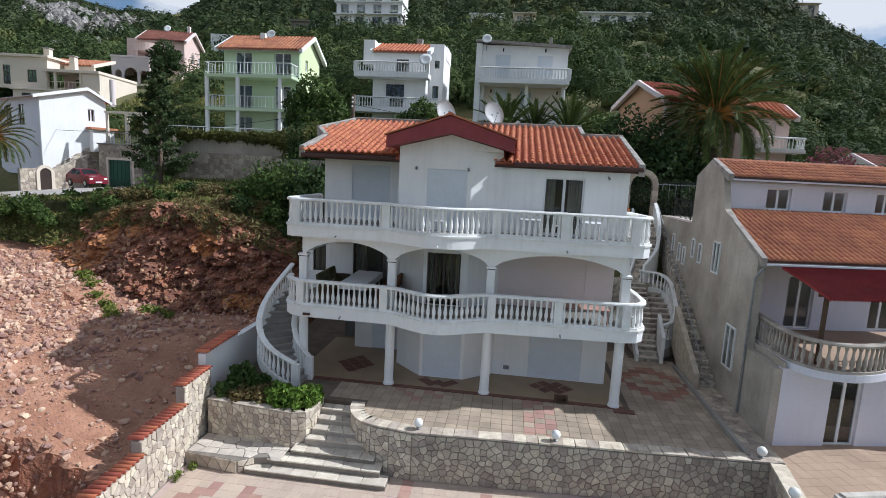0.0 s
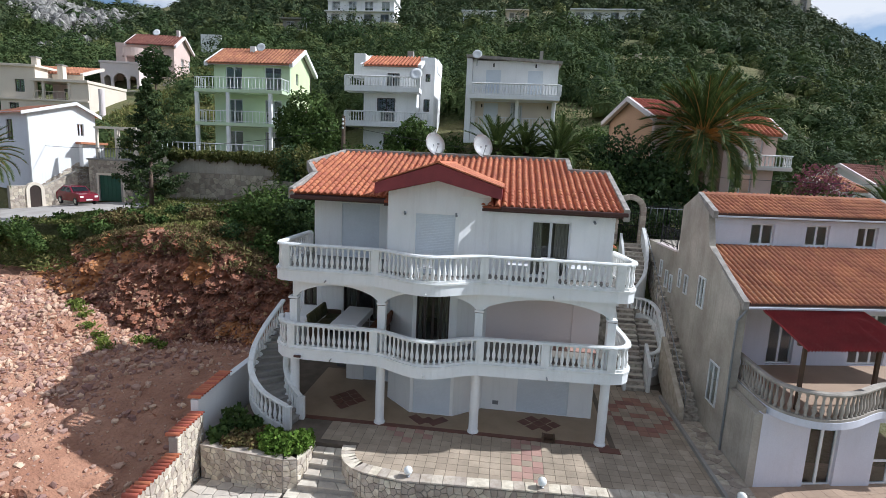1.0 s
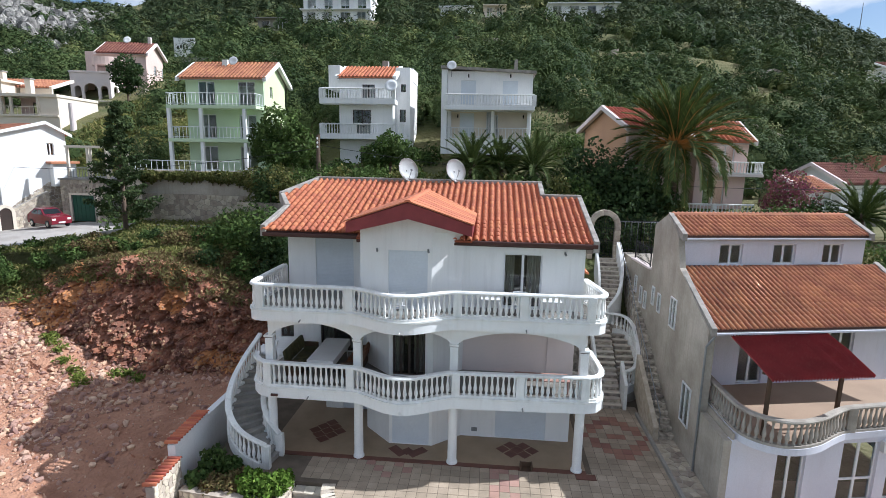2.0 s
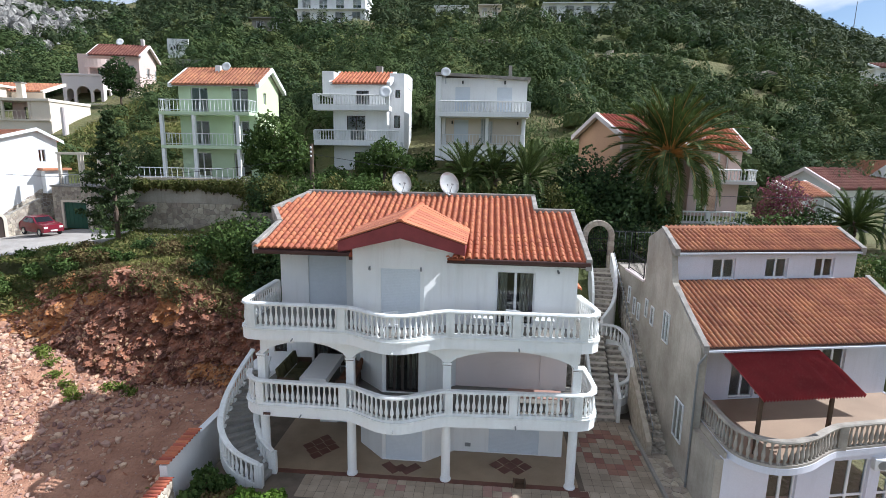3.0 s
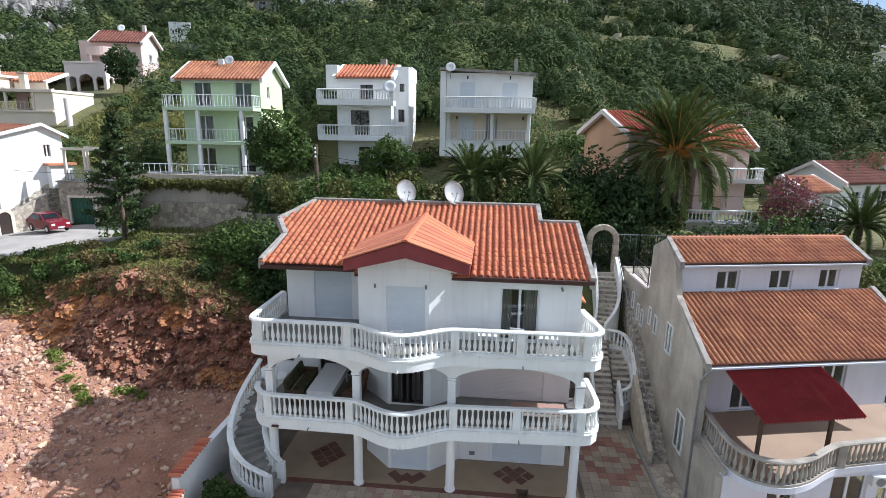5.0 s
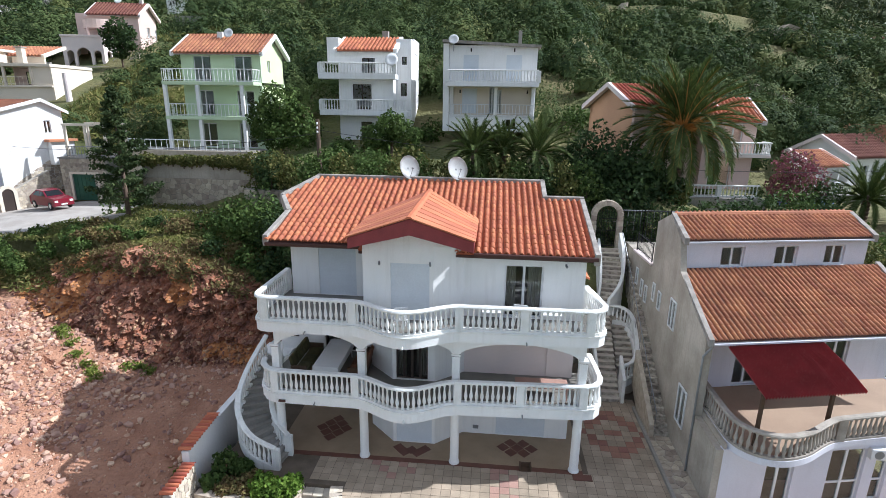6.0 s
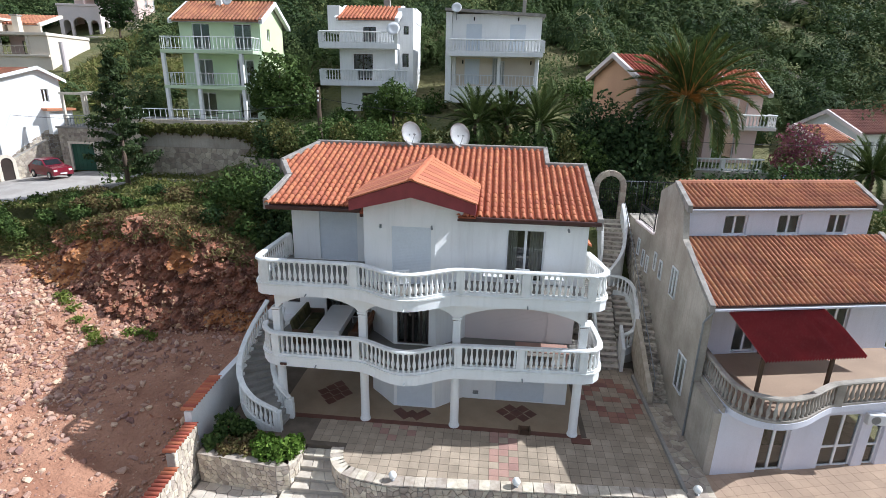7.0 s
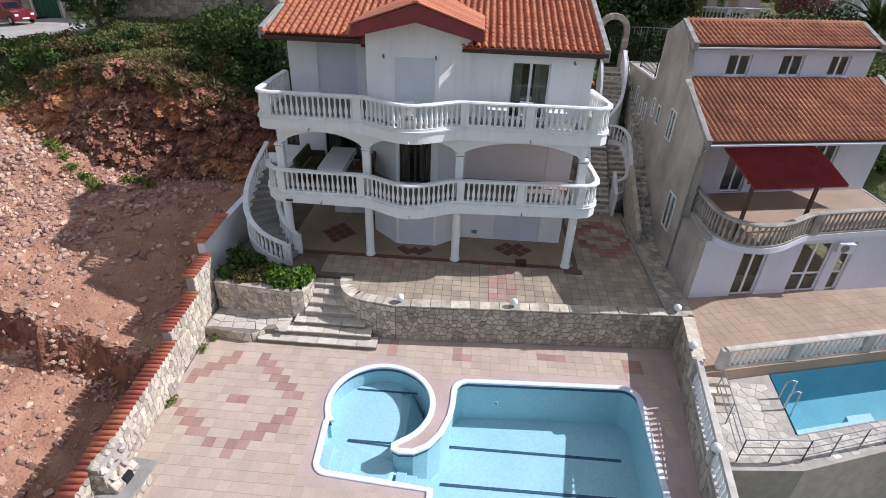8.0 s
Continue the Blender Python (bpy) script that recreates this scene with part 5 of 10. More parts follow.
for edge, z0, z1 in ((UP_EDGE, 5.2, 5.62), (LOW_EDGE, 2.36, 2.78)):
    back = [(4.4, edge[-1][1]), (4.4, 3.3), (-6.75, 3.3), (-6.75, edge[0][1])]
    b = bmesh.new()
    prism(b, edge + back, z0, z1 - 0.06)
    vpart("balcony_slab", b, WHITE)
    b = bmesh.new()
    prism(b, inset(edge, -0.04) + back, z1 - 0.06, z1)
    vpart("balcony_edge", b, WHITE_RAIL)
    b = bmesh.new()
    prism(b, inset(edge, 0.2) + back, z1, z1 + 0.006)
    vpart("balcony_floor", b, BALCONY_TILE, "grey tiled balcony floor")
balustrade("white turned balustrade of the upper balcony", [[(x, y, 5.62) for x, y in inset(UP_EDGE, 0.10)]],
           [(-6.75, -0.30, 5.62), (-3.6, -0.31, 5.62), (0.1, -0.31, 5.62), (2.3, -0.275, 5.62), (4.5, -0.24, 5.62), (-7.12, 2.8, 5.62), (4.7, 2.2, 5.62)], 0.19)
balustrade("white turned balustrade of the middle balcony", [[(x, y, 2.78) for x, y in inset(LOW_EDGE, 0.10)][2:]],
           [(-6.6, -0.26, 2.78), (-3.6, -0.31, 2.78), (0.1, -0.31, 2.78), (2.3, -0.21, 2.78), (4.5, -0.12, 2.78), (5.05, 2.3, 2.78)], 0.19)

COLS = (-6.62, -3.42, 0.0, 4.42)
for x in COLS:
    b = bmesh.new()
    lathe(b, [(0.2, 0.0), (0.2, 0.06), (0.165, 0.10), (0.16, 2.30), (0.19, 2.37)], 20, (x, 0.1, 0.02))
    vpart("column", b, WHITE, smooth=False)
    b = bmesh.new()
    box(b, x - 0.14, x + 0.14, -0.04, 0.24, 2.78, 4.46, 0.015)
    box(b, x - 0.17, x + 0.17, -0.07, 0.27, 4.48, 4.56, 0.01)
    vpart("pillar", b, WHITE)
    b = bmesh.new()
    box(b, x - 0.145, x + 0.145, -0.045, 0.245, 4.455, 4.485)
    vpart("pillar_joint", b, BROWN)
for xa, xb in zip(COLS, COLS[1:]):
    b = bmesh.new()
    n = 20
    a0, a1 = xa + 0.10, xb - 0.10
    low = [(xa, 4.56), (a0, 4.56)] + [(a0 + (a1 - a0) * i / n, 4.56 + 0.5 * math.sin(math.pi * i / n) ** 0.62) for i in range(1, n)] + [(a1, 4.56), (xb, 4.56)]
    F0 = [b.verts.new((x, -0.05, z)) for x, z in low]
    F1 = [b.verts.new((x, -0.05, 5.2)) for x, z in low]
    G0 = [b.verts.new((x, 0.25, z)) for x, z in low]
    G1 = [b.verts.new((x, 0.25, 5.2)) for x, z in low]
    for i in range(len(low) - 1):
        b.faces.new((F0[i], F0[i + 1], F1[i + 1], F1[i]))
        b.faces.new((G0[i + 1], G0[i], G1[i], G1[i + 1]))
        b.faces.new((F0[i + 1], F0[i], G0[i], G0[i + 1]))
    vpart("arch", b, WHITE)
for x0, x1, y0, y1 in ((-6.76, -6.52, 0.25, 3.2), (4.3, 4.54, 0.25, 2.0)):
    b = bmesh.new()
    box(b, x0, x1, y0, y1, 4.6, 5.2)
    vpart("side_beam", b, WHITE)

# roof
SL = 0.30
KV = math.sqrt(1 + SL * SL)
rz = lambda y: 8.05 + SL * (y - 0.8)
OUT = [(4.7, 0.75), (4.7, 4.9), (3.2, 4.9), (3.2, 6.4), (-6.8, 6.4), (-7.75, 4.45), (-7.05, 3.2), (-7.18, 1.2), (-3.6, 1.2), (-3.6, 0.75)]
tile_root = part("roof", (lambda q: (prism(q, OUT, lambda x, y: rz(y) - 0.16, lambda x, y: rz(y) - 0.07), bmesh.ops.transform(q, matrix=VI, verts=q.verts), q)[2])(bmesh.new()), BROWN, villa)
tiled_roof(tile_root, VI @ Vector((0, 0.8, 8.05)), (1, 0, 0), (0, 1, SL), [(x, (y - 0.8) * KV) for x, y in OUT[::-1]][::-1], (TILE, TILE_JOIN, TILE_PAN_RED), 0.25, 0.33)
cop_path = [(-7.18, 1.2), (-7.05, 3.2), (-7.75, 4.45), (-6.8, 6.4), (3.2, 6.4), (3.2, 4.9), (4.7, 4.9), (4.7, 0.75)]
for p, q in zip(cop_path, cop_path[1:]):
    b = bmesh.new()
    d = Vector((q[0] - p[0], q[1] - p[1])).normalized() * 0.10
    sweep(b, [(p[0] - d.x * 0.8, p[1] - d.y * 0.8, rz(p[1])), (q[0] + d.x * 0.8, q[1] + d.y * 0.8, rz(q[1]))], [(-0.10, -0.25), (-0.10, 0.12), (-0.08, 0.15), (0.08, 0.15), (0.10, 0.12), (0.10, -0.25)])
    vpart("parapet_coping", b, COPING)
b = bmesh.new()
prism(b, [(-6.75, 6.4), (3.2, 6.4), (3.2, 4.9), (4.5, 4.9), (4.5, 8.7), (-6.75, 8.7)], 8.5, 8.8)
vpart("rear_roof", b, COPING)
for x0, x1, y in ((-7.2, -3.62, 1.06), (0.5, 4.75, 0.62)):
    b = bmesh.new()
    box(b, x0, x1, y, y + 0.14, 7.93, 8.07, 0.03)
    vpart("gutter", b, BROWN, "dark brown gutter")
    b = bmesh.new()
    box(b, x0 + 0.02, x1 - 0.02, y + 0.15, y + (0.40 if x0 > 0 else 1.3), 7.90, 7.95)
    vpart("soffit", b, BROWN)
# gable roof of the bay
b = bmesh.new()
pts = [(-3.68, 8.72), (-1.6, 9.42), (0.52, 8.72), (0.52, 8.36), (-1.6, 8.88), (-3.68, 8.36)]
A = [b.verts.new((x, -0.34, z)) for x, z in pts]
B = [b.verts.new((x, 2.6, z)) for x, z in pts]
b.faces.new(A[::-1])
b.faces.new(B)
for i in range(6):
    b.faces.new((A[i], A[(i + 1) % 6], B[(i + 1) % 6], B[i]))
vpart("gable_fascia", b, FASCIA, "dark red painted gable fascia")
for sx in (-1, 1):
    xe = -3.68 if sx < 0 else 0.52
    n = 9
    for i in range(n):
        f0, f1 = i / n, (i + 1) / n - 0.012
        b = bmesh.new()
        def at(f, side):
            ye = -0.40 + (3.1 + 0.40) * f
            yr = -0.40 + (5.35 + 0.40) * f
            return (xe + sx * 0.06, ye, 8.70 + 0.03) if side else (-1.6, yr, 9.42 + 0.03)
        q = [at(f0, 1), at(f1, 1), at(f1, 0), at(f0, 0)]
        lo = [b.verts.new((x, y, z)) for x, y, z in q]
        hi = [b.verts.new((x, y, z + 0.045)) for x, y, z in q]
        b.faces.new(lo)
        b.faces.new(hi)
        for k in range(4):
            b.faces.new((lo[k], lo[(k + 1) % 4], hi[(k + 1) % 4], hi[k]))
        vpart("gable_roof_sheet", b, TILE)
b = bmesh.new()
sweep(b, [(-1.6, -0.42, 9.47), (-1.6, 5.3, 9.47)], [(-0.14, -0.02), (-0.06, 0.05), (0.06, 0.05), (0.14, -0.02)])
vpart("ridge_cap", b, TILE_CAP)

# small wall lamps, spouts
for x, y, z in ((-2.75, 0.26, 7.7), (-0.98, 0.26, 7.72), (3.7, 0.89, 7.66)):
    b = bmesh.new()
    box(b, x - 0.03, x + 0.03, y - 0.02, y + 0.04, z, z + 0.08)
    cyl(b, (x, y - 0.01, z + 0.03), (x + 0.02, y - 0.09, z - 0.01), 0.032, 0.042, 10)
    vpart("wall_spotlight", b, METAL, "small grey wall spotlight")
for x, y, z in ((-5.3, -0.44, 5.3), (-1.7, -1.22, 5.3), (2.4, -0.42, 5.3), (-5.1, -0.44, 2.48), (-1.7, -1.16, 2.48), (2.4, -0.36, 2.48)):
    b = bmesh.new()
    cyl(b, (x, y + 0.1, z), (x, y - 0.12, z - 0.03), 0.025, 0.025, 8)
    vpart("drain_spout", b, METAL if x != -1.7 else WHITE_RAIL)
b = bmesh.new()
box(b, -6.45, -6.2, -0.44, -0.39, 2.44, 2.52)
vpart("wall_plaque", b, BROWN)
b = bmesh.new()
box(b, 0.62, 0.85, 1.97, 2.01, 0.25, 0.4)
vpart("vent_grille", b, METAL)

# satellite dishes on the ridge
def dish(x, y, z, turn, r=0.45):
    t = thing("satellite_dish", "white satellite dish on a roof mast", "satellite dish", "roof dishes", at=(x, y, z))
    b = bmesh.new()
    cyl(b, (0, 0, -0.1), (0, 0, 0.75), 0.03, 0.03, 8)
    part("mast", b, METAL, t)
    b = bmesh.new()
    n, rings = 24, []
    for k in range(5):
        q = r * k / 4
        d = 0.18 * (q / r) ** 2
        rings.append([b.verts.new((q * math.cos(2 * math.pi * i / n), d, q * 1.08 * math.sin(2 * math.pi * i / n))) for i in range(n)] if k else [b.verts.new((0, 0, 0))])
    for i in range(n):
        b.faces.new((rings[0][0], rings[1][i], rings[1][(i + 1) % n]))
    for A, B in zip(rings[1:], rings[2:]):
        for i in range(n):
            b.faces.new((A[i], B[i], B[(i + 1) % n], A[(i + 1) % n]))
    bmesh.ops.solidify(b, geom=list(b.faces), thickness=0.015)
    M = Matrix.Translation((0, 0, 0.72)) @ Matrix.Rotation(radians(turn), 4, "Z") @ Matrix.Rotation(radians(-20), 4, "X") @ Matrix.Rotation(radians(180), 4, "Z")
    bmesh.ops.transform(b, matrix=M, verts=b.verts)
    part("reflector", b, DISH, t, smooth=True)
    b = bmesh.new()
    cyl(b, (0, 0, -r * 0.95), (0, 0.42, -0.1), 0.012, 0.012, 6)
    cyl(b, (0, 0.36, -0.08), (0, 0.46, -0.12), 0.035, 0.035, 8)
    bmesh.ops.transform(b, matrix=M, verts=b.verts)
    part("feed_arm", b, METAL, t)
    return t


dish(-2.75, 6.55, 9.5, 40, 0.5)
dish(-0.6, 6.55, 9.5, 36, 0.5)

# ---------- curved stairs beside the house ----------
def winding(name, label, inner, outer, n, mat, deep=0.3, group="stairs", tread=None):
    """A stair between two curves: one solid tread after another."""
    t = thing(name, label, "stairs", group, kind="structure", at=(0, 0, 0))
    I, O = smooth_path(inner, 0.05), smooth_path(outer, 0.05)
    z0, z1 = inner[0][2], inner[-1][2]
    pick = lambda P, f: P[min(len(P) - 1, int(f * (len(P) - 1)))]
    for k in range(n):
        z = z0 + (z1 - z0) * (k + 1) / n
        a, b2, c, d = pick(I, k / n), pick(O, k / n), pick(O, (k + 1) / n), pick(I, (k + 1) / n)
        b = bmesh.new()
        prism(b, [(a.x, a.y), (b2.x, b2.y), (c.x, c.y), (d.x, d.y)], z - deep - 0.18, z - 0.05)
        part("step", b, mat, t)
        b = bmesh.new()
        na, nb_ = a + (a - d) * 0.14, b2 + (b2 - c) * 0.14
        prism(b, [(na.x, na.y), (nb_.x, nb_.y), (c.x, c.y), (d.x, d.y)], z - 0.048, z)
        part("tread", b, tread or mat, t)
    return t


IN_L = [(-6.3, -0.15, 0), (-6.75, -0.02, 0.45), (-7.08, 0.35, 0.95), (-7.2, 0.9, 1.5), (-7.25, 1.5, 2.1), (-7.3, 2.3, 2.78)]
OUT_L = [(-6.45, -1.0, 0), (-7.35, -0.95, 0.45), (-8.0, -0.5, 0.95), (-8.3, 0.3, 1.5), (-8.3, 1.3, 2.1), (-8.1, 2.5, 2.78)]
winding("curved_stairs", "curved white stairs up to the middle balcony", IN_L, OUT_L, 15, CONCRETE, 0.2)
balustrade("outer white balustrade of the curved stairs", [smooth_path(OUT_L, 0.12)], [OUT_L[0]], 0.2, 0.9, curb=0.32, group="stair balustrades")
balustrade("inner white balustrade of the curved stairs", [smooth_path(IN_L, 0.12)[:-2]], [IN_L[0]], 0.2, 0.9, curb=0.32, group="stair balustrades")
b = bmesh.new()
box(b, -8.5, -7.2, 2.4, 3.6, 2.55, 2.78)
solo("stair_landing", b, WHITE, "white landing slab beside the curved stairs", "landing", "structure")

flight2 = thing("stone_stairs", "grey stone flight at the side of the house", "stairs", "stairs", "structure", at=(0, 0, 0))
for k in range(15):
    b = bmesh.new()
    y = 5.1 + 0.24 * k
    box(b, 6.35, 7.2, y, y + 0.28, -0.1, 0.183 * (k + 1) - 0.05, 0.008)
    part("step", b, STEP_STONE, flight2)
    b = bmesh.new()
    box(b, 6.36, 7.19, y - 0.035, y + 0.28, 0.183 * (k + 1) - 0.047, 0.183 * (k + 1), 0.012)
    part("tread", b, STONE_FLAG, flight2)
b = bmesh.new()
prism(b, [(6.2, 8.65), (8.1, 8.65), (8.1, 9.7), (4.5, 9.7), (4.5, 8.65)], -0.1, 2.75)
part("landing", b, STEP_STONE, flight2)
b = bmesh.new()
sweep(b, [(7.28, 5.0, 0.0), (7.28, 6.0, 0.75)], [(-0.07, -0.1), (-0.07, 1.15), (0.07, 1.15), (0.07, -0.1)])
part("parapet", b, WHITE_RAIL, flight2)
b = bmesh.new()
sweep(b, [(6.28, 5.0, 0.0), (6.28, 8.6, 2.6)], [(-0.06, -0.1), (-0.06, 0.35), (0.06, 0.35), (0.06, -0.1)])
part("parapet", b, WHITE_RAIL, flight2)
CURVE = smooth_path([(7.35, 5.9, 0.6), (7.8, 6.05, 0.75), (8.12, 6.5, 1.05), (8.24, 7.2, 1.6), (8.16, 8.0, 2.2), (7.8, 8.6, 2.45), (6.9, 8.8, 2.5)], 0.12)
balustrade("curved white balustrade beside the stone flight", [CURVE], [CURVE[0]], 0.2, 0.85, curb=0.4, group="stair balustrades")
b = bmesh.new()
sweep(b, [(p.x, p.y, 0) for p in CURVE], [(-0.09, -0.3), (-0.09, 0.5), (0.09, 0.5), (0.09, -0.3)])
for v in b.verts:
    if v.co.z > 0.3:
        near = min(CURVE, key=lambda p: (p.x - v.co.x) ** 2 + (p.y - v.co.y) ** 2)
        v.co.z = near.z - 0.3
part("curved_wall", b, STAINED, flight2)
winding("curved_stairs", "curved flagged steps inside the balustrade", [(7.28, 6.1, 0.2), (7.32, 6.9, 0.9), (7.32, 7.7, 1.6), (7.28, 8.55, 2.35)], [(7.9, 6.15, 0.2), (8.12, 6.9, 0.9), (8.14, 7.7, 1.6), (7.85, 8.5, 2.35)], 11, STEP_STONE, 1.0, tread=STONE_FLAG)
IN_R = [(6.5, 8.9, 2.75), (6.75, 9.4, 3.4), (6.85, 9.9, 4.1), (6.85, 10.4, 4.9), (6.8, 11.0, 5.7)]
OUT_R = [(7.1, 8.75, 2.75), (7.65, 9.2, 3.4), (7.9, 9.7, 4.1), (7.98, 10.3, 4.9), (7.9, 11.0, 5.7)]
winding("curved_stairs", "curved stone stairs up to the rear gate", IN_R, OUT_R, 15, STEP_STONE, 1.2, tread=STONE_FLAG)
b = bmesh.new()
sweep(b, smooth_path(OUT_R, 0.15), [(-0.08, -1.2), (-0.08, 0.85), (0.08, 0.85), (0.08, -1.2)])
solo("stair_parapet", b, WHITE_RAIL, "white curved solid stair parapet", "parapet", "structure")
b = bmesh.new()
sweep(b, smooth_path(IN_R, 0.15), [(-0.06, -1.2), (-0.06, 0.5), (0.06, 0.5), (0.06, -1.2)])
solo("stair_parapet", b, WHITE_RAIL, "white low inner stair parapet", "parapet", "structure")

# arched stone gateway at the top
gate = thing("gate_arch", "rough stone arched gateway with an iron gate", "gateway", at=(7.15, 11.2, 5.6))
for sx in (-1, 1):
    for k in range(7):
        b = bmesh.new()
        box(b, sx * 0.68 - 0.14 + rr.uniform(-0.02, 0.02), sx * 0.68 + 0.14 + rr.uniform(-0.02, 0.02), -0.17, 0.17, k * 0.26, k * 0.26 + 0.25, 0.02)
        part("jamb_stone", b, STONE, gate)
for k in range(11):
    a = math.pi * (k + 0.5) / 11
    b = bmesh.new()
    box(b, -0.14, 0.14, -0.17, 0.17, -0.105, 0.105, 0.02)
    bmesh.ops.transform(b, matrix=Matrix.Translation((0.68 * math.cos(a), 0, 1.82 + 0.68 * math.sin(a))) @ Matrix.Rotation(-a, 4, "Y"), verts=b.verts)
    part("arch_stone", b, STONE, gate)
for k in range(9):
    x = -0.5 + k * 0.125
    b = bmesh.new()
    cyl(b, (x, 0, 0), (x, 0, 1.7 + 0.5 * math.sqrt(max(0, 1 - (x / 0.56) ** 2))), 0.012, 0.012, 6)
    part("gate_bar", b, RUBBER, gate)
for z in (0.15, 1.0, 1.65):
    b = bmesh.new()
    box(b, -0.53, 0.53, -0.015, 0.015, z, z + 0.035)
    part("gate_rail", b, RUBBER, gate)

# things on the porch and balconies
def chair(x, y, z, turn, mat, label):
    t = thing("garden_chair", label, "chair", "garden chairs", at=(x, y, z))
    t.rotation_euler = (0, 0, radians(turn))
    b = bmesh.new()
    box(b, -0.24, 0.24, -0.24, 0.24, 0.40, 0.44, 0.015)
    part("seat", b, mat, t)
    b = bmesh.new()
    for i in range(5):
        box(b, -0.22 + i * 0.092, -0.15 + i * 0.092, 0.21, 0.24, 0.46, 0.86)
    box(b, -0.24, 0.24, 0.205, 0.245, 0.84, 0.90, 0.01)
    part("backrest", b, mat, t)
    for sx in (-1, 1):
        for sy in (-1, 1):
            b = bmesh.new()
            cyl(b, (sx * 0.21, sy * 0.21, 0.40), (sx * 0.23, sy * 0.24, 0), 0.022, 0.018, 8)
            part("leg", b, mat, t)
        b = bmesh.new()
        box(b, sx * 0.24 - 0.02, sx * 0.24 + 0.02, -0.22, 0.22, 0.62, 0.65, 0.008)
        part("armrest", b, mat, t)


def table(x, y, z, w, d, h, mat, label, group="garden tables"):
    t = thing("garden_table", label, "table", group, at=(x, y, z))
    b = bmesh.new()
    box(b, -w / 2, w / 2, -d / 2, d / 2, h - 0.04, h, 0.012)
    part("tabletop", b, mat, t)
    for sx in (-1, 1):
        for sy in (-1, 1):
            b = bmesh.new()
            cyl(b, (sx * (w / 2 - 0.08), sy * (d / 2 - 0.08), h - 0.04), (sx * (w / 2 - 0.06), sy * (d / 2 - 0.06), 0), 0.03, 0.025, 8)
            part("leg", b, mat, t)


def bench(x, y, z, turn, mat, label, length=1.9):
    """A cushioned porch bench: base, seat cushions, sloping back and arms."""
    t = thing("porch_bench", label, "bench", "porch benches", at=(x, y, z))
    t.rotation_euler = (0, 0, radians(turn))
    b = bmesh.new()
    box(b, -length / 2, length / 2, -0.3, 0.3, 0.06, 0.3, 0.02)
    part("base", b, WOOD, t)
    for i in range(3):
        b = bmesh.new()
        w = length / 3
        box(b, -length / 2 + i * w + 0.01, -length / 2 + (i + 1) * w - 0.01, -0.32, 0.2, 0.305, 0.46, 0.05)
        part("seat_cushion", b, mat, t, smooth=True)
        b = bmesh.new()
        box(b, -length / 2 + i * w + 0.01, -length / 2 + (i + 1) * w - 0.01, -0.07, 0.07, 0.0, 0.5, 0.05, Matrix.Translation((0, 0.27, 0.42)) @ Matrix.Rotation(radians(-12), 4, "X"))
        part("back_cushion", b, mat, t, smooth=True)
    for sx in (-1, 1):
        b = bmesh.new()
        box(b, sx * (length / 2 + 0.05) - 0.05, sx * (length / 2 + 0.05) + 0.05, -0.3, 0.32, 0.0, 0.6, 0.02)
        part("armrest", b, WOOD, t)


OLIVE = surf("olive_brown_fabric", (0.085, 0.075, 0.03), (0.05, 0.05, 0.02), 6.0, 0.9, 0.3, 40)
RUST = surf("rust_brown_fabric", (0.17, 0.07, 0.035), (0.10, 0.045, 0.025), 6.0, 0.9, 0.3, 40)
table(-4.9, 1.55, 2.78, 0.9, 2.3, 0.74, FRAME_W, "long white table on the middle balcony")
b = bmesh.new()
box(b, -0.49, 0.49, -1.19, 1.19, 0.742, 0.75, 0.003)
box(b, -0.492, -0.486, -1.19, 1.19, 0.5, 0.745)
box(b, 0.486, 0.492, -1.19, 1.19, 0.5, 0.745)
box(b, -0.486, 0.486, -1.194, -1.188, 0.5, 0.745)
o = solo("tablecloth", b, FRAME_W, "pale cloth spread over the long porch table", "tablecloth")
o.location = (-4.9, 1.55, 2.78)
bench(-6.0, 1.6, 2.78, 90, OLIVE, "olive brown cushioned bench beside the white table")
bench(-3.85, 1.6, 2.78, -90, RUST, "rust brown cushioned bench beside the white table", 1.7)
chair(-1.9, -0.55, 5.62, 200, FRAME_W, "white plastic chair on the upper balcony")
table(1.2, 0.25, 5.62, 0.7, 0.7, 0.6, FRAME_W, "low white table on the upper balcony")
table(3.2, 0.25, 5.62, 0.7, 0.7, 0.6, FRAME_W, "low white table on the upper balcony")
chair(2.2, 0.2, 5.62, 170, FRAME_W, "white plastic chair on the upper balcony")
table(3.1, 0.6, 2.78, 1.9, 0.7, 0.5, PAVER_RED, "table with a reddish top behind the balustrade")
b = bmesh.new()
box(b, -0.22, 0.22, -0.15, 0.15, 0, 0.02, 0.005)
box(b, -0.22, -0.17, -0.15, 0.15, 0.02, 0.22, 0.008)
box(b, 0.17, 0.22, -0.15, 0.15, 0.02, 0.22, 0.008)
box(b, -0.17, 0.17, 0.11, 0.15, 0.02, 0.2, 0.008)
o = solo("step_stool", b, WOOD, "small brown wooden step at the porch edge", "stool")
o.location = (2.65, -0.02, 0.03)
b = bmesh.new()
box(b, -0.35, 0.35, -0.16, 0.16, 0, 0.03, 0.008)
o = solo("door_mat", b, DARKTILE, "dark red mat by the corner column", "mat")
o.location = (4.7, -0.25, 0.006)
# red tile awning strip at the side of the house
b = bmesh.new()
prism(b, [(4.45, 3.0), (4.95, 3.0), (4.95, 8.0), (4.45, 8.0)], lambda x, y: 6.75 - 0.5 * (x - 4.45), lambda x, y: 6.83 - 0.5 * (x - 4.45))
solo("side_canopy", b, TILE_CAP, "narrow red tiled canopy on the side wall", "canopy", "structure")

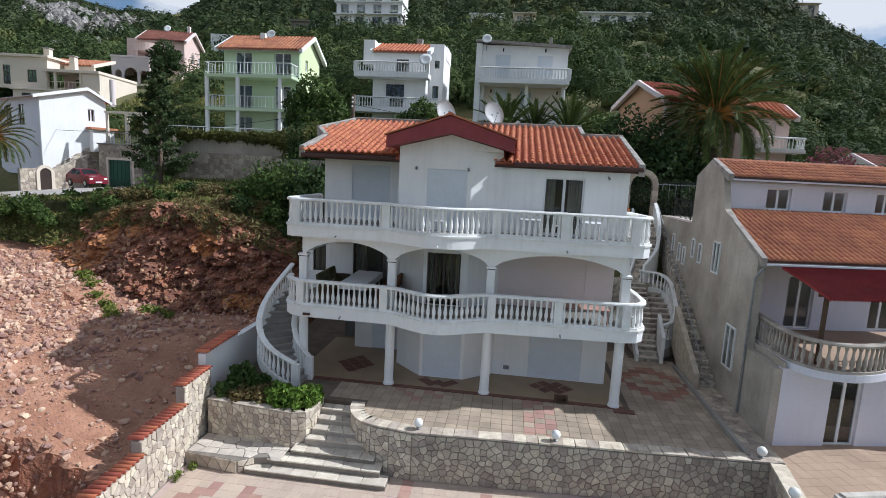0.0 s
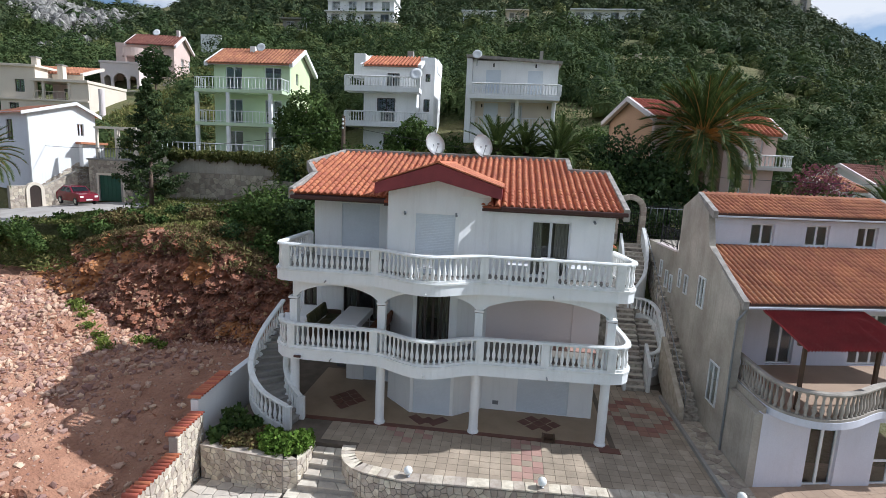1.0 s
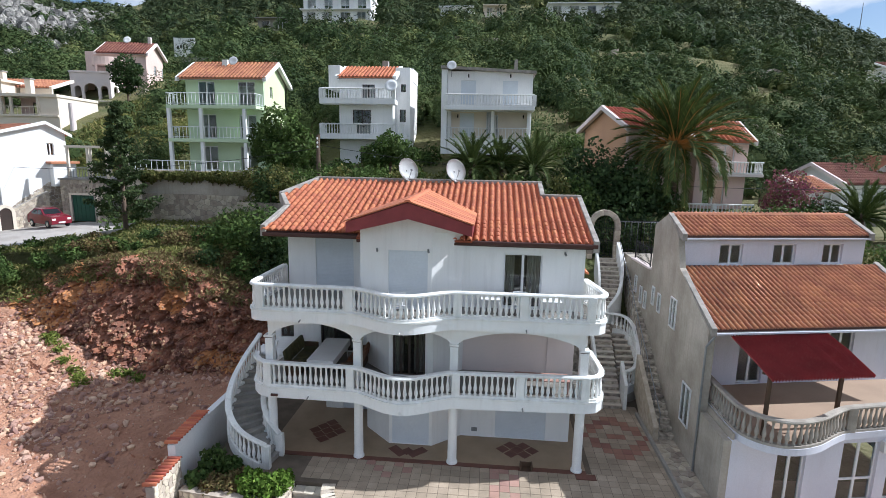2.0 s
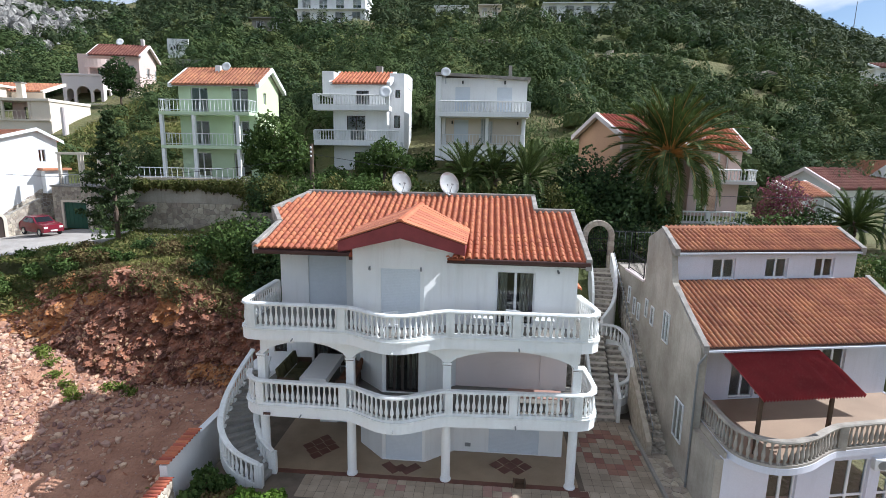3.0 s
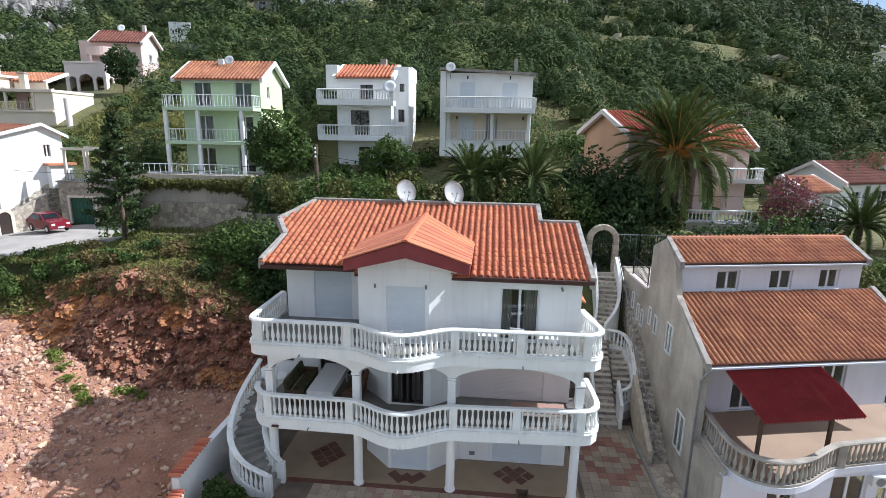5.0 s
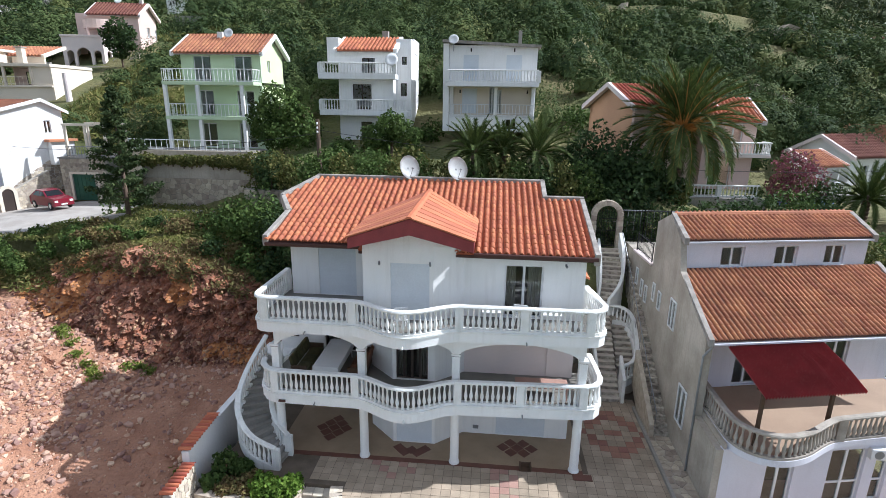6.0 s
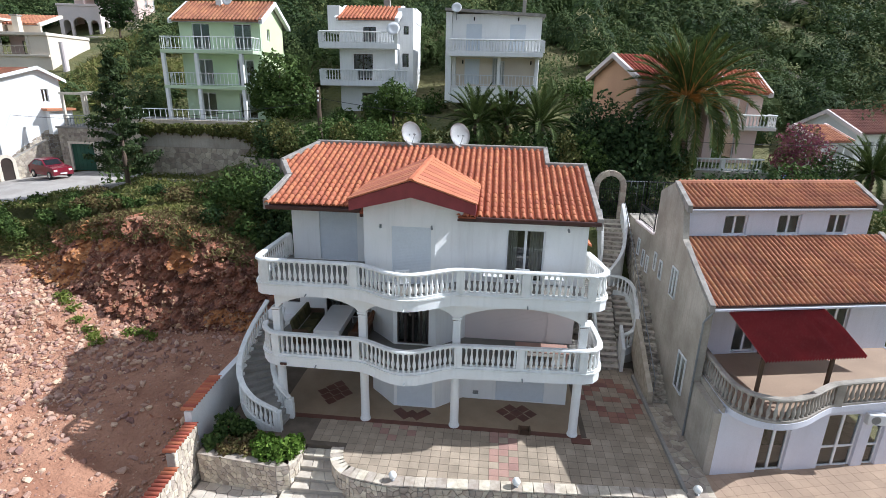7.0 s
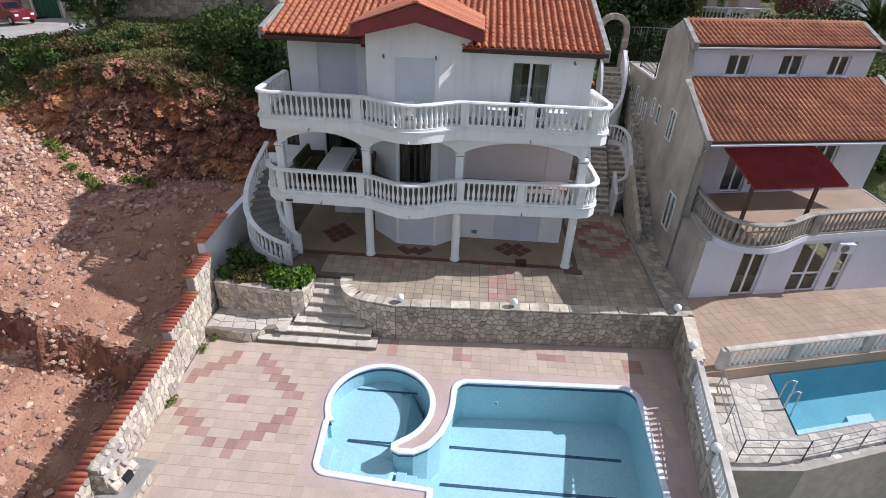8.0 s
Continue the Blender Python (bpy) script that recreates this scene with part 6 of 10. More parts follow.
# barbecue against the boundary wall
bbq = thing("barbecue", "stone-faced garden barbecue with a chimney hood", "barbecue", at=(-7.85, -10.1, TZ))
bbq.scale = (0.84, 0.8, 0.86)
bbq.rotation_euler = (0, 0, -0.08)
b = bmesh.new()
box(b, -0.45, 0.45, -0.6, 0.6, 0, 0.75)
part("base", b, MORTAR_PALE, bbq)
stones(bbq, face_frame((0.45, -0.6), (0.45, 0.6), 0, 1), 1.2, 0.75, 0.22, STONE_PALE, seed=101)
stones(bbq, face_frame((-0.45, -0.6), (0.45, -0.6), 0, 1), 0.9, 0.75, 0.22, STONE_PALE, seed=102)
b = bmesh.new()
box(b, -0.5, 0.75, -0.75, 0.75, 0.75, 0.82, 0.015)
part("worktop", b, CONCRETE, bbq, "grey concrete worktop")
b = bmesh.new()
pr = [(-0.45, 0.82), (0.30, 0.82), (0.30, 0.95), (0.1, 1.25), (-0.05, 1.6), (-0.05, 1.75), (-0.42, 1.75), (-0.45, 1.5)]
A = [b.verts.new((x, -0.55, z)) for x, z in pr]
B = [b.verts.new((x, 0.45, z)) for x, z in pr]
b.faces.new(A)
b.faces.new(B[::-1])
for i in range(8):
    b.faces.new((A[i], A[(i + 1) % 8], B[(i + 1) % 8], B[i]))
part("hood", b, MORTAR_PALE, bbq, "pale stone-clad hood")
# rough stones set round the hood's top and shoulders
for i in range(16):
    k = i % 4
    x, z = ((-0.24, 1.76), (0.0, 1.6), (0.13, 1.25), (-0.3, 1.72))[k]
    me = raw_mesh("cap_stone", (ico_v * (1 + NRG.uniform(-0.25, 0.25, (len(ico_v), 1))) * np.array((0.16, 0.15, 0.09))).tolist(), ico_f, STONE_PALE)
    piece("cap_stone", me, bbq, pose(x, -0.45 + 0.26 * (i // 4) + 0.06 * k, z, 0, (0, 50, 50, -10)[k], 40 * i))
stones(bbq, face_frame((0.31, -0.55), (0.31, 0.45), 0.82, 1), 1.0, 0.13, 0.2, STONE_PALE, seed=104)
stones(bbq, Matrix(((0, -0.55, 0, 0.31), (1, 0, 0, -0.55), (0, 0.83, 0, 0.955), (0, 0, 0, 1))), 1.0, 0.78, 0.24, STONE_PALE, seed=105)
stones(bbq, face_frame((-0.45, -0.56), (0.10, -0.56), 0.82, 1), 0.55, 0.75, 0.2, STONE_PALE, seed=103)
b = bmesh.new()
box(b, 0.2, 0.36, -0.2, 0.12, 0.83, 1.08)
part("fire_opening", b, RUBBER, bbq, "dark fire opening")
# ---------- the neighbouring house ----------
NX, NY, NS = 8.85, 0.66, 0.21


def N(lx, ly):
    return (NX + lx, NY + ly + NS * lx)


nb = thing("neighbour_house", "grey-sided white house with weathered red roofs on two levels", "house", at=(12, 3, 0))
NI = Matrix.Translation((-12, -3, 0))


def npart(name, bm, material, label="", smooth=False):
    bmesh.ops.transform(bm, matrix=NI, verts=bm.verts)
    return part(name, bm, material, nb, label, smooth)


def nwall(p0, p1, z0, z1, holes=(), mat=LILAC_WALL, thick=0.22):
    b = bmesh.new()
    m = wall(b, N(*p0), N(*p1), z0, z1, thick, holes)
    npart("wall", b, mat)
    return NI @ m


NF = 2.55
NT = -0.1
K = math.sqrt(1 + NS * NS)
# lower storey
m = nwall((0.0, -2.0), (8.4, -2.0), -0.5, NF - 0.2, [(1.6 * K, 2.6 * K, NT, 2.0), (3.85 * K, 5.15 * K, NT, 2.05), (5.55 * K, 6.05 * K, NT, 2.05)])
window(nb, m, 1.6 * K, 2.6 * K, NT, 2.0, name="glazed_door")
window(nb, m, 3.85 * K, 5.15 * K, NT, 2.05, name="glazed_door", bar=0.7)
window(nb, m, 5.55 * K, 6.05 * K, NT, 2.05, leaves=1, name="glazed_door", bar=0.7)
# stained side wall with its stepped top
b = bmesh.new()
prof = [(-2.0, -0.5), (6.7, -0.5), (6.7, 8.0), (5.1, 8.66), (3.7, 8.0), (3.2, 6.74), (-0.05, 5.27), (-0.05, NF - 0.22), (-2.0, NF - 0.22)]
A = [b.verts.new((NX, NY + y, z)) for y, z in prof]
B = [b.verts.new((NX - 0.24, NY + y, z)) for y, z in prof]
b.faces.new(A)
b.faces.new(B[::-1])
for i in range(len(prof)):
    b.faces.new((A[i], A[(i + 1) % len(prof)], B[(i + 1) % len(prof)], B[i]))
npart("side_wall", b, STAINED, "stained bare cement side wall")
for y0, z0, w, h in ((3.05, 4.2, 0.7, 1.25), (0.8, 1.15, 0.85, 1.55), (5.0, 4.3, 0.4, 0.85), (5.9, 4.4, 0.35, 0.85)):
    mm = NI @ Matrix(((0, -1, 0, NX - 0.24), (1, 0, 0, NY), (0, 0, 1, 0), (0, 0, 0, 1)))
    window(nb, mm, y0, y0 + w, z0, z0 + h, deep=-0.052, leaves=2 if w > 0.5 else 1)
# far walls close the body
nwall((8.4, -2.0), (8.4, 6.7), -0.5, NF)
nwall((8.3, 1.75), (8.3, 6.7), NF, 5.9)
nwall((8.4, 6.7), (0.0, 6.7), -0.5, 7.95)
# upper storey, set back under the roof
m = nwall((0.0, 1.5), (8.3, 1.5), NF, 5.8, [(1.75 * K, 2.75 * K, NF + 0.05, 4.55), (4.95 * K, 6.4 * K, NF + 0.05, 4.55)])
window(nb, m, 1.75 * K, 2.75 * K, NF + 0.05, 4.55, leaves=2, name="glazed_door")
window(nb, m, 4.95 * K, 6.4 * K, NF + 0.05, 4.55, leaves=3, name="glazed_door")
# attic strip
ATTIC = [(1.52 * K, 2.5 * K), (3.82 * K, 4.8 * K), (6.0 * K, 6.88 * K)]
m = nwall((0.0, 3.6), (7.85, 3.6), 6.5, 7.95, [(u0, u1, 6.78, 7.62) for u0, u1 in ATTIC])
for u0, u1 in ATTIC:
    window(nb, m, u0, u1, 6.78, 7.62)
    b = bmesh.new()
    box(b, u0 - 0.05, u1 + 0.05, -0.1, 0.06, 6.73, 6.778, 0.008)
    bmesh.ops.transform(b, matrix=m, verts=b.verts)
    part("window_sill", b, FRAME_W, nb)
nwall((7.85, 3.6), (7.85, 6.7), 5.2, 7.95)
# gutters and roofs
for l0, l1, ly, z, mat in ((-0.1, 7.95, 3.36, 7.88, LILAC_WALL), (-0.05, 8.5, -0.12, 5.17, LILAC_WALL)):
    b = bmesh.new()
    sweep(b, [(*N(l0, ly), z), (*N(l1, ly), z)], [(-0.05, -0.03), (-0.05, 0.03), (0.05, 0.03), (0.05, -0.03)])
    npart("gutter", b, mat, "pale gutter")
ux = Vector((1, NS, 0)).normalized()
for name, ly0, z0, ly1, z1, w in (("roof", -0.08, 5.28, 3.58, 6.76, 8.45), ("roof", 3.4, 7.98, 5.2, 8.62, 7.9)):
    up = Vector((0, ly1 - ly0, z1 - z0))
    v = (up - ux * up.dot(ux)).normalized()
    o = Vector((*N(0, ly0), z0))
    def uv(lx, ly):
        p = Vector((*N(lx, ly), z0 + (z1 - z0) * (ly - ly0) / (ly1 - ly0))) - o
        return (p.dot(ux), p.dot(v))
    poly = [uv(-0.05, ly0), uv(w, ly0), uv(w, ly1), uv(-0.05, ly1)]
    b = bmesh.new()
    q = [(*N(l, y), z0 + (z1 - z0) * (y - ly0) / (ly1 - ly0)) for l, y in ((0, ly0), (w, ly0), (w, ly1), (0, ly1))]
    lo = [b.verts.new((x, y, z - 0.16)) for x, y, z in q]
    hi = [b.verts.new((x, y, z - 0.07)) for x, y, z in q]
    b.faces.new(lo)
    b.faces.new(hi)
    for i in range(4):
        b.faces.new((lo[i], lo[(i + 1) % 4], hi[(i + 1) % 4], hi[i]))
    rt = npart(name, b, COPING)
    # the dark pan colour carries the valley shade between the barrels
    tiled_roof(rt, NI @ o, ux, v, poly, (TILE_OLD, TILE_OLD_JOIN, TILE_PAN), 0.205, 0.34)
    for lx in (-0.12, w):
        b = bmesh.new()
        sweep(b, [(*N(lx, ly0 - 0.1), z0 + 0.02), (*N(lx, ly1), z1 + 0.02)], [(-0.09, -0.2), (-0.09, 0.09), (0.09, 0.09), (0.09, -0.2)])
        npart("verge", b, COPING)
b = bmesh.new()
sweep(b, [(*N(-0.1, 5.2), 8.64), (*N(7.95, 5.2), 8.64)], [(-0.12, -0.02), (-0.06, 0.09), (0.06, 0.09), (0.12, -0.02)])
npart("ridge_tiles", b, TILE_OLD_JOIN)
b = bmesh.new()
q = [(*N(0, 5.2), 8.58), (*N(7.9, 5.2), 8.58), (*N(7.9, 6.9), 7.85), (*N(0, 6.9), 7.85)]
b.faces.new([b.verts.new(p) for p in q])
bmesh.ops.solidify(b, geom=list(b.faces), thickness=0.1)
npart("rear_roof", b, TILE_OLD_JOIN)
bm_ = bmesh.new()
lathe(bm_, [(0.055, 0), (0.055, 0.05), (0.035, 0.08), (0.062, 0.17), (0.066, 0.24), (0.045, 0.36), (0.032, 0.46), (0.034, 0.58), (0.05, 0.64), (0.05, 0.70)], 8)
OLD_BALUSTER = mesh_of("baluster", bm_, OLD_RAIL, True)
# balcony with its curved front
NB_EDGE = [(8.95, 1.6), (8.94, 0.2), (8.96, -0.95), (9.17, -1.55), (9.6, -1.9), (10.15, -2.03), (10.7, -1.93), (11.3, -1.65), (11.9, -1.22), (12.35, -0.92), (12.7, -0.78), (14.0, -0.42), (15.4, -0.05), (17.2, 0.45)]
sm = [(p.x, p.y) for p in smooth_path([(x, y, 0) for x, y in NB_EDGE], 0.2)]
b = bmesh.new()
prism(b, sm + [(17.2, 4.2), (9.0, 2.2)], NF - 0.22, NF)
npart("balcony_slab", b, LILAC_WALL)
b = bmesh.new()
box(b, 8.853, 8.938, -1.3, 1.6, NF - 0.217, NF - 0.004)
npart("balcony_edge", b, STAINED)
b = bmesh.new()
prism(b, inset(sm, 0.22) + [(17.1, 4.1), (9.1, 2.15)], NF, NF + 0.012)
npart("balcony_floor", b, PAVER_TAN, "tan tiled balcony floor")
balustrade("weathered cast balustrade of the neighbour's balcony", [[(x, y, NF) for x, y in inset(sm, 0.10)]], [(12.68, -0.67, NF)], 0.2, 0.88, group="neighbour balustrades", material=OLD_RAIL, mesh=OLD_BALUSTER)
# corrugated awning on two posts
aw = thing("awning", "dark red corrugated sheet awning on two posts", "awning", at=(11, 1, NF))
AI = Matrix.Translation((-11, -1, -NF))
b = bmesh.new()
n = 66
p_back = [Vector((9.33 + 3.55 * i / n, 0.62 + 0.85 * i / n, 5.1)) for i in range(n + 1)]
p_mid = [Vector((9.38 + 3.5 * i / n, -0.65 + 0.8 * i / n, 4.9)) for i in range(n + 1)]
p_front = [Vector((9.42 + 3.35 * i / n, -2.0 + 0.75 * i / n, 4.66)) for i in range(n + 1)]
rows = []
for row, wav in ((p_back, 0), (p_mid, 1), (p_front, 0)):
    r_ = []
    for i, p in enumerate(row):
        h = 0.05 * math.cos(i * math.pi)
        if wav:
            h += 0.10 * math.exp(-((i - 46) / 3.0) ** 2) + 0.10 * math.exp(-((i - 57) / 3.0) ** 2) - 0.05 * math.exp(-((i - 51) / 3.0) ** 2)
        r_.append(b.verts.new(p + Vector((0, 0, h))))
    rows.append(r_)
for A, B in zip(rows, rows[1:]):
    for i in range(n):
        b.faces.new((A[i], A[i + 1], B[i + 1], B[i]))
bmesh.ops.solidify(b, geom=list(b.faces), thickness=0.012)
bmesh.ops.transform(b, matrix=AI, verts=b.verts)
part("sheet", b, CORRUGATED, aw)
for x, y in ((9.75, -1.3), (12.35, -0.46)):
    b = bmesh.new()
    box(b, x - 0.05, x + 0.05, y - 0.05, y + 0.05, NF + 0.01, 4.66)
    bmesh.ops.transform(b, matrix=AI, verts=b.verts)
    part("post", b, WOOD, aw)
b = bmesh.new()
sweep(b, [(9.5, -1.36, 4.66), (12.8, -0.6, 4.66)], [(-0.04, -0.06), (-0.04, 0.06), (0.04, 0.06), (0.04, -0.06)])
bmesh.ops.transform(b, matrix=AI, verts=b.verts)
part("front_beam", b, WOOD, aw)
b = bmesh.new()
box(b, 14.0, 14.6, -0.44, -0.12, 1.72, 2.12, 0.03)
ac = solo("air_conditioner", b, FRAME_W, "white outdoor air conditioner unit on the lower wall", "air conditioner")
b = bmesh.new()
cyl(b, (14.25, -0.45, 1.92), (14.25, -0.43, 1.92), 0.15, 0.15, 16)
part("fan_grille", b, METAL, ac)
b = bmesh.new()
cyl(b, (NX - 0.05, NY - 0.14, 5.1), (NX - 0.29, NY - 0.1, 4.7), 0.04, 0.04, 8)
cyl(b, (NX - 0.29, NY - 0.1, 4.7), (NX - 0.29, NY - 0.1, -0.1), 0.04, 0.04, 8)
npart("downpipe", b, METAL)

# lower walls of the rear yard beside the steps
YARD = [(8.62, 7.3), (8.45, 9.9), (8.4, 11.7), (17.5, 12.2), (17.5, 9.1)]
yard = thing("rear_yard", "stained retaining wall below the neighbour's rear yard", "retaining wall", kind="structure", at=(0, 0, 0))
b = bmesh.new()
prism(b, YARD[::-1], -0.5, 5.9)
part("yard_body", b, STAINED, yard)
b = bmesh.new()
sweep(b, [(8.64, 7.35, 5.9), (8.47, 9.9, 5.9)], [(-0.14, 0.0), (-0.14, 0.08), (0.14, 0.08), (0.14, 0.0)])
part("coping", b, PINKWHITE, yard)
u = Vector((-0.17, 2.6, 0)).normalized()
m = Matrix(((u.x, -u.y, 0, 8.62), (u.y, u.x, 0, 7.3), (0, 0, 1, 0), (0, 0, 0, 1)))
for u0, z0 in ((0.35, 3.9), (0.95, 4.0), (1.75, 4.35)):
    window(yard, m, u0, u0 + 0.32, z0, z0 + 0.85, deep=-0.052, leaves=1)
fence = thing("iron_fence", "dark iron fence panels round the rear yard", "fence", at=(8.6, 9, 5.98))
for path_, h in (([(8.62, 7.6), (8.5, 9.8)], 0.95), ([(7.95, 11.45), (9.2, 11.6), (10.6, 11.75)], 1.75)):
    for (xa, ya), (xb, yb) in zip(path_, path_[1:]):
        n = max(2, round(math.dist((xa, ya), (xb, yb)) / 0.16))
        for i in range(n + 1):
            b = bmesh.new()
            x, y = xa + (xb - xa) * i / n - 8.6, ya + (yb - ya) * i / n - 9
            r = 0.03 if i in (0, n) else 0.011
            cyl(b, (x, y, -0.1), (x, y, h), r, r, 6)
            part("post" if r > 0.02 else "bar", b, RUBBER, fence)
        for z in (0.12, h - 0.1):
            b = bmesh.new()
            cyl(b, (xa - 8.6, ya - 9, z), (xb - 8.6, yb - 9, z), 0.018, 0.018, 6)
            part("rail", b, RUBBER, fence)

# stepped path between the houses
path = thing("side_stairs", "worn grey stone steps between the two houses", "stairs", "stairs", "structure", at=(0, 0, 0))
b = bmesh.new()
prism(b, [(7.75, -2.6), (8.62, -2.6), (8.62, 2.6), (7.75, 2.6)], -0.3, 0.03)
part("path_slab", b, MORTAR_PALE, path)
stones(path, Matrix(((1, 0, 0, 7.76), (0, 1, 0, -2.58), (0, 0, 1, 0.03), (0, 0, 0, 1))), 0.85, 5.2, 0.3, STONE, name="flagstone", proud=0.02, seed=131)
for k in range(30):
    b = bmesh.new()
    y = 2.6 + k * 0.30
    box(b, 8.28 if y > 5.6 else 7.95, 8.60, y, y + 0.33, -0.3 + 0.15 * k, 0.05 + 0.187 * (k + 1), 0.01)
    part("step", b, STEP_STONE, path)
b = bmesh.new()
box(b, 7.62, 7.74, -2.5, 4.6, -0.3, 0.14, 0.01)
part("kerb", b, CONCRETE, path)
b = bmesh.new()
sweep(b, [(7.85, 2.5, 0.1), (7.88, 5.6, 1.9)], [(-0.1, -1.2), (-0.1, 0.5), (0.1, 0.5), (0.1, -1.2)])
part("parapet", b, STONE, path)
rail = thing("handrail", "thin grey steel handrail up the side steps", "handrail", at=(8.0, 3, 0.2))
pts = [(8.02, 2.7, 0.2), (8.05, 6.0, 2.3), (8.1, 9.0, 4.1), (8.1, 11.4, 5.6)]
b = bmesh.new()
for p, q in zip(pts, pts[1:]):
    cyl(b, Vector(p) + Vector((-8, -3, 0.7)), Vector(q) + Vector((-8, -3, 0.7)), 0.022, 0.022, 8)
part("rail", b, METAL, rail)
for p in smooth_path(pts, 1.1):
    b = bmesh.new()
    cyl(b, p + Vector((-8, -3, -0.25)), p + Vector((-8, -3, 0.7)), 0.015, 0.015, 6)
    part("baluster", b, METAL, rail)

# neighbour's terrace and pool
nt_ = thing("neighbour_terrace", "tan paved terrace with a sunken blue pool", "terrace", kind="structure", at=(0, 0, 0))
b = bmesh.new()
NT_PLAN = [(8.36, -2.7), (8.0, -5.4), (18, -2.75), (18, 1.2), (8.7, 0.3), (8.36, -1.0)]
prism(b, NT_PLAN, -1.2, -0.104)
part("terrace_slab", b, PAVER_TAN, nt_)
cells = []
for j in range(22):
    for i in range(28):
        c = Matrix.Rotation(0.26, 2) @ Vector(((i + 0.5) * 0.36, (j + 0.5) * 0.36))
        x, y = 7.6 + c.x, -5.3 + c.y
        if inside(x, y, NT_PLAN) and edge_gap(x, y, NT_PLAN) > 0.24:
            cells.append((x, y, 0))
paving(nt_, cells, 0.36, -0.1, (PAVER_TAN,), 0.26)
deck_plan = [(8.0, -5.42), (10.4, -4.78), (10.05, -7.2), (12.4, -6.5), (18, -4.9), (18, -5.9), (12.4, -7.5), (9.7, -8.4), (7.45, -8.6)]
b = bmesh.new()
prism(b, deck_plan[::-1], -4.8, -0.52)
part("deck_slab", b, MORTAR_PALE, nt_)
stones(nt_, Matrix(((1, 0, 0, 7.5), (0, 1, 0, -8.85), (0, 0, 1, -0.52), (0, 0, 0, 1))), 7.2, 3.6, 0.29, STONE_FLAG, gap=0.008, name="flagstone", proud=0.012, seed=120, keep=lambda x, y: inside(7.5 + x, -8.85 + y, deck_plan) and edge_gap(7.5 + x, -8.85 + y, deck_plan) > 0.22)
npool = thing("swimming_pool", "neighbour's rectangular blue pool with a submerged bench", "swimming pool", at=(13, -6, -0.5))
P4 = [(10.42, -4.8), (18, -2.8), (18, -4.95), (12.4, -6.55), (10.1, -7.23)]
b = bmesh.new()
hi = [b.verts.new((x - 13, y + 6, 0.0)) for x, y in P4]
lo = [b.verts.new((x - 13, y + 6, -1.5)) for x, y in P4]
for i in range(5):
    b.faces.new((hi[i], hi[(i + 1) % 5], lo[(i + 1) % 5], lo[i]))
b.faces.new(lo)
part("basin", b, POOL_N, npool)
b = bmesh.new()
prism(b, [(-2.85, -1.17), (-0.75, -0.57), (-0.6, -0.1), (-1.2, -0.25), (-2.75, -0.7)], -1.49, -0.45)
part("bench", b, POOL, npool, "pale blue submerged bench")
b = bmesh.new()
prism(b, [(-0.72, -0.55), (0.2, -0.3), (0.3, 0.4), (-0.55, 0.2)], -1.49, -0.55)
part("bench", b, POOL, npool)
for x, y in ((10.25, -5.8), (10.15, -6.25)):
    b = bmesh.new()
    pts = [(x - 13, y + 6, 0), (x - 13, y + 6, 0.62), (x - 13 + 0.12, y + 6.02, 0.72), (x - 13 + 0.3, y + 6.04, 0.66), (x - 13 + 0.34, y + 6.05, -0.5)]
    for p, q in zip(pts, pts[1:]):
        cyl(b, p, q, 0.022, 0.022, 8)
    part("ladder_rail", b, CHROME, npool)
balustrade("white cast balustrade along the neighbour's terrace edge", [[(8.6, -5.1, -0.1), (17.8, -2.68, -0.1)]], [(8.6, -5.1, -0.1), (11.1, -4.44, -0.1), (13.8, -3.73, -0.1)], 0.2, 0.8, group="neighbour balustrades", material=RAIL_STAINED)
for k in range(4):
    b = bmesh.new()
    box(b, 8.05 - 0.03 * k, 8.7 - 0.03 * k, -5.75 - 0.28 * k, -5.45 - 0.28 * k, -1.0, -0.18 - 0.1 * k, 0.01)
    part("step", b, STONE_PALE, nt_)


def thin_rail(label, pts, h=0.85, gap=1.1, bars=2):
    t = thing("metal_railing", label, "railing", "thin steel railings", at=pts[0])
    o = Vector(pts[0])
    L = [Vector(p) - o for p in pts]
    for k in range(bars + 1):
        b = bmesh.new()
        for p, q in zip(L, L[1:]):
            zz = Vector((0, 0, h * (1 - k / (bars + 1))))
            cyl(b, p + zz, q + zz, 0.018, 0.018, 6)
        part("rail", b, METAL, t)
    for p, q in zip(L, L[1:]):
        n = max(1, round((q - p).length / gap))
        for i in range(n + 1):
            b = bmesh.new()
            c = p.lerp(q, i / n)
            cyl(b, c, c + Vector((0, 0, h)), 0.018, 0.018, 6)
            part("post", b, METAL, t)


thin_rail("thin grey steel railing round the neighbour's pool deck", [(8.4, -5.7, -0.5), (7.95, -8.3, -0.5), (9.7, -8.15, -0.5), (12.4, -7.3, -0.5), (17.8, -5.7, -0.5)])
# ---------- houses on the slope ----------
def block(name, label, origin, turn, category="house"):
    """A house whose parts are given in its own frame: x along the front, y back, z up."""
    t = thing(name, label, category, at=origin)
    t.rotation_euler = (0, 0, radians(turn))
    return t


def hwall(t, p0, p1, z0, z1, mat, holes=(), thick=0.25, panes=True, frame_mat=None, leaves=2, sh=()):
    b = bmesh.new()
    m = wall(b, p0, p1, z0, z1, thick, holes)
    part("wall", b, mat, t)
    for i, h in enumerate(holes):
        if i in sh:
            shutter(t, m, *h, deep=0.06)
        else:
            window(t, m, *h, leaves=leaves, material=frame_mat, name="window")
    return m


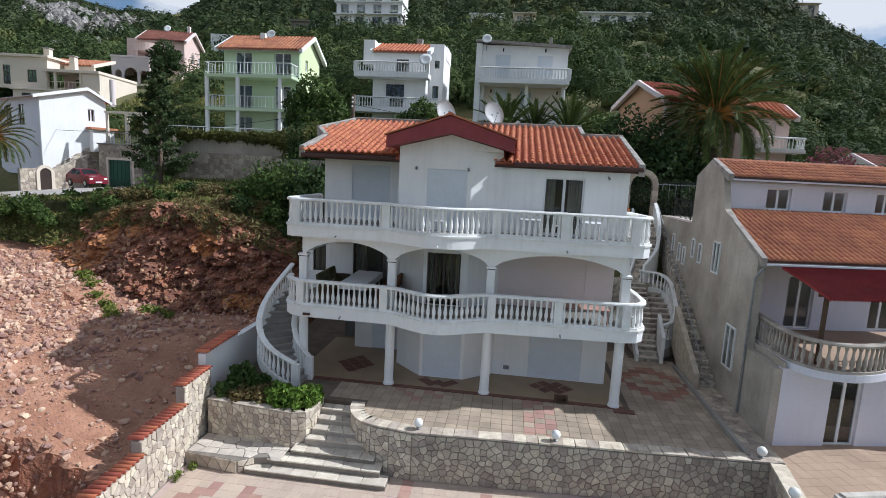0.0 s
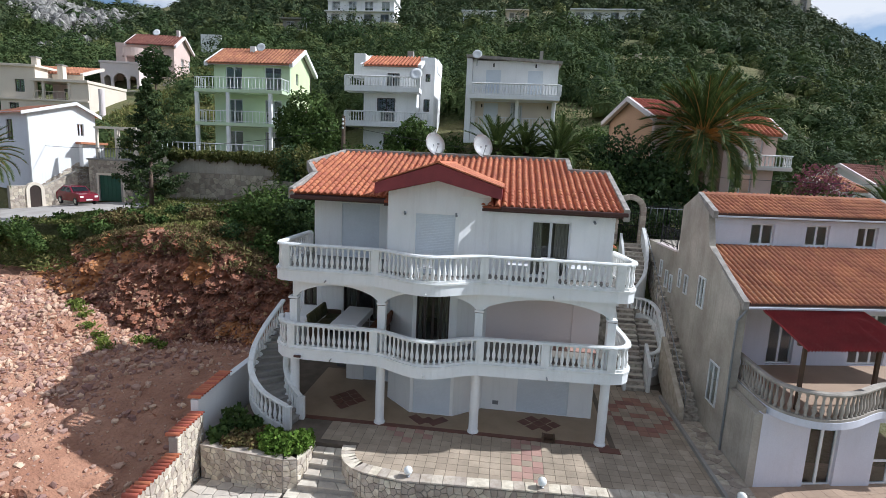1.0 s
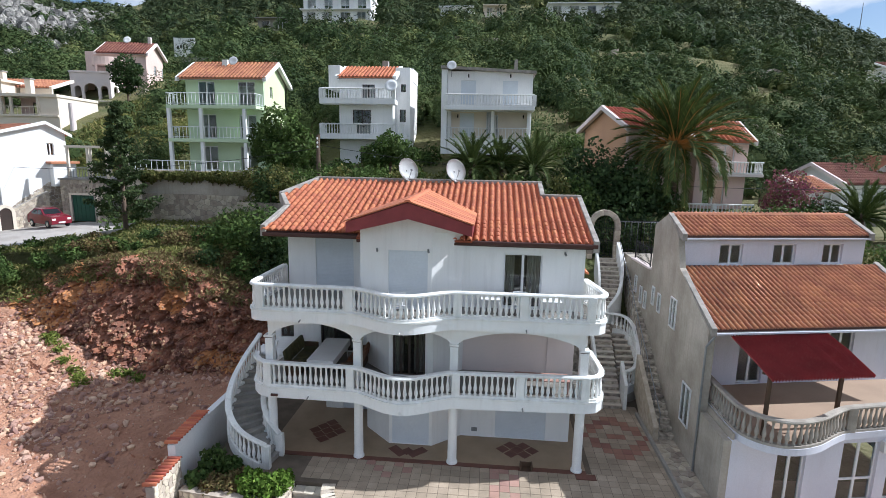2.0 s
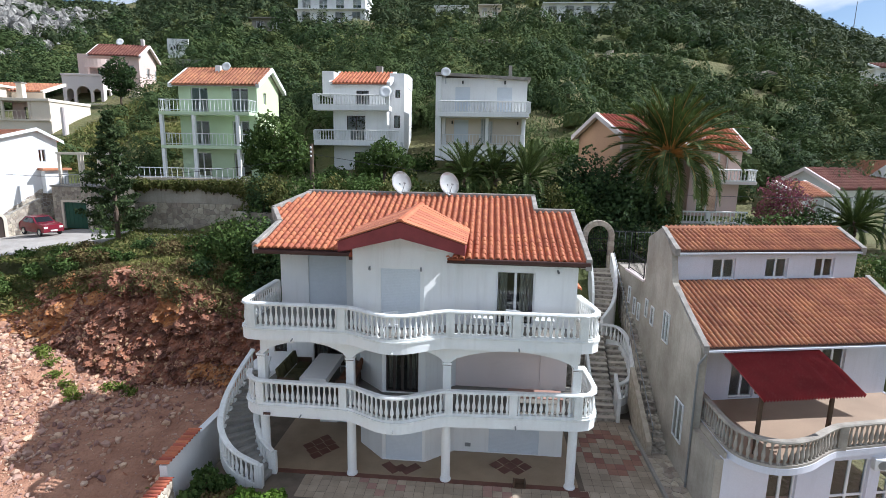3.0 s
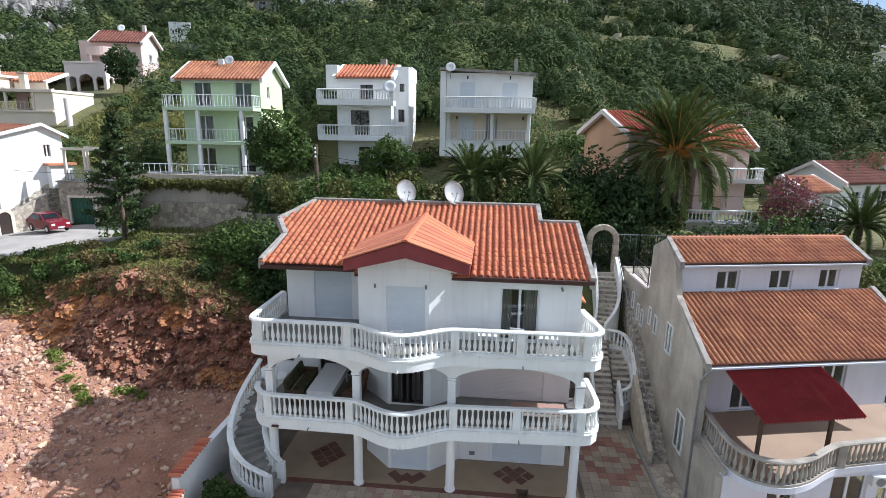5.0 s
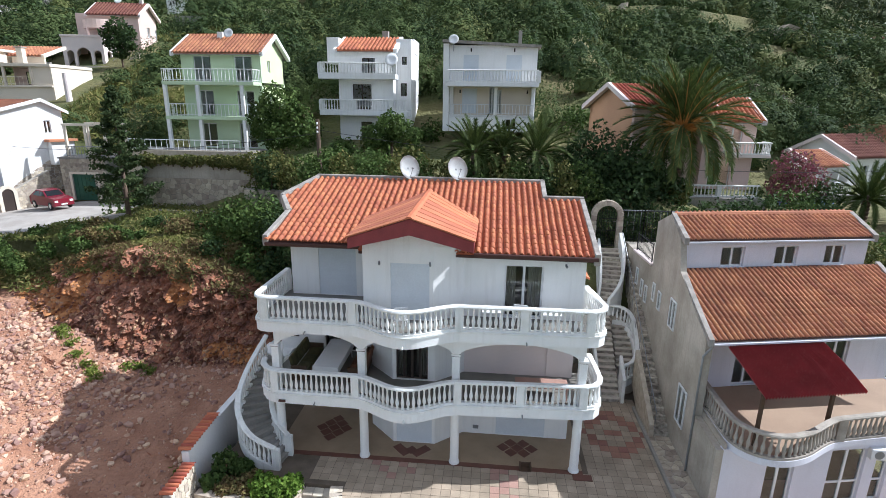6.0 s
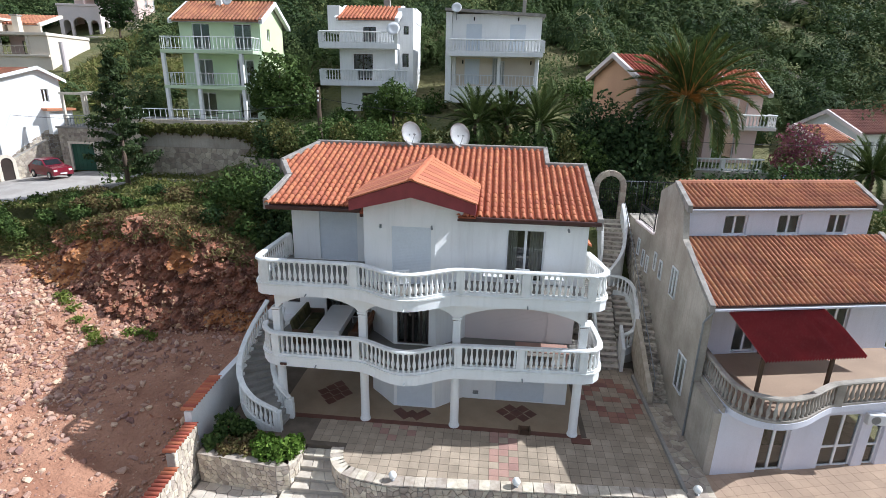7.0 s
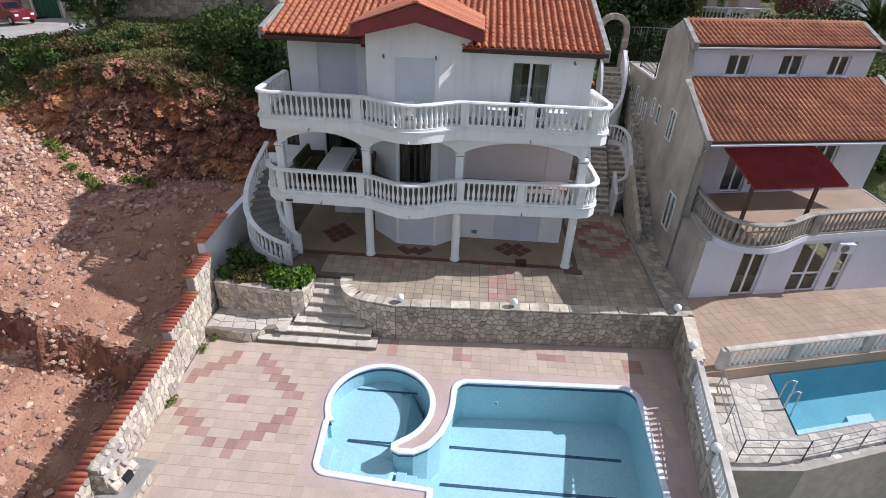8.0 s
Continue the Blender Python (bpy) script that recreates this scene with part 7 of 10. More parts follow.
def hbox(t, name, mat, x0, x1, y0, y1, z0, z1, bev=0.02, label=""):
    b = bmesh.new()
    box(b, x0, x1, y0, y1, z0, z1, bev)
    return part(name, b, mat, t, label)


def house_roof(t, x0, x1, y0, y1, z0, z1, mats=(None, None), wide=0.3, course=0.45, singles=0, verge=None, flip=False):
    """One tiled slope from the eave (y0, z0) to the ridge (y1, z1), with verges."""
    v = Vector((0, y1 - y0, z1 - z0))
    L = v.length
    b = bmesh.new()
    for q in ((z0, z1),):
        lo = [b.verts.new(p) for p in ((x0, y0, z0 - 0.12), (x1, y0, z0 - 0.12), (x1, y1, z1 - 0.12), (x0, y1, z1 - 0.12))]
        hi = [b.verts.new(p) for p in ((x0, y0, z0 - 0.06), (x1, y0, z0 - 0.06), (x1, y1, z1 - 0.06), (x0, y1, z1 - 0.06))]
        b.faces.new(lo)
        b.faces.new(hi)
        for i in range(4):
            b.faces.new((lo[i], lo[(i + 1) % 4], hi[(i + 1) % 4], hi[i]))
    rt = part("roof", b, COPING, t)
    u = Vector((1, 0, 0)) if y1 > y0 else Vector((-1, 0, 0))
    o = (x0, y0, z0) if y1 > y0 else (x1, y0, z0)
    tiled_roof(rt, o, u, v, [(0, 0), (x1 - x0, 0), (x1 - x0, L), (0, L)], mats, wide, course, singles)
    if verge:
        for x in (x0, x1):
            b = bmesh.new()
            sweep(b, [(x, y0, z0), (x, y1, z1)], [(-0.15, -0.2), (-0.15, 0.12), (0.15, 0.12), (0.15, -0.2)])
            part("verge", b, verge, t)
    return rt


def gable(t, x, y0, y1, z0, ym, zm, mat, thick=0.25):
    b = bmesh.new()
    A = [b.verts.new((x, y, z)) for y, z in ((y0, z0), (y1, z0), (ym, zm))]
    B = [b.verts.new((x - thick, y, z)) for y, z in ((y0, z0), (y1, z0), (ym, zm))]
    b.faces.new(A)
    b.faces.new(B[::-1])
    for i in range(3):
        b.faces.new((A[i], A[(i + 1) % 3], B[(i + 1) % 3], B[i]))
    part("gable_wall", b, mat, t)


def dish_on(t, x, y, z, r=0.35):
    b = bmesh.new()
    cyl(b, (x, y, z), (x, y, z + 0.6), 0.03, 0.03, 6)
    part("dish_mast", b, METAL, t)
    b = bmesh.new()
    lathe(b, [(0.02, 0.0), (r * 0.5, 0.03), (r, 0.12), (r, 0.14), (r * 0.5, 0.06), (0.02, 0.03)], 18)
    bmesh.ops.transform(b, matrix=Matrix.Translation((x, y - 0.1, z + 0.75)) @ Matrix.Rotation(radians(65), 4, "X"), verts=b.verts)
    part("dish", b, DISH, t, smooth=True)


# green house: three storeys with balconies on columns
g = block("green_house", "pale green three-storey house with columned balconies and a red roof", (-23.4, 24.2, 9.3), 0)
W, D = 6.4, 4.6
fl = (0.0, 2.5, 5.05)
for k, z in enumerate(fl):
    top = (2.25, 4.8, 7.2)[k]
    hwall(g, (0, 0), (W, 0), z, top, GREEN_WALL, [(1.0, 2.4, z + 0.05, z + 1.95), (4.3, 5.7, z + 0.05, z + 1.95)], frame_mat=FRAME_W)
    hwall(g, (W, 0.26), (W, D), z, top, YELLOW_WALL, [(1.0, 1.5, z + 0.8, z + 1.7)] if k else [], leaves=1)
    hwall(g, (0, D), (0, 0.26), z, top, GREEN_WALL)
    if k:
        hbox(g, "balcony_slab", GREEN_WALL, -0.85, W, -1.5, -0.003, z - 0.25, z)
        # inner floor in the dark room colour, so the windows look unlit
        hbox(g, "floor_slab", ROOM_SHADE, 0.26, W - 0.26, 0.0, D, z - 0.25, z, 0)
hwall(g, (W, D), (0, D), 0, 7.2, GREEN_WALL)
for x in (-0.7, 1.9, 5.4):
    for z0, z1 in ((0, 2.25), (2.5, 4.8)):
        hbox(g, "column", WHITE, x - 0.13, x + 0.13, -1.48, -1.22, z0, z1)
house_roof(g, -0.4, W + 0.3, -0.5, D / 2, 7.15, 8.7, (TILE_OLD, TILE_OLD_JOIN), 0.3, 0.4, 0, WHITE)
house_roof(g, -0.4, W + 0.3, D + 0.4, D / 2, 7.1, 8.7, (TILE_OLD, TILE_OLD_JOIN), 0.3, 0.4, 0, WHITE)
gable(g, W, 0.0, D, 7.2, D / 2, 8.55, YELLOW_WALL)
hbox(g, "chimney", WHITE, 2.3, 2.75, 1.6, 2.0, 7.6, 8.9)
dish_on(g, 3.3, 1.7, 8.0, 0.38)


def slim_rail(t, path, h=0.9, gap=0.5, mat=None, pane=True):
    """A slender rail with posts and a translucent infill."""
    mat = mat or FRAME_W
    P = [Vector(p) for p in path]
    b = bmesh.new()
    for p, q in zip(P, P[1:]):
        cyl(b, p + Vector((0, 0, h)), q + Vector((0, 0, h)), 0.03, 0.03, 6)
        cyl(b, p + Vector((0, 0, 0.12)), q + Vector((0, 0, 0.12)), 0.02, 0.02, 6)
    rt = part("railing", b, mat, t)
    for p, q in zip(P, P[1:]):
        n = max(1, round((q - p).length / gap))
        for i in range(n + 1):
            c = p.lerp(q, i / n)
            b = bmesh.new()
            cyl(b, c, c + Vector((0, 0, h)), 0.022, 0.022, 6)
            part("post", b, mat, rt)
    return rt


slim_rail(g, [(-0.8, -0.05, 5.05), (-0.8, -1.42, 5.05), (W - 0.1, -1.42, 5.05), (W - 0.1, -0.05, 5.05)], gap=0.3)
slim_rail(g, [(-0.8, -0.05, 2.5), (-0.8, -1.42, 2.5), (W - 0.1, -1.42, 2.5), (W - 0.1, -0.05, 2.5)], gap=0.3)
slim_rail(g, [(-3.2, -2.9, 0.0), (5.6, -2.9, 0.0)], gap=0.45, h=0.8)
hbox(g, "terrace_slab", CONCRETE, -3.4, 6.5, -3.0, -0.003, -0.6, 0.0)
hbox(g, "terrace_wall", STONE, -3.4, 6.5, -3.25, -3.0, -2.2, 0.05)

# first white house
w1 = block("white_house", "narrow white three-storey house with balconies and a red roof", (-11.3, 25.5, 9.6), 0)
W, D = 4.35, 5.5
hwall(w1, (0, 0), (W, 0), 0, 2.7, WHITE, [(1.7, 2.6, 0.1, 1.9)], leaves=1, frame_mat=FRAME_D)
hwall(w1, (0, 0), (W, 0), 2.8, 5.4, WHITE, [(1.1, 2.6, 2.85, 4.75)], frame_mat=FRAME_D)
hwall(w1, (0, 0), (W, 0), 5.5, 7.25, WHITE, [(1.9, 2.9, 5.52, 6.7)], frame_mat=FRAME_D)
for p0, p1 in (((W, 0.26), (W, D)), ((0, D), (0, 0.26)), ((W, D), (0, D))):
    hwall(w1, p0, p1, 0, 7.3, WHITE, [(0.6, 1.2, 6.0, 6.6)] if p0[0] == W and p0[1] < 1 else [], leaves=1, frame_mat=FRAME_D)
hwall(w1, (W, 1.3), (W + 1.2, 1.3), 0, 8.2, WHITE, [(0.35, 0.85, 3.9, 4.9), (0.45, 0.85, 6.3, 6.9)], leaves=1, frame_mat=FRAME_D)
hwall(w1, (W + 1.2, 1.56), (W + 1.2, D), 0, 8.2, WHITE)
for z in (2.75, 5.45):
    hbox(w1, "balcony_slab", WHITE, -1.25, W + (0.4 if z > 4 else 1.3), -1.2, -0.003, z - 0.35, z + 0.02)
    hbox(w1, "floor_slab", ROOM_SHADE, 0.26, W - 0.26, 0.0, D, z - 0.1, z + 0.02, 0)
balustrade("", [[(-1.15, -0.05, 2.77), (-1.15, -1.08, 2.77), (W + 1.2, -1.08, 2.77)]], [(-1.15, -1.08, 2.77), (1.5, -1.08, 2.77), (W, -1.08, 2.77)], 0.22, 0.85, parent=w1, far=True)
balustrade("", [[(-1.15, -0.05, 5.47), (-1.15, -1.08, 5.47), (W + 0.3, -1.08, 5.47)]], [(-1.15, -1.08, 5.47), (W + 0.3, -1.08, 5.47)], 0.22, 0.85, parent=w1, far=True)
house_roof(w1, -0.1, W + 0.2, -0.3, 2.7, 7.2, 8.4, (TILE, TILE_JOIN), 0.3, 0.4, 0, WHITE)
hbox(w1, "roof_block", WHITE, -0.9, 0.05, 0.2, 2.0, 6.3, 8.2)
hbox(w1, "roof_block", WHITE, -0.1, W + 1.25, 2.75, D, 7.25, 8.35)
dish_on(w1, W + 0.1, -1.0, 5.7, 0.5)
hbox(w1, "chimney", CONCRETE, 2.9, 3.4, 3.0, 3.5, 8.3, 9.0)

# second white house
w2 = block("flat_roofed_house", "white flat-roofed house with shutters and a long balcony", (-2.4, 23.5, 11.0), 0)
W, D = 6.3, 6.5
hwall(w2, (0, 0), (W, 0), 0, 1.1, WHITE, [(4.2, 5.0, 0.15, 0.95)])
hwall(w2, (0, 0.9), (W, 0.9), 1.2, 3.4, CREAM_WALL, [(0.9, 2.0, 1.3, 3.1), (2.95, 3.35, 1.3, 3.2), (3.45, 3.85, 1.3, 3.0)], sh=(0,))
hwall(w2, (0, 0), (W, 0), 3.5, 6.05, WHITE, [(1.0, 2.1, 3.55, 5.4), (4.1, 5.2, 3.55, 5.4)], sh=(0, 1))
hwall(w2, (W, 0.26), (W, D), 0, 6.0, WHITE)
hwall(w2, (0, D), (0, 0.26), 0, 6.2, WHITE)
hwall(w2, (W, D), (0, D), 0, 6.0, WHITE)
hbox(w2, "floor_slab", WHITE, 0.0, W, 0.0, 1.2, 1.05, 1.2)
hbox(w2, "balcony_slab", WHITE, -0.1, W + 0.15, -1.0, 0.9, 3.2, 3.5)
hbox(w2, "column", WHITE, 3.3, 3.55, -0.2, 0.05, 1.2, 3.2)
hbox(w2, "column", WHITE, 6.0, 6.25, 0.02, 0.25, 1.2, 3.2)
balustrade("", [[(-0.05, -0.9, 3.5), (W + 0.1, -0.9, 3.5)]], [(-0.05, -0.9, 3.5), (W + 0.1, -0.9, 3.5)], 0.22, 0.85, parent=w2, far=True)
slim_rail(w2, [(0.1, -0.08, 1.2), (W - 0.1, -0.08, 1.2)], 0.75, 0.25)
b = bmesh.new()
prism(b, [(-0.5, -0.4), (W + 0.2, -0.4), (W + 0.2, D + 0.2), (-0.5, D + 0.2)], lambda x, y: 6.2 - 0.05 * x, lambda x, y: 6.38 - 0.05 * x)
part("roof_slab", b, COPING, w2)
hbox(w2, "side_pier", WHITE, -0.45, -0.02, -0.2, 0.3, 0, 6.15)
hbox(w2, "chimney", CONCRETE, 5.0, 5.25, 3.0, 3.3, 6.0, 7.4)
dish_on(w2, 0.3, -0.3, 5.6, 0.36)
for x in (0.75, 5.75):
    hbox(w2, "wall_lamp", RUBBER, x - 0.05, x + 0.05, 0.8, 0.9, 2.75, 3.0)
for x in (1.55, 4.65):
    hbox(w2, "wall_lamp", RUBBER, x - 0.05, x + 0.05, -0.1, 0.0, 5.6, 5.85)

# peach house beside the tall palm
ph = block("peach_house", "peach rendered house with red roof and white balcony", (10.1, 19.6, 7.6), 22)
hwall(ph, (0, 0), (6.2, 0), 0, 5.35, PINK_WALL, [(3.6, 4.8, 3.0, 4.6)])
hwall(ph, (0, 5.4), (0, 0.26), 0, 5.35, ORANGE_WALL)
hwall(ph, (6.2, 5.4), (0, 5.4), 0, 5.35, ORANGE_WALL)
gable(ph, 0.25, 0.0, 5.4, 5.35, 2.7, 6.75, ORANGE_WALL)
house_roof(ph, -0.35, 6.2, -0.45, 2.7, 5.3, 6.85, (TILE_DEEP, TILE_DEEP), 0.3, 0.42, 0, PINKWHITE)
house_roof(ph, -0.35, 6.2, 5.8, 2.7, 5.3, 6.85, (TILE_OLD, TILE_OLD_JOIN), 0.3, 0.42, 0, PINKWHITE)
ph2 = block("peach_wing", "peach house wing with a white framed balcony window", (15.0, 20.6, 7.6), 0)
hwall(ph2, (0, 0), (3.3, 0), 0, 4.55, PINK_WALL, [(1.25, 2.45, 2.75, 4.35), (0.6, 2.0, 0.2, 2.0)])
hwall(ph2, (3.3, 0.26), (3.3, 5.0), 0, 4.55, PINK_WALL)
hwall(ph2, (0, 5.0), (0, 0.26), 0, 4.55, PINK_WALL)
house_roof(ph2, -0.3, 3.5, -0.5, 2.5, 4.5, 5.95, (TILE, TILE_JOIN), 0.3, 0.42, 0, PINKWHITE)
hbox(ph2, "balcony_slab", PINKWHITE, 1.2, 3.9, -1.2, -0.003, 2.25, 2.45)
balustrade("", [[(1.3, -0.1, 2.45), (1.3, -1.1, 2.45), (3.8, -1.1, 2.45), (3.8, -0.1, 2.45)]], [], 0.22, 0.8, parent=ph2, far=True)
balustrade("white terrace balustrade below the peach house", [[(10.6, 19.0, 7.25), (18.6, 19.6, 7.25)]], [(13, 19.18, 7.25), (16, 19.4, 7.25)], 0.24, 0.8, far=True)
b = bmesh.new()
box(b, 10.4, 18.8, 19.7, 20.5, 5.6, 7.25)
box(b, 10.4, 18.8, 18.85, 19.7, 5.4, 7.245)
solo("terrace_base", b, CONCRETE, "grey concrete terrace base below the peach house", "terrace", "structure")

# white house with a red roof by the road
lw = block("roadside_house", "bright white rendered house with a red tile roof", (-36.45, 20.1, 5.65), 63)
W, D = 4.8, 11.0
hwall(lw, (0, 0), (W, 0), 0, 6.9, WHITE, [(3.4, 3.9, 5.0, 6.1)])
hwall(lw, (0, D), (0, 0.26), 0, 6.9, LILAC_WALL, [(5.6, 7.2, 4.4, 6.2), (2.2, 3.8, 4.4, 6.2)], frame_mat=FRAME_D)
hwall(lw, (W, 0.26), (W, D), 0, 6.9, WHITE)
b = bmesh.new()
A = [b.verts.new((x, 0.0, z)) for x, z in ((0, 6.9), (W, 6.9), (W * 0.7, 7.75))]
B = [b.verts.new((x, 0.25, z)) for x, z in ((0, 6.9), (W, 6.9), (W * 0.7, 7.75))]
b.faces.new(A)
b.faces.new(B[::-1])
for i in range(3):
    b.faces.new((A[i], A[(i + 1) % 3], B[(i + 1) % 3], B[i]))
part("gable_wall", b, WHITE, lw)
for x0, z0 in ((-0.5, 6.7), (W + 0.4, 6.75)):
    b = bmesh.new()
    q = [(x0, -0.3, z0), (W * 0.7, -0.3, 7.85), (W * 0.7, D + 0.3, 7.85), (x0, D + 0.3, z0)]
    b.faces.new([b.verts.new(p) for p in q])
    bmesh.ops.solidify(b, geom=list(b.faces), thickness=0.14)
    part("roof", b, TILE_OLD_JOIN, lw)
    b = bmesh.new()
    d = Vector((W * 0.7 - x0, 0, 7.85 - z0))
    for yy in (-0.42,):
        c = [(x0, yy, z0 - 0.14), (x0, yy, z0 + 0.12), (W * 0.7, yy, 7.98), (W * 0.7, yy, 7.7)]
        lo = [b.verts.new(p) for p in c]
        hi = [b.verts.new((p[0], p[1] + 0.14, p[2])) for p in c]
        b.faces.new(lo)
        b.faces.new(hi)
        for i in range(4):
            b.faces.new((lo[i], lo[(i + 1) % 4], hi[(i + 1) % 4], hi[i]))
    part("verge", b, WHITE, lw)
hbox(lw, "porch", WHITE, W - 1.4, W + 0.3, -0.9, -0.003, 2.3, 4.3)
hbox(lw, "porch_roof", TILE_OLD_JOIN, W - 1.6, W + 0.5, -1.2, 0.0, 4.3, 4.5)
stones(lw, Matrix(((1, 0, 0, 0), (0, 0, -1, -0.01), (0, 1, 0, 0), (0, 0, 0, 1))), W, 3.9, 0.3, STONE_PALE, seed=140, top=lambda x: 0.35 + 0.72 * x, keep=lambda x, y: y < 0.3 + 0.72 * x)

lw.scale = (0.99, 0.84, 0.92)

# car, garage, pergola
garage = thing("garage", "small stone garage with a dark green steel door", "garage", at=(-31.25, 22.0, 5.1))
b = bmesh.new()
wall(b, (-1.9, 0), (1.9, 0), 0, 3.3, 0.3, [(0.85, 2.75, 0, 2.1)])
part("wall", b, MORTAR_PALE, garage)
stones(garage, Matrix(((1, 0, 0, -1.9), (0, 0, -1, 0), (0, 1, 0, 0), (0, 0, 0, 1))), 3.8, 3.3, 0.28, STONE, seed=150, keep=lambda x, y: not (0.7 < x < 2.9 and y < 2.2))
b = bmesh.new()
prof = [(-1.05, 0.16)]
for i in range(6):
    x = -1.05 + i * 0.35
    prof += [(x + 0.01, 0.10), (x + 0.32, 0.10), (x + 0.335, 0.12), (x + 0.345, 0.12)]
prof += [(1.05, 0.10), (1.05, 0.16)]
prism(b, prof, 0.0, 2.1)
part("garage_door", b, GREEN_DOOR, garage)
b = bmesh.new()
box(b, -2.0, 2.0, -0.1, 4.0, 3.3, 3.42, 0.02)
part("roof_slab", b, CONCRETE, garage)
b = bmesh.new()
box(b, -1.9, -1.6, 0.3, 4, 0, 3.3)
part("side_wall", b, CONCRETE, garage)
b = bmesh.new()
box(b, 1.6, 1.9, 0.3, 4, 0, 3.3)
part("side_wall", b, CONCRETE, garage)
for x0, x1, z0, z1 in ((-1.23, -1.06, 0.0, 2.1), (1.06, 1.23, 0.0, 2.1), (-1.23, 1.23, 2.1, 2.28)):
    b = bmesh.new()
    box(b, x0, x1, -0.05, 0.04, z0, z1, 0.01)
    part("door_surround", b, CREAM_WALL, garage)
perg = thing("pergola", "white framed pergola on the garage roof", "pergola", at=(-30.9, 22.1, 8.52))
for x in (-1.6, 0.1, 1.7):
    for y in (0.2, 2.6):
        b = bmesh.new()
        box(b, x - 0.09, x + 0.09, y - 0.09, y + 0.09, 0, 2.4, 0.01)
        part("post", b, CREAM_WALL, perg)
for y in (0.2, 2.6):
    b = bmesh.new()
    box(b, -1.8, 1.9, y - 0.08, y + 0.08, 2.4, 2.58, 0.01)
    part("beam", b, CREAM_WALL, perg)
slim_rail(perg, [(-1.6, 0.0, 0), (1.7, 0.0, 0)], 0.85, 0.25, METAL)

car = thing("parked_car", "small red hatchback parked on the pale road", "car", at=(-31.6, 18.9, 5.12))
car.rotation_euler = (0, 0, radians(-20))
car.scale = (0.82, 0.86, 0.96)
b = bmesh.new()
prof = [(-1.85, 0.28), (-1.88, 0.55), (-1.80, 0.82), (-1.35, 0.90), (-0.75, 0.95), (-0.15, 1.36), (0.9, 1.40), (1.45, 1.10), (1.82, 0.86), (1.86, 0.45), (1.80, 0.28)]
lay = []
for y, sh in ((-0.80, 0.0), (-0.76, 0.03), (0.76, 0.03), (0.80, 0.0)):
    lay.append([b.verts.new((-x * (1 - sh * 0.3), y * (1 - 0.16 * max(0, z - 0.9) / 0.5), z + sh)) for x, z in prof])
n = len(prof)
for A, B in zip(lay, lay[1:]):
    for i in range(n):
        b.faces.new((A[i], A[(i + 1) % n], B[(i + 1) % n], B[i]))
b.faces.new(lay[0])
b.faces.new(lay[-1][::-1])
part("body", b, CAR_RED, car, smooth=False)
for s in (-1, 1):
    for quad in (((0.62, 1.0), (0.18, 1.30), (-0.25, 1.32), (-0.25, 0.98)), ((-0.33, 0.98), (-0.33, 1.32), (-0.82, 1.33), (-1.25, 1.02))):
        b = bmesh.new()
        P = [b.verts.new((x, s * (0.806 * (1 - 0.16 * max(0, z - 0.9) / 0.5)), z)) for x, z in quad]
        Q = [b.verts.new((x, s * (0.79 * (1 - 0.16 * max(0, z - 0.9) / 0.5)), z)) for x, z in quad]
        b.faces.new(P)
        b.faces.new(Q[::-1])
        for i in range(4):
            b.faces.new((P[i], P[(i + 1) % 4], Q[(i + 1) % 4], Q[i]))
        part("side_window", b, DARKGLASS, car)
for quad in (((0.70, 0.99), (0.20, 1.345)), ((-1.40, 1.12), (-0.95, 1.385))):
    b = bmesh.new()
    (xa, za), (xb, zb) = quad
    o = 0.02
    sg = 1 if xa > 0 else -1
    P = [b.verts.new(p) for p in ((xa + sg * o, -0.66, za + o), (xa + sg * o, 0.66, za + o), (xb + sg * o, 0.58, zb + o), (xb + sg * o, -0.58, zb + o))]
    b.faces.new(P)
    bmesh.ops.solidify(b, geom=list(b.faces), thickness=0.02)
    part("windscreen", b, DARKGLASS, car)
for x in (-1.2, 1.18):
    for s in (-1, 1):
        b = bmesh.new()
        cyl(b, (x, s * 0.70, 0.30), (x, s * 0.83, 0.30), 0.30, 0.30, 20)
        wh = part("wheel", b, RUBBER, car)
        b = bmesh.new()
        cyl(b, (x, s * 0.82, 0.30), (x, s * 0.84, 0.30), 0.19, 0.17, 14)
        part("rim", b, CHROME, wh)
for s in (-1, 1):
    b = bmesh.new()
    box(b, 1.78, 1.86, s * 0.6 - 0.14, s * 0.6 + 0.14, 0.58, 0.74, 0.02)
    part("headlight", b, GLOBE, car)
b = bmesh.new()
box(b, 1.84, 1.9, -0.26, 0.26, 0.38, 0.48, 0.005)
part("number_plate", b, FRAME_W, car)

# low stone wall with an arched door below the roadside house
gw = thing("stone_wall", "pale rubble stone wall with an arched dark door", "stone wall", at=(-36.3, 17.9, 4.2))
gw.rotation_euler = (0, 0, radians(63))
def wall_top(x):
    return 2.1 + (0.5 * (x - 2.3) if x > 2.3 else 0.0)
b = bmesh.new()
lo = [(0, 0), (4.6, 0), (4.6, wall_top(4.6)), (2.3, wall_top(2.3)), (0, wall_top(0))]
A, B = [b.verts.new((x, 0, z)) for x, z in lo], [b.verts.new((x, 0.4, z)) for x, z in lo]
b.faces.new(A)
b.faces.new(B[::-1])
for i in range(5):
    b.faces.new((A[i], B[i], B[(i + 1) % 5], A[(i + 1) % 5]))
bmesh.ops.recalc_face_normals(b, faces=b.faces)
part("core", b, MORTAR_PALE, gw)
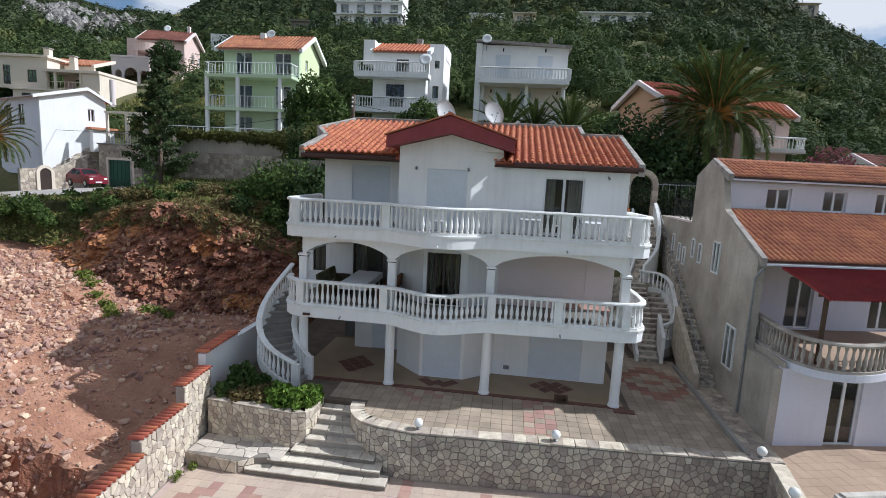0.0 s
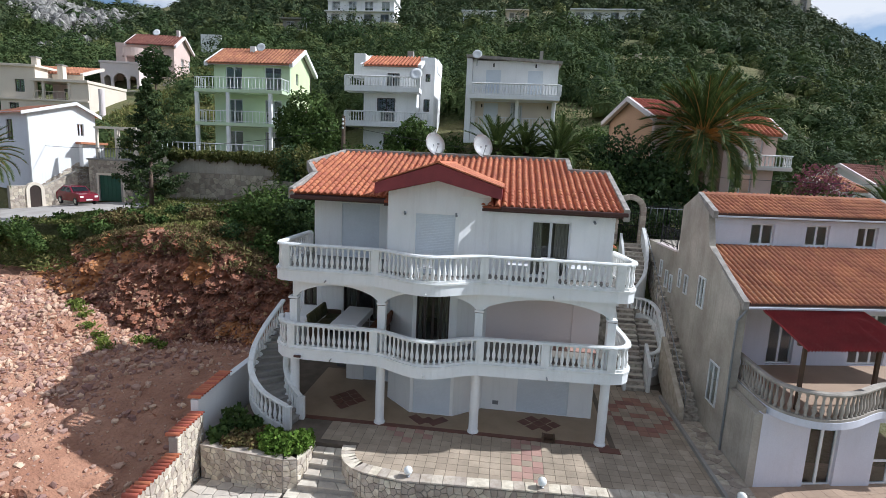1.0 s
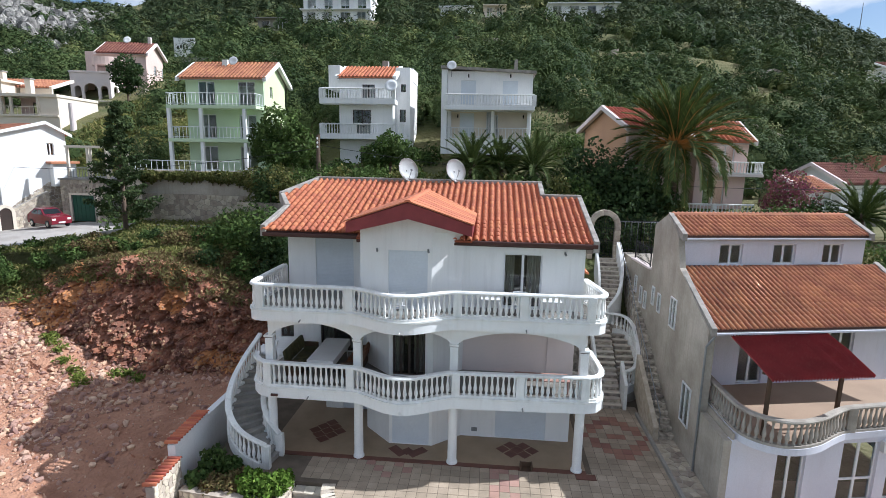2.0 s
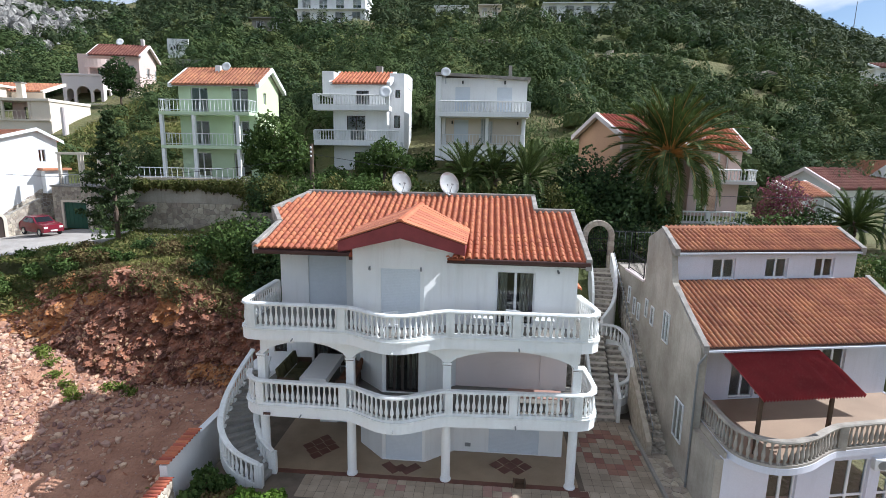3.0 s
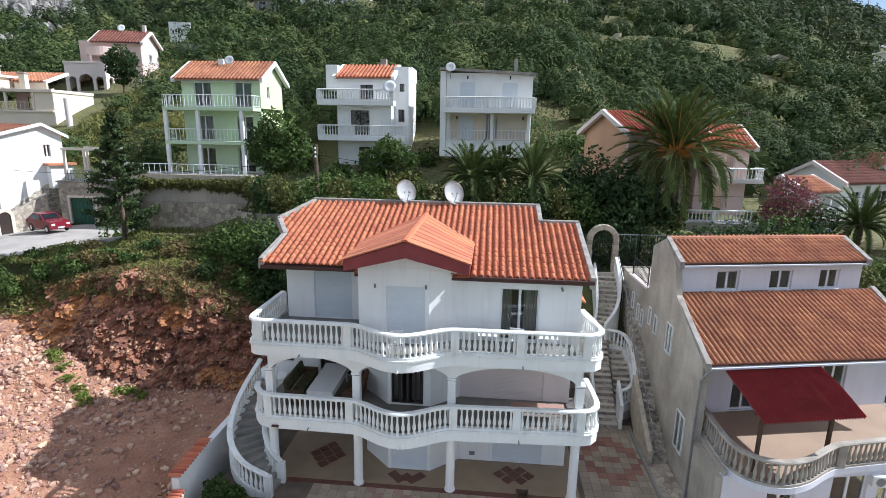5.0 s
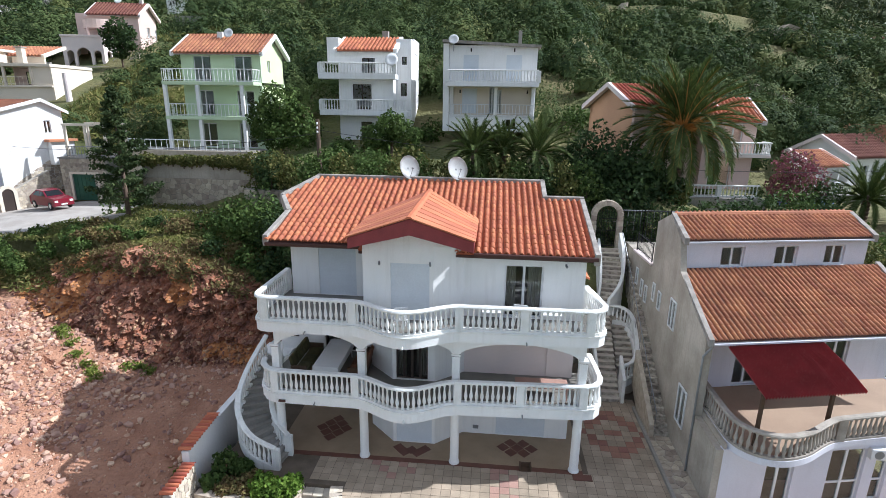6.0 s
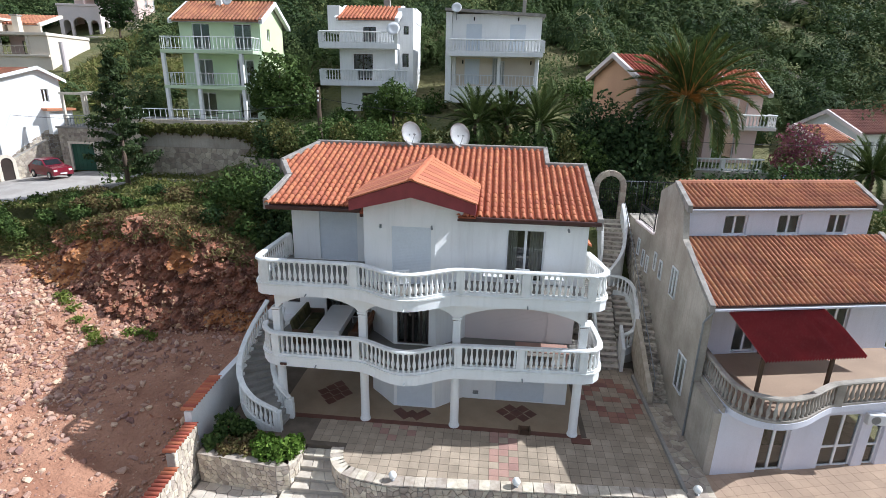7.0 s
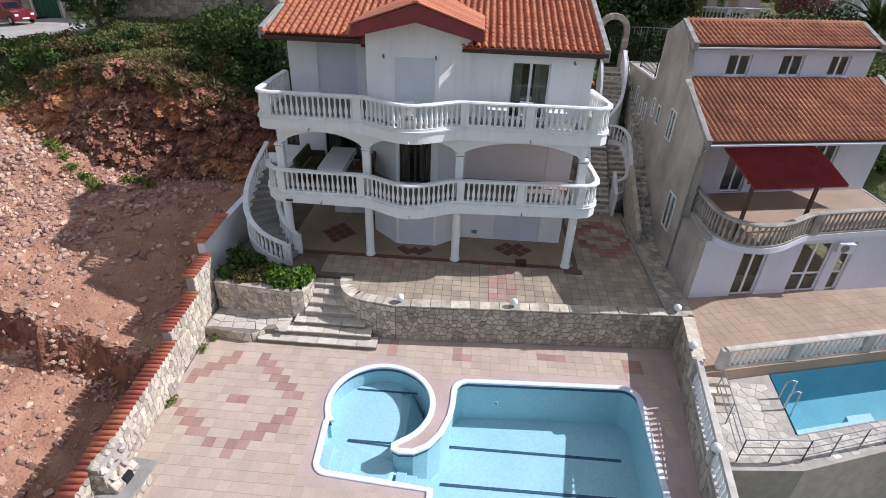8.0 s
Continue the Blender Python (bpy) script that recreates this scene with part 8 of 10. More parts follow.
stones(gw, Matrix(((1, 0, 0, 0), (0, 0, -1, -0.004), (0, 1, 0, 0), (0, 0, 0, 1))), 4.6, 3.3, 0.27, STONE_PALE, seed=171, top=wall_top, keep=lambda x, y: y < wall_top(x) - 0.03 and not (1.05 < x < 2.2 and y < 2.5))
def arch(r, spring, n=10):
    return [(-r, 0.0)] + [(-r * math.cos(math.pi * i / n), spring + r * math.sin(math.pi * i / n)) for i in range(n + 1)] + [(r, 0.0)]
for r_in, r_out, y0, name, mat in ((0.38, 0.60, -0.12, "arch_surround", CREAM_WALL), (0.0, 0.38, -0.06, "arched_door", FRAME_D)):
    b = bmesh.new()
    if r_in:
        ins, outs = arch(r_in, 1.75), arch(r_out, 1.75)
        rows_ = [[b.verts.new((1.62 + x, y, z)) for x, z in pts] for pts, y in ((ins, 0.3), (ins, y0), (outs, y0), (outs, 0.3))]
        for P, Q in zip(rows_, rows_[1:]):
            for i in range(len(P) - 1):
                b.faces.new((P[i], P[i + 1], Q[i + 1], Q[i]))
    else:
        P, Q = [[b.verts.new((1.62 + x, y, z)) for x, z in arch(r_out, 1.75)] for y in (y0, -0.005)]
        b.faces.new(P)
        for i in range(len(P) - 1):
            b.faces.new((P[i], P[i + 1], Q[i + 1], Q[i]))
    bmesh.ops.recalc_face_normals(b, faces=b.faces)
    part(name, b, mat, gw)

ROAD_FRONT = ((-60, 9.0), (-40, 10.2), (-33, 10.6), (-29.6, 11.4), (-27.9, 14.0), (-26.6, 17.6), (-25.9, 19.6), (-26.2, 21.9))
ROAD_BACK = ((-60, 18.0), (-42, 19.0), (-37, 20.2), (-35.2, 21.0), (-33.6, 21.9), (-31, 21.93), (-28.4, 21.94), (-26.4, 21.95))
ROAD_PLAN = list(ROAD_FRONT) + list(ROAD_BACK[::-1])
road = bmesh.new()
grid = []
for (x0, y0), (x1, y1) in zip(ROAD_FRONT, ROAD_BACK):
    for dz in (0.0, -1.6):
        grid.append([road.verts.new((x0 + (x1 - x0) * k / 6, y0 + (y1 - y0) * k / 6, road_z(x0 + (x1 - x0) * k / 6, y0 + (y1 - y0) * k / 6) + dz)) for k in range(7)])
tops, lows = grid[::2], grid[1::2]
for i in range(len(tops) - 1):
    for k in range(6):
        road.faces.new((tops[i][k], tops[i + 1][k], tops[i + 1][k + 1], tops[i][k + 1]))
    road.faces.new((lows[i][0], lows[i + 1][0], tops[i + 1][0], tops[i][0]))
    road.faces.new((lows[i][6], lows[i + 1][6], tops[i + 1][6], tops[i][6]))
solo("road", road, ROAD, "pale concrete lane", "road", "structure")

# beige and pink houses further up
def arcade(t, m, length, h, arches, mat, thick=0.25):
    """A wall with round-headed openings. m: the wall's frame (along, outward, up); arches: (centre, half width, springing height)."""
    b = bmesh.new()
    edge = 0.0
    def quad(p):
        b.faces.new([b.verts.new((u, 0, w)) for u, w in p])
    for c, r, spring in arches:
        quad(((edge, 0), (c - r, 0), (c - r, h), (edge, h)))
        pts = [(c - r * math.cos(math.pi * i / 10), spring + r * math.sin(math.pi * i / 10)) for i in range(11)]
        for (u0, w0), (u1, w1) in zip(pts, pts[1:]):
            quad(((u0, w0), (u1, w1), (u1, h), (u0, h)))
        edge = c + r
    quad(((edge, 0), (length, 0), (length, h), (edge, h)))
    bmesh.ops.remove_doubles(b, verts=b.verts, dist=1e-4)
    bmesh.ops.recalc_face_normals(b, faces=b.faces)
    got = bmesh.ops.extrude_face_region(b, geom=list(b.faces))
    bmesh.ops.translate(b, vec=(0, -thick, 0), verts=[v for v in got["geom"] if isinstance(v, bmesh.types.BMVert)])
    bmesh.ops.transform(b, matrix=m, verts=b.verts)
    return part("arcade_wall", b, mat, t)


bh = block("beige_house", "cream stepped house with a covered roof terrace", (-53.2, 34.0, 11.0), 8)
hwall(bh, (0, 0), (9.3, 0), 0, 3.0, CREAM_WALL, [(0.9, 1.9, 1.2, 2.7)], frame_mat=FRAME_D)
hwall(bh, (9.3, 0.26), (9.3, 7), 0, 5.0, CREAM_WALL)
hwall(bh, (7.4, 0), (9.3, 0), 3.0, 5.0, CREAM_WALL)
hbox(bh, "floor_slab", CREAM_WALL, -0.2, 9.28, -0.2, 6.8, 3.0, 3.2)
hwall(bh, (3.9, 2.4), (7.4, 2.4), 3.2, 5.0, PINK_WALL, [(1.2, 2.6, 3.3, 4.6)], frame_mat=FRAME_D)
hbox(bh, "terrace_roof", CREAM_WALL, 3.4, 9.4, -0.25, 7.0, 5.0, 5.3)
for x in (3.6, 4.6, 7.3):
    hbox(bh, "column", CREAM_WALL, x - 0.12, x + 0.12, -0.1, 0.14, 3.2, 5.0)
hwall(bh, (-2.4, 0.6), (3.4, 0.6), 3.2, 6.5, CREAM_WALL, [(1.0, 1.8, 3.6, 5.6), (3.6, 4.6, 3.9, 5.2)], frame_mat=FRAME_D)
hwall(bh, (3.4, 0.86), (3.4, 6), 5.3, 6.5, CREAM_WALL)
hbox(bh, "roof_slab", CREAM_WALL, -2.6, 3.7, 0.3, 6.4, 6.5, 6.75)
house_roof(bh, -2.6, 7.0, 2.6, 6.6, 6.2, 7.4, (TILE_OLD, TILE_OLD_JOIN), 0.35, 0.5, 0, CREAM_WALL)
hwall(bh, (3.7, 2.8), (7.0, 2.8), 5.3, 6.3, CREAM_WALL)
for x, h in ((2.5, 7.6), (5.2, 6.9)):
    hbox(bh, "chimney", CREAM_WALL, x, x + 0.6, 1.4, 2.0, 5.3, h)
    hbox(bh, "chimney_cap", CONCRETE, x - 0.1, x + 0.7, 1.3, 2.1, h, h + 0.12)
slim_rail(bh, [(3.6, -0.15, 3.2), (7.3, -0.15, 3.2)], 0.8, 0.4, CREAM_WALL)
b = bmesh.new()
cyl(b, (11.0, -0.6, -0.4), (11.0, -0.6, 4.4), 0.3, 0.28, 14)
part("white_cistern", b, PINKWHITE, bh, "tall white upright tank")
pk = block("pink_house", "salmon pink house with an arched terrace and red roof", (-52.9, 48.0, 16.6), 10)
m = Matrix(((1, 0, 0, 0), (0, -1, 0, 0), (0, 0, 1, 0), (0, 0, 0, 1)))
arcade(pk, m, 4.9, 3.7, [(0.85, 0.42, 1.7), (2.45, 0.85, 1.6), (4.1, 0.45, 1.7)], PINKWHITE)
m = Matrix(((0, 1, 0, 4.9), (1, 0, 0, 0.26), (0, 0, 1, 0), (0, 0, 0, 1)))
arcade(pk, m, 3.2, 3.7, [(1.0, 0.5, 1.7), (2.4, 0.45, 1.7)], PINKWHITE)
hwall(pk, (0, 3.4), (0, 0.26), 0, 3.7, PINKWHITE)
hwall(pk, (0.3, 3.4), (8.0, 3.4), 0, 6.9, PINK_WALL, [(0.8, 1.8, 0.4, 2.4), (2.4, 3.6, 0.4, 2.4), (2.4, 3.8, 4.0, 5.8), (5.8, 6.8, 0.6, 2.2), (5.8, 7.0, 4.1, 5.6)], frame_mat=FRAME_D)
hwall(pk, (8.0, 3.66), (8.0, 8.6), 0, 6.9, PINK_WALL, [(2.0, 2.8, 4.3, 5.6), (4.4, 5.0, 4.3, 5.6)])
hbox(pk, "terrace_slab", PINKWHITE, -0.1, 5.0, -0.1, 3.4, 3.7, 3.95)
for x in (2.6, 4.3):
    b = bmesh.new()
    cyl(b, (x, 1.4, 3.95), (x, 1.4, 5.0), 0.16, 0.16, 10)
    part("column", b, PINK_WALL, pk)
b = bmesh.new()
cyl(b, (3.5, 3.0, 4.95), (3.5, 3.0, 6.0), 1.95, 1.95, 28)
part("round_balcony", b, PINK_WALL, pk)
gable(pk, 8.0, 3.4, 8.6, 6.9, 6.0, 8.4, PINK_WALL)
house_roof(pk, 1.8, 8.4, 2.9, 6.0, 6.7, 8.5, (TILE_MAROON, TILE_MAROON), 0.4, 0.6, 0, PINKWHITE)
house_roof(pk, 1.8, 8.4, 9.1, 6.0, 6.7, 8.5, (TILE_MAROON, TILE_MAROON), 0.4, 0.6, 0, PINKWHITE)
hbox(pk, "garden_wall", CREAM_WALL, -1.2, 6.4, -0.9, -0.6, -1.8, 0.25)
hbox(pk, "garden_wall", CONCRETE, -4.8, -1.2, -0.9, -0.6, -1.6, 0.6)
for i in range(8):
    hbox(pk, "outer_step", CREAM_WALL, 5.6 + 0.4 * i, 6.0 + 0.4 * i, 0.6, 1.9, -1.0, 0.1 + 0.28 * i)
slim_rail(pk, [(5.6, 0.5, 0.1), (8.8, 0.5, 2.3)], 0.9, 0.45, METAL)
hbox(pk, "chimney", PINKWHITE, 7.4, 7.8, 5.8, 6.2, 8.3, 9.4)
dish_on(pk, 4.6, 6.2, 8.2, 0.5)
bb = block("white_hoarding", "white painted hoarding wall with dark scrawls", (-58.1, 80, 28.7), 8, "hoarding")
hbox(bb, "panel", WHITE, 0, 3.8, 0, 0.3, -2.5, 2.4, 0)
for i in range(4):
    hbox(bb, "scrawl_bar", RUBBER, 0.6 + i * 0.5, 0.9 + i * 0.5, -0.01, 0.01, 0.4 + 0.2 * (i % 2), 1.0 + 0.15 * (i % 3), 0)
b = bmesh.new()
box(b, -50.5, -45.5, 69.5, 70.0, 22.0, 25.8)
solo("hill_wall", b, CONCRETE, "grey concrete retaining wall on the hillside", "retaining wall", "structure")

# houses to the right behind the neighbour
rh = block("red_roofed_house", "low white house with a weathered dull red roof", (30.6, 30.2, 6.4), 25)
hwall(rh, (0, 0), (8.3, 0), 0, 2.75, WHITE, [(1.2, 2.3, 0.6, 2.0), (4.6, 5.8, 0.6, 2.0)])
hwall(rh, (0, 5.4), (0, 0.26), 0, 2.75, WHITE)
hwall(rh, (8.3, 0.26), (8.3, 5.4), 0, 2.75, WHITE)
gable(rh, 0.25, 0, 5.4, 2.75, 2.7, 4.25, WHITE)
house_roof(rh, -0.3, 8.6, -0.5, 2.7, 2.7, 4.35, (TILE_MAROON, TILE_MAROON), 0.3, 0.45, 0, PINKWHITE)
house_roof(rh, -0.3, 8.6, 5.9, 2.7, 2.7, 4.35, (TILE_MAROON, TILE_MAROON), 0.3, 0.45, 0, PINKWHITE)
hbox(rh, "chimney", TILE_MAROON, 8.0, 8.6, 1.8, 2.4, 3.6, 5.1)
hut = block("red_roofed_shed", "small open white shed with a red lean-to roof", (26.4, 27.3, 6.45), 22, "shed")
hwall(hut, (0, 2.3), (0, 0.0), 0, 2.2, WHITE)
for x in (0.9, 2.25):
    hbox(hut, "post", WHITE, x - 0.08, x + 0.08, -0.1, 0.06, 0, 2.15)
# back wall coloured dark for the shade inside the open shed
hwall(hut, (0.26, 2.3), (2.5, 2.3), 0, 3.0, ROOM_SHADE)
slim_rail(hut, [(0.9, -0.3, 0.0), (3.6, -0.3, 0.0)], 0.85, 0.2)
house_roof(hut, -0.5, 2.7, -0.4, 2.3, 2.15, 3.25, (TILE_OLD, TILE_OLD_JOIN), 0.3, 0.45, 0, PINKWHITE)
b = bmesh.new()
box(b, 22.6, 30.5, 25.1, 25.6, 4.6, 6.75, 0.03)
solo("garden_wall", b, CONCRETE, "low grey stone wall below the shed", "retaining wall", "structure")
b = bmesh.new()
prism(b, [(21.9, 22.9), (25.7, 22.6), (26.2, 24.4), (22.4, 24.7)], 4.6, 6.3)
solo("blue_cover", b, surf("blue_tarpaulin", (0.05, 0.16, 0.50), (0.06, 0.2, 0.55), 1.5, 0.5, 0.2, 8), "blue covered pool tank", "pool cover")
rh2 = block("far_white_house", "white gabled house with a pale tiled roof on the slope", (35.4, 34.0, 6.6), 12)
hwall(rh2, (0, 0), (4.2, 0), 0, 3.6, WHITE, [(0.7, 1.2, 2.3, 3.2), (2.6, 3.3, 2.3, 3.2)], leaves=1)
hwall(rh2, (0, 6), (0, 0.26), 0, 3.6, WHITE)
b = bmesh.new()
A, B = [[b.verts.new((x, y, z)) for x, z in ((0, 3.6), (4.2, 3.6), (2.1, 4.9))] for y in (0.0, 0.25)]
b.faces.new(A)
b.faces.new(B[::-1])
for i in range(3):
    b.faces.new((A[i], A[(i + 1) % 3], B[(i + 1) % 3], B[i]))
part("gable_wall", b, WHITE, rh2)
for x0 in (-0.4, 4.6):
    b = bmesh.new()
    b.faces.new([b.verts.new(p) for p in ((x0, -0.3, 3.4), (2.1, -0.3, 5.0), (2.1, 6.3, 5.0), (x0, 6.3, 3.4))])
    bmesh.ops.solidify(b, geom=list(b.faces), thickness=0.14)
    part("roof", b, TILE_OLD_JOIN, rh2)
lowroof = block("tiled_outbuilding", "long low outbuilding with a pale tiled roof", (32.6, 38.0, 8.2), -14, "outbuilding")
hwall(lowroof, (0, 0), (3.4, 0), 0, 1.9, CREAM_WALL)
house_roof(lowroof, -0.2, 3.6, -0.3, 1.6, 1.85, 2.6, (TILE_OLD, TILE_OLD_JOIN), 0.3, 0.45, 0, PINKWHITE)
lamp_pole = thing("street_pole", "slim dark metal pole beside the neighbour's house", "pole", at=(27.6, 20.0, 3.4))
b = bmesh.new()
cyl(b, (0, 0, 0), (0, 0, 6.4), 0.09, 0.06, 8)
part("pole", b, METAL, lamp_pole)


def villa_far(x, y, w, h, d, storeys, label, mat=WHITE, roof=None, turn=0):
    t = block("hill_house", label, (x, y, land(x, y) - 0.5), turn)
    n = max(2, int(w / 4))
    for s in range(storeys):
        z0, z1 = s * h / storeys, (s + 1) * h / storeys
        hwall(t, (0, s * 0.8), (w, s * 0.8), z0, z1 - 0.1, mat, [((i + 0.25) * w / n, (i + 0.75) * w / n, z0 + 0.5, z1 - 0.5) for i in range(n)], 0.3)
        hbox(t, "floor_slab", mat, -0.4, w + 0.4, s * 0.8 - 1.0, d, z1 - 0.15, z1 + 0.1)
        hwall(t, (w, s * 0.8 + 0.31), (w, d), z0, z1 - 0.1, mat, (), 0.3)
        hwall(t, (0, d), (0, s * 0.8 + 0.31), z0, z1 - 0.1, mat, (), 0.3)
    if roof:
        house_roof(t, -0.4, w + 0.4, -0.8, d / 2, h, h + 1.2, (TILE_MAROON, TILE_MAROON), 0.6, 0.9, 0, mat)


villa_far(-47, 118, 17, 9.5, 8, 3, "large white villa with terraces high on the hillside")
villa_far(-56, 112, 8, 3.5, 6, 1, "grey garden building below the hillside villa", CONCRETE)
villa_far(-13, 122, 8, 6, 7, 2, "white two-storey house high on the hillside", WHITE)
villa_far(-2, 120, 5, 6, 6, 2, "unfinished brown house on the hillside", CREAM_WALL)
villa_far(14, 125, 17, 5.5, 8, 1, "long white building high on the hillside")
villa_far(76, 96, 8, 4.6, 5, 2, "white house with a red roof on the far ridge", WHITE, True)
villa_far(68, 90, 5, 2.6, 4, 1, "small white house below the far ridge", WHITE, True)
villa_far(96, 200, 10, 5, 7, 1, "pale house under the far ridge", CREAM_WALL)
villa_far(-62, 66, 5, 3, 4, 1, "small white hut among the trees", WHITE)

# walls behind the house
b = bmesh.new()
box(b, -22.0, -13.9, 15.9, 16.3, 4.5, 9.15, 0.03)
gwall = solo("garden_wall", b, STAINED, "tall garden wall, plastered above and rubble stone below", "retaining wall", "structure")
b = bmesh.new()
box(b, -22.0, -13.9, 15.86, 15.9, 4.6, 8.05)
part("stone_backing", b, MORTAR, gwall)
stones(gwall, face_frame((-22.0, 15.86), (-13.9, 15.86), 5.65, 1), 8.1, 2.4, 0.36, STONE, seed=163)
b = bmesh.new()
prism(b, [(-25.0, 14.9), (-21.0, 14.7), (-16.6, 14.8), (-16.4, 15.86), (-25.0, 15.86)], 4.6, lambda x, y: 6.12 - 0.18 * max(0, -21 - x))
solo("footpath", b, ROAD, "narrow pale path along the foot of the garden wall", "path", "structure")
bw = thing("stone_garden_wall", "rough stone retaining wall behind the house", "retaining wall", kind="structure", at=(0, 0, 0))
b = bmesh.new()
box(b, -13.8, 5.2, 13.2, 13.6, 4.0, 7.9)
box(b, 5.2, 20.0, 13.2, 13.6, 4.0, 6.7)
part("wall_core", b, MORTAR, bw)
stones(bw, face_frame((-13.8, 13.2), (-6.9, 13.2), 5.5, 1), 6.9, 2.4, 0.42, STONE, seed=160)
stones(bw, face_frame((5.2, 13.2), (13.0, 13.2), 5.3, 1), 7.8, 1.4, 0.36, STONE, seed=161)
slim_rail(bw, [(8.2, 12.4, 5.6), (12.0, 12.4, 5.6)], 1.9, 0.35, METAL)

# utility pole and wires
pole = thing("utility_pole", "weathered grey-brown utility pole behind the house", "utility pole", at=(-9.5, 14.6, 6.9))
b = bmesh.new()
cyl(b, (0, 0, 0), (0, 0, 5.1), 0.16, 0.11, 10)
part("pole", b, BARK, pole)
for k in range(3):
    b = bmesh.new()
    lathe(b, [(0.03, 0), (0.06, 0.04), (0.06, 0.1), (0.02, 0.14)], 8, (0.0, -0.14, 4.3 + 0.25 * k))
    part("insulator", b, DISH, pole)


def wire(a, c, sag, label):
    b = bmesh.new()
    a, c = Vector(a), Vector(c)
    P = [a.lerp(c, i / 24) - Vector((0, 0, sag * 4 * (i / 24) * (1 - i / 24))) for i in range(25)]
    sweep(b, P, [(0.014, 0.0), (0.0, 0.014), (-0.014, 0.0), (0.0, -0.014)])
    solo("overhead_wire", b, RUBBER, label, "cable", group="overhead wires")


wire((-9.5, 14.5, 11.4), (26, 18, 9.4), 0.9, "thin black overhead wire from the pole")
wire((-9.5, 14.5, 11.2), (-40, 22, 9.5), 0.8, "thin black overhead wire from the pole")
mast = thing("antenna_mast", "thin red and white antenna mast on the ridge", "mast", at=(195, 300, 72))
b = bmesh.new()
cyl(b, (0, 0, 0), (0, 0, 22), 0.3, 0.15, 6)
part("mast", b, METAL, mast)
# ---------- plants ----------
CRAGS = ((-143, 140, 30, 4.0), (-134, 147, 60, 5.0), (-166, 166, 60, 5.2), (-116, 117, 60, 4.4), (-124, 124, 40, 4.2), (-95, 96, 20, 2.8), (-84, 77, 16, 2.2), (-74, 70, 5, 1.2), (-160, 190, 40, 4.4))
CLEAR = [(-28, -15, 19.5, 31), (-13.5, -4.5, 23.5, 31.5), (-3.4, 5, 21.8, 30.5), (6, 19.5, 18.5, 26), (-60, -25, 13.5, 22.5), (-46, -33, 16, 29), (-56.5, -41, 31.5, 42), (-56, -42.5, 40.5, 58), (22, 42, 18, 34), (-60.5, -52.5, 71, 82), (-49, -28, 112, 128), (-58, -47, 108, 119), (-14, 4, 116, 130), (12, 32, 120, 134), (-51, -45, 67, 71), (62, 84, 84, 104)]


def free(x, y):
    return not any(a < x < b and c < y < d for a, b, c, d in CLEAR) and not any(math.hypot(x - a, (y - b) * 0.8) < 2.0 * c for a, b, n, c in CRAGS)


TRACKS = [[(30.8, 50.6), (32.5, 47.3), (35, 41)], [(33, 71), (37, 72), (48.5, 75.5), (54, 76), (64, 80)], [(-6, 79), (-0.4, 77.5), (4, 72), (13, 74), (22, 82)], [(-48, 70), (-38.7, 70), (-35, 76), (-22, 80)], [(40, 96), (56, 100), (74, 108)], [(-34, 100), (-20, 99), (-6, 104)]]


def near_track(x, y, w):
    for tr in TRACKS:
        for (x0, y0), (x1, y1) in zip(tr, tr[1:]):
            dx, dy = x1 - x0, y1 - y0
            t = max(0, min(1, ((x - x0) * dx + (y - y0) * dy) / (dx * dx + dy * dy)))
            if math.hypot(x - x0 - dx * t, y - y0 - dy * t) < w:
                return True
    return False


for tr in TRACKS:
    b = bmesh.new()
    P = smooth_path([(x, y, land(x, y) + 0.5) for x, y in tr], 2.0)
    P = [Vector((p.x, p.y, land(p.x, p.y) + 0.45)) for p in P]
    sweep(b, P, [(-0.7, -2.5), (-0.7, 0.0), (0.7, 0.0), (0.7, -2.5)])
    solo("terrace_track", b, TRACK, "pale stony terrace track across the scrub", "path", "structure")


dome = bmesh.new()
bmesh.ops.create_icosphere(dome, subdivisions=1, radius=1)
bmesh.ops.delete(dome, geom=[v for v in dome.verts if v.co.z < -0.6], context="VERTS")
dome.verts.index_update()
dome_v = np.array([v.co for v in dome.verts])
dome_f = np.array([[v.index for v in f.verts] for f in dome.faces])
dome.free()


def grassy(x, y):
    """Open grass between the pink and the green house."""
    return step01(-50, -44, x) * step01(-22, -27, x) * step01(26, 29, y) * step01(66, 58, y)


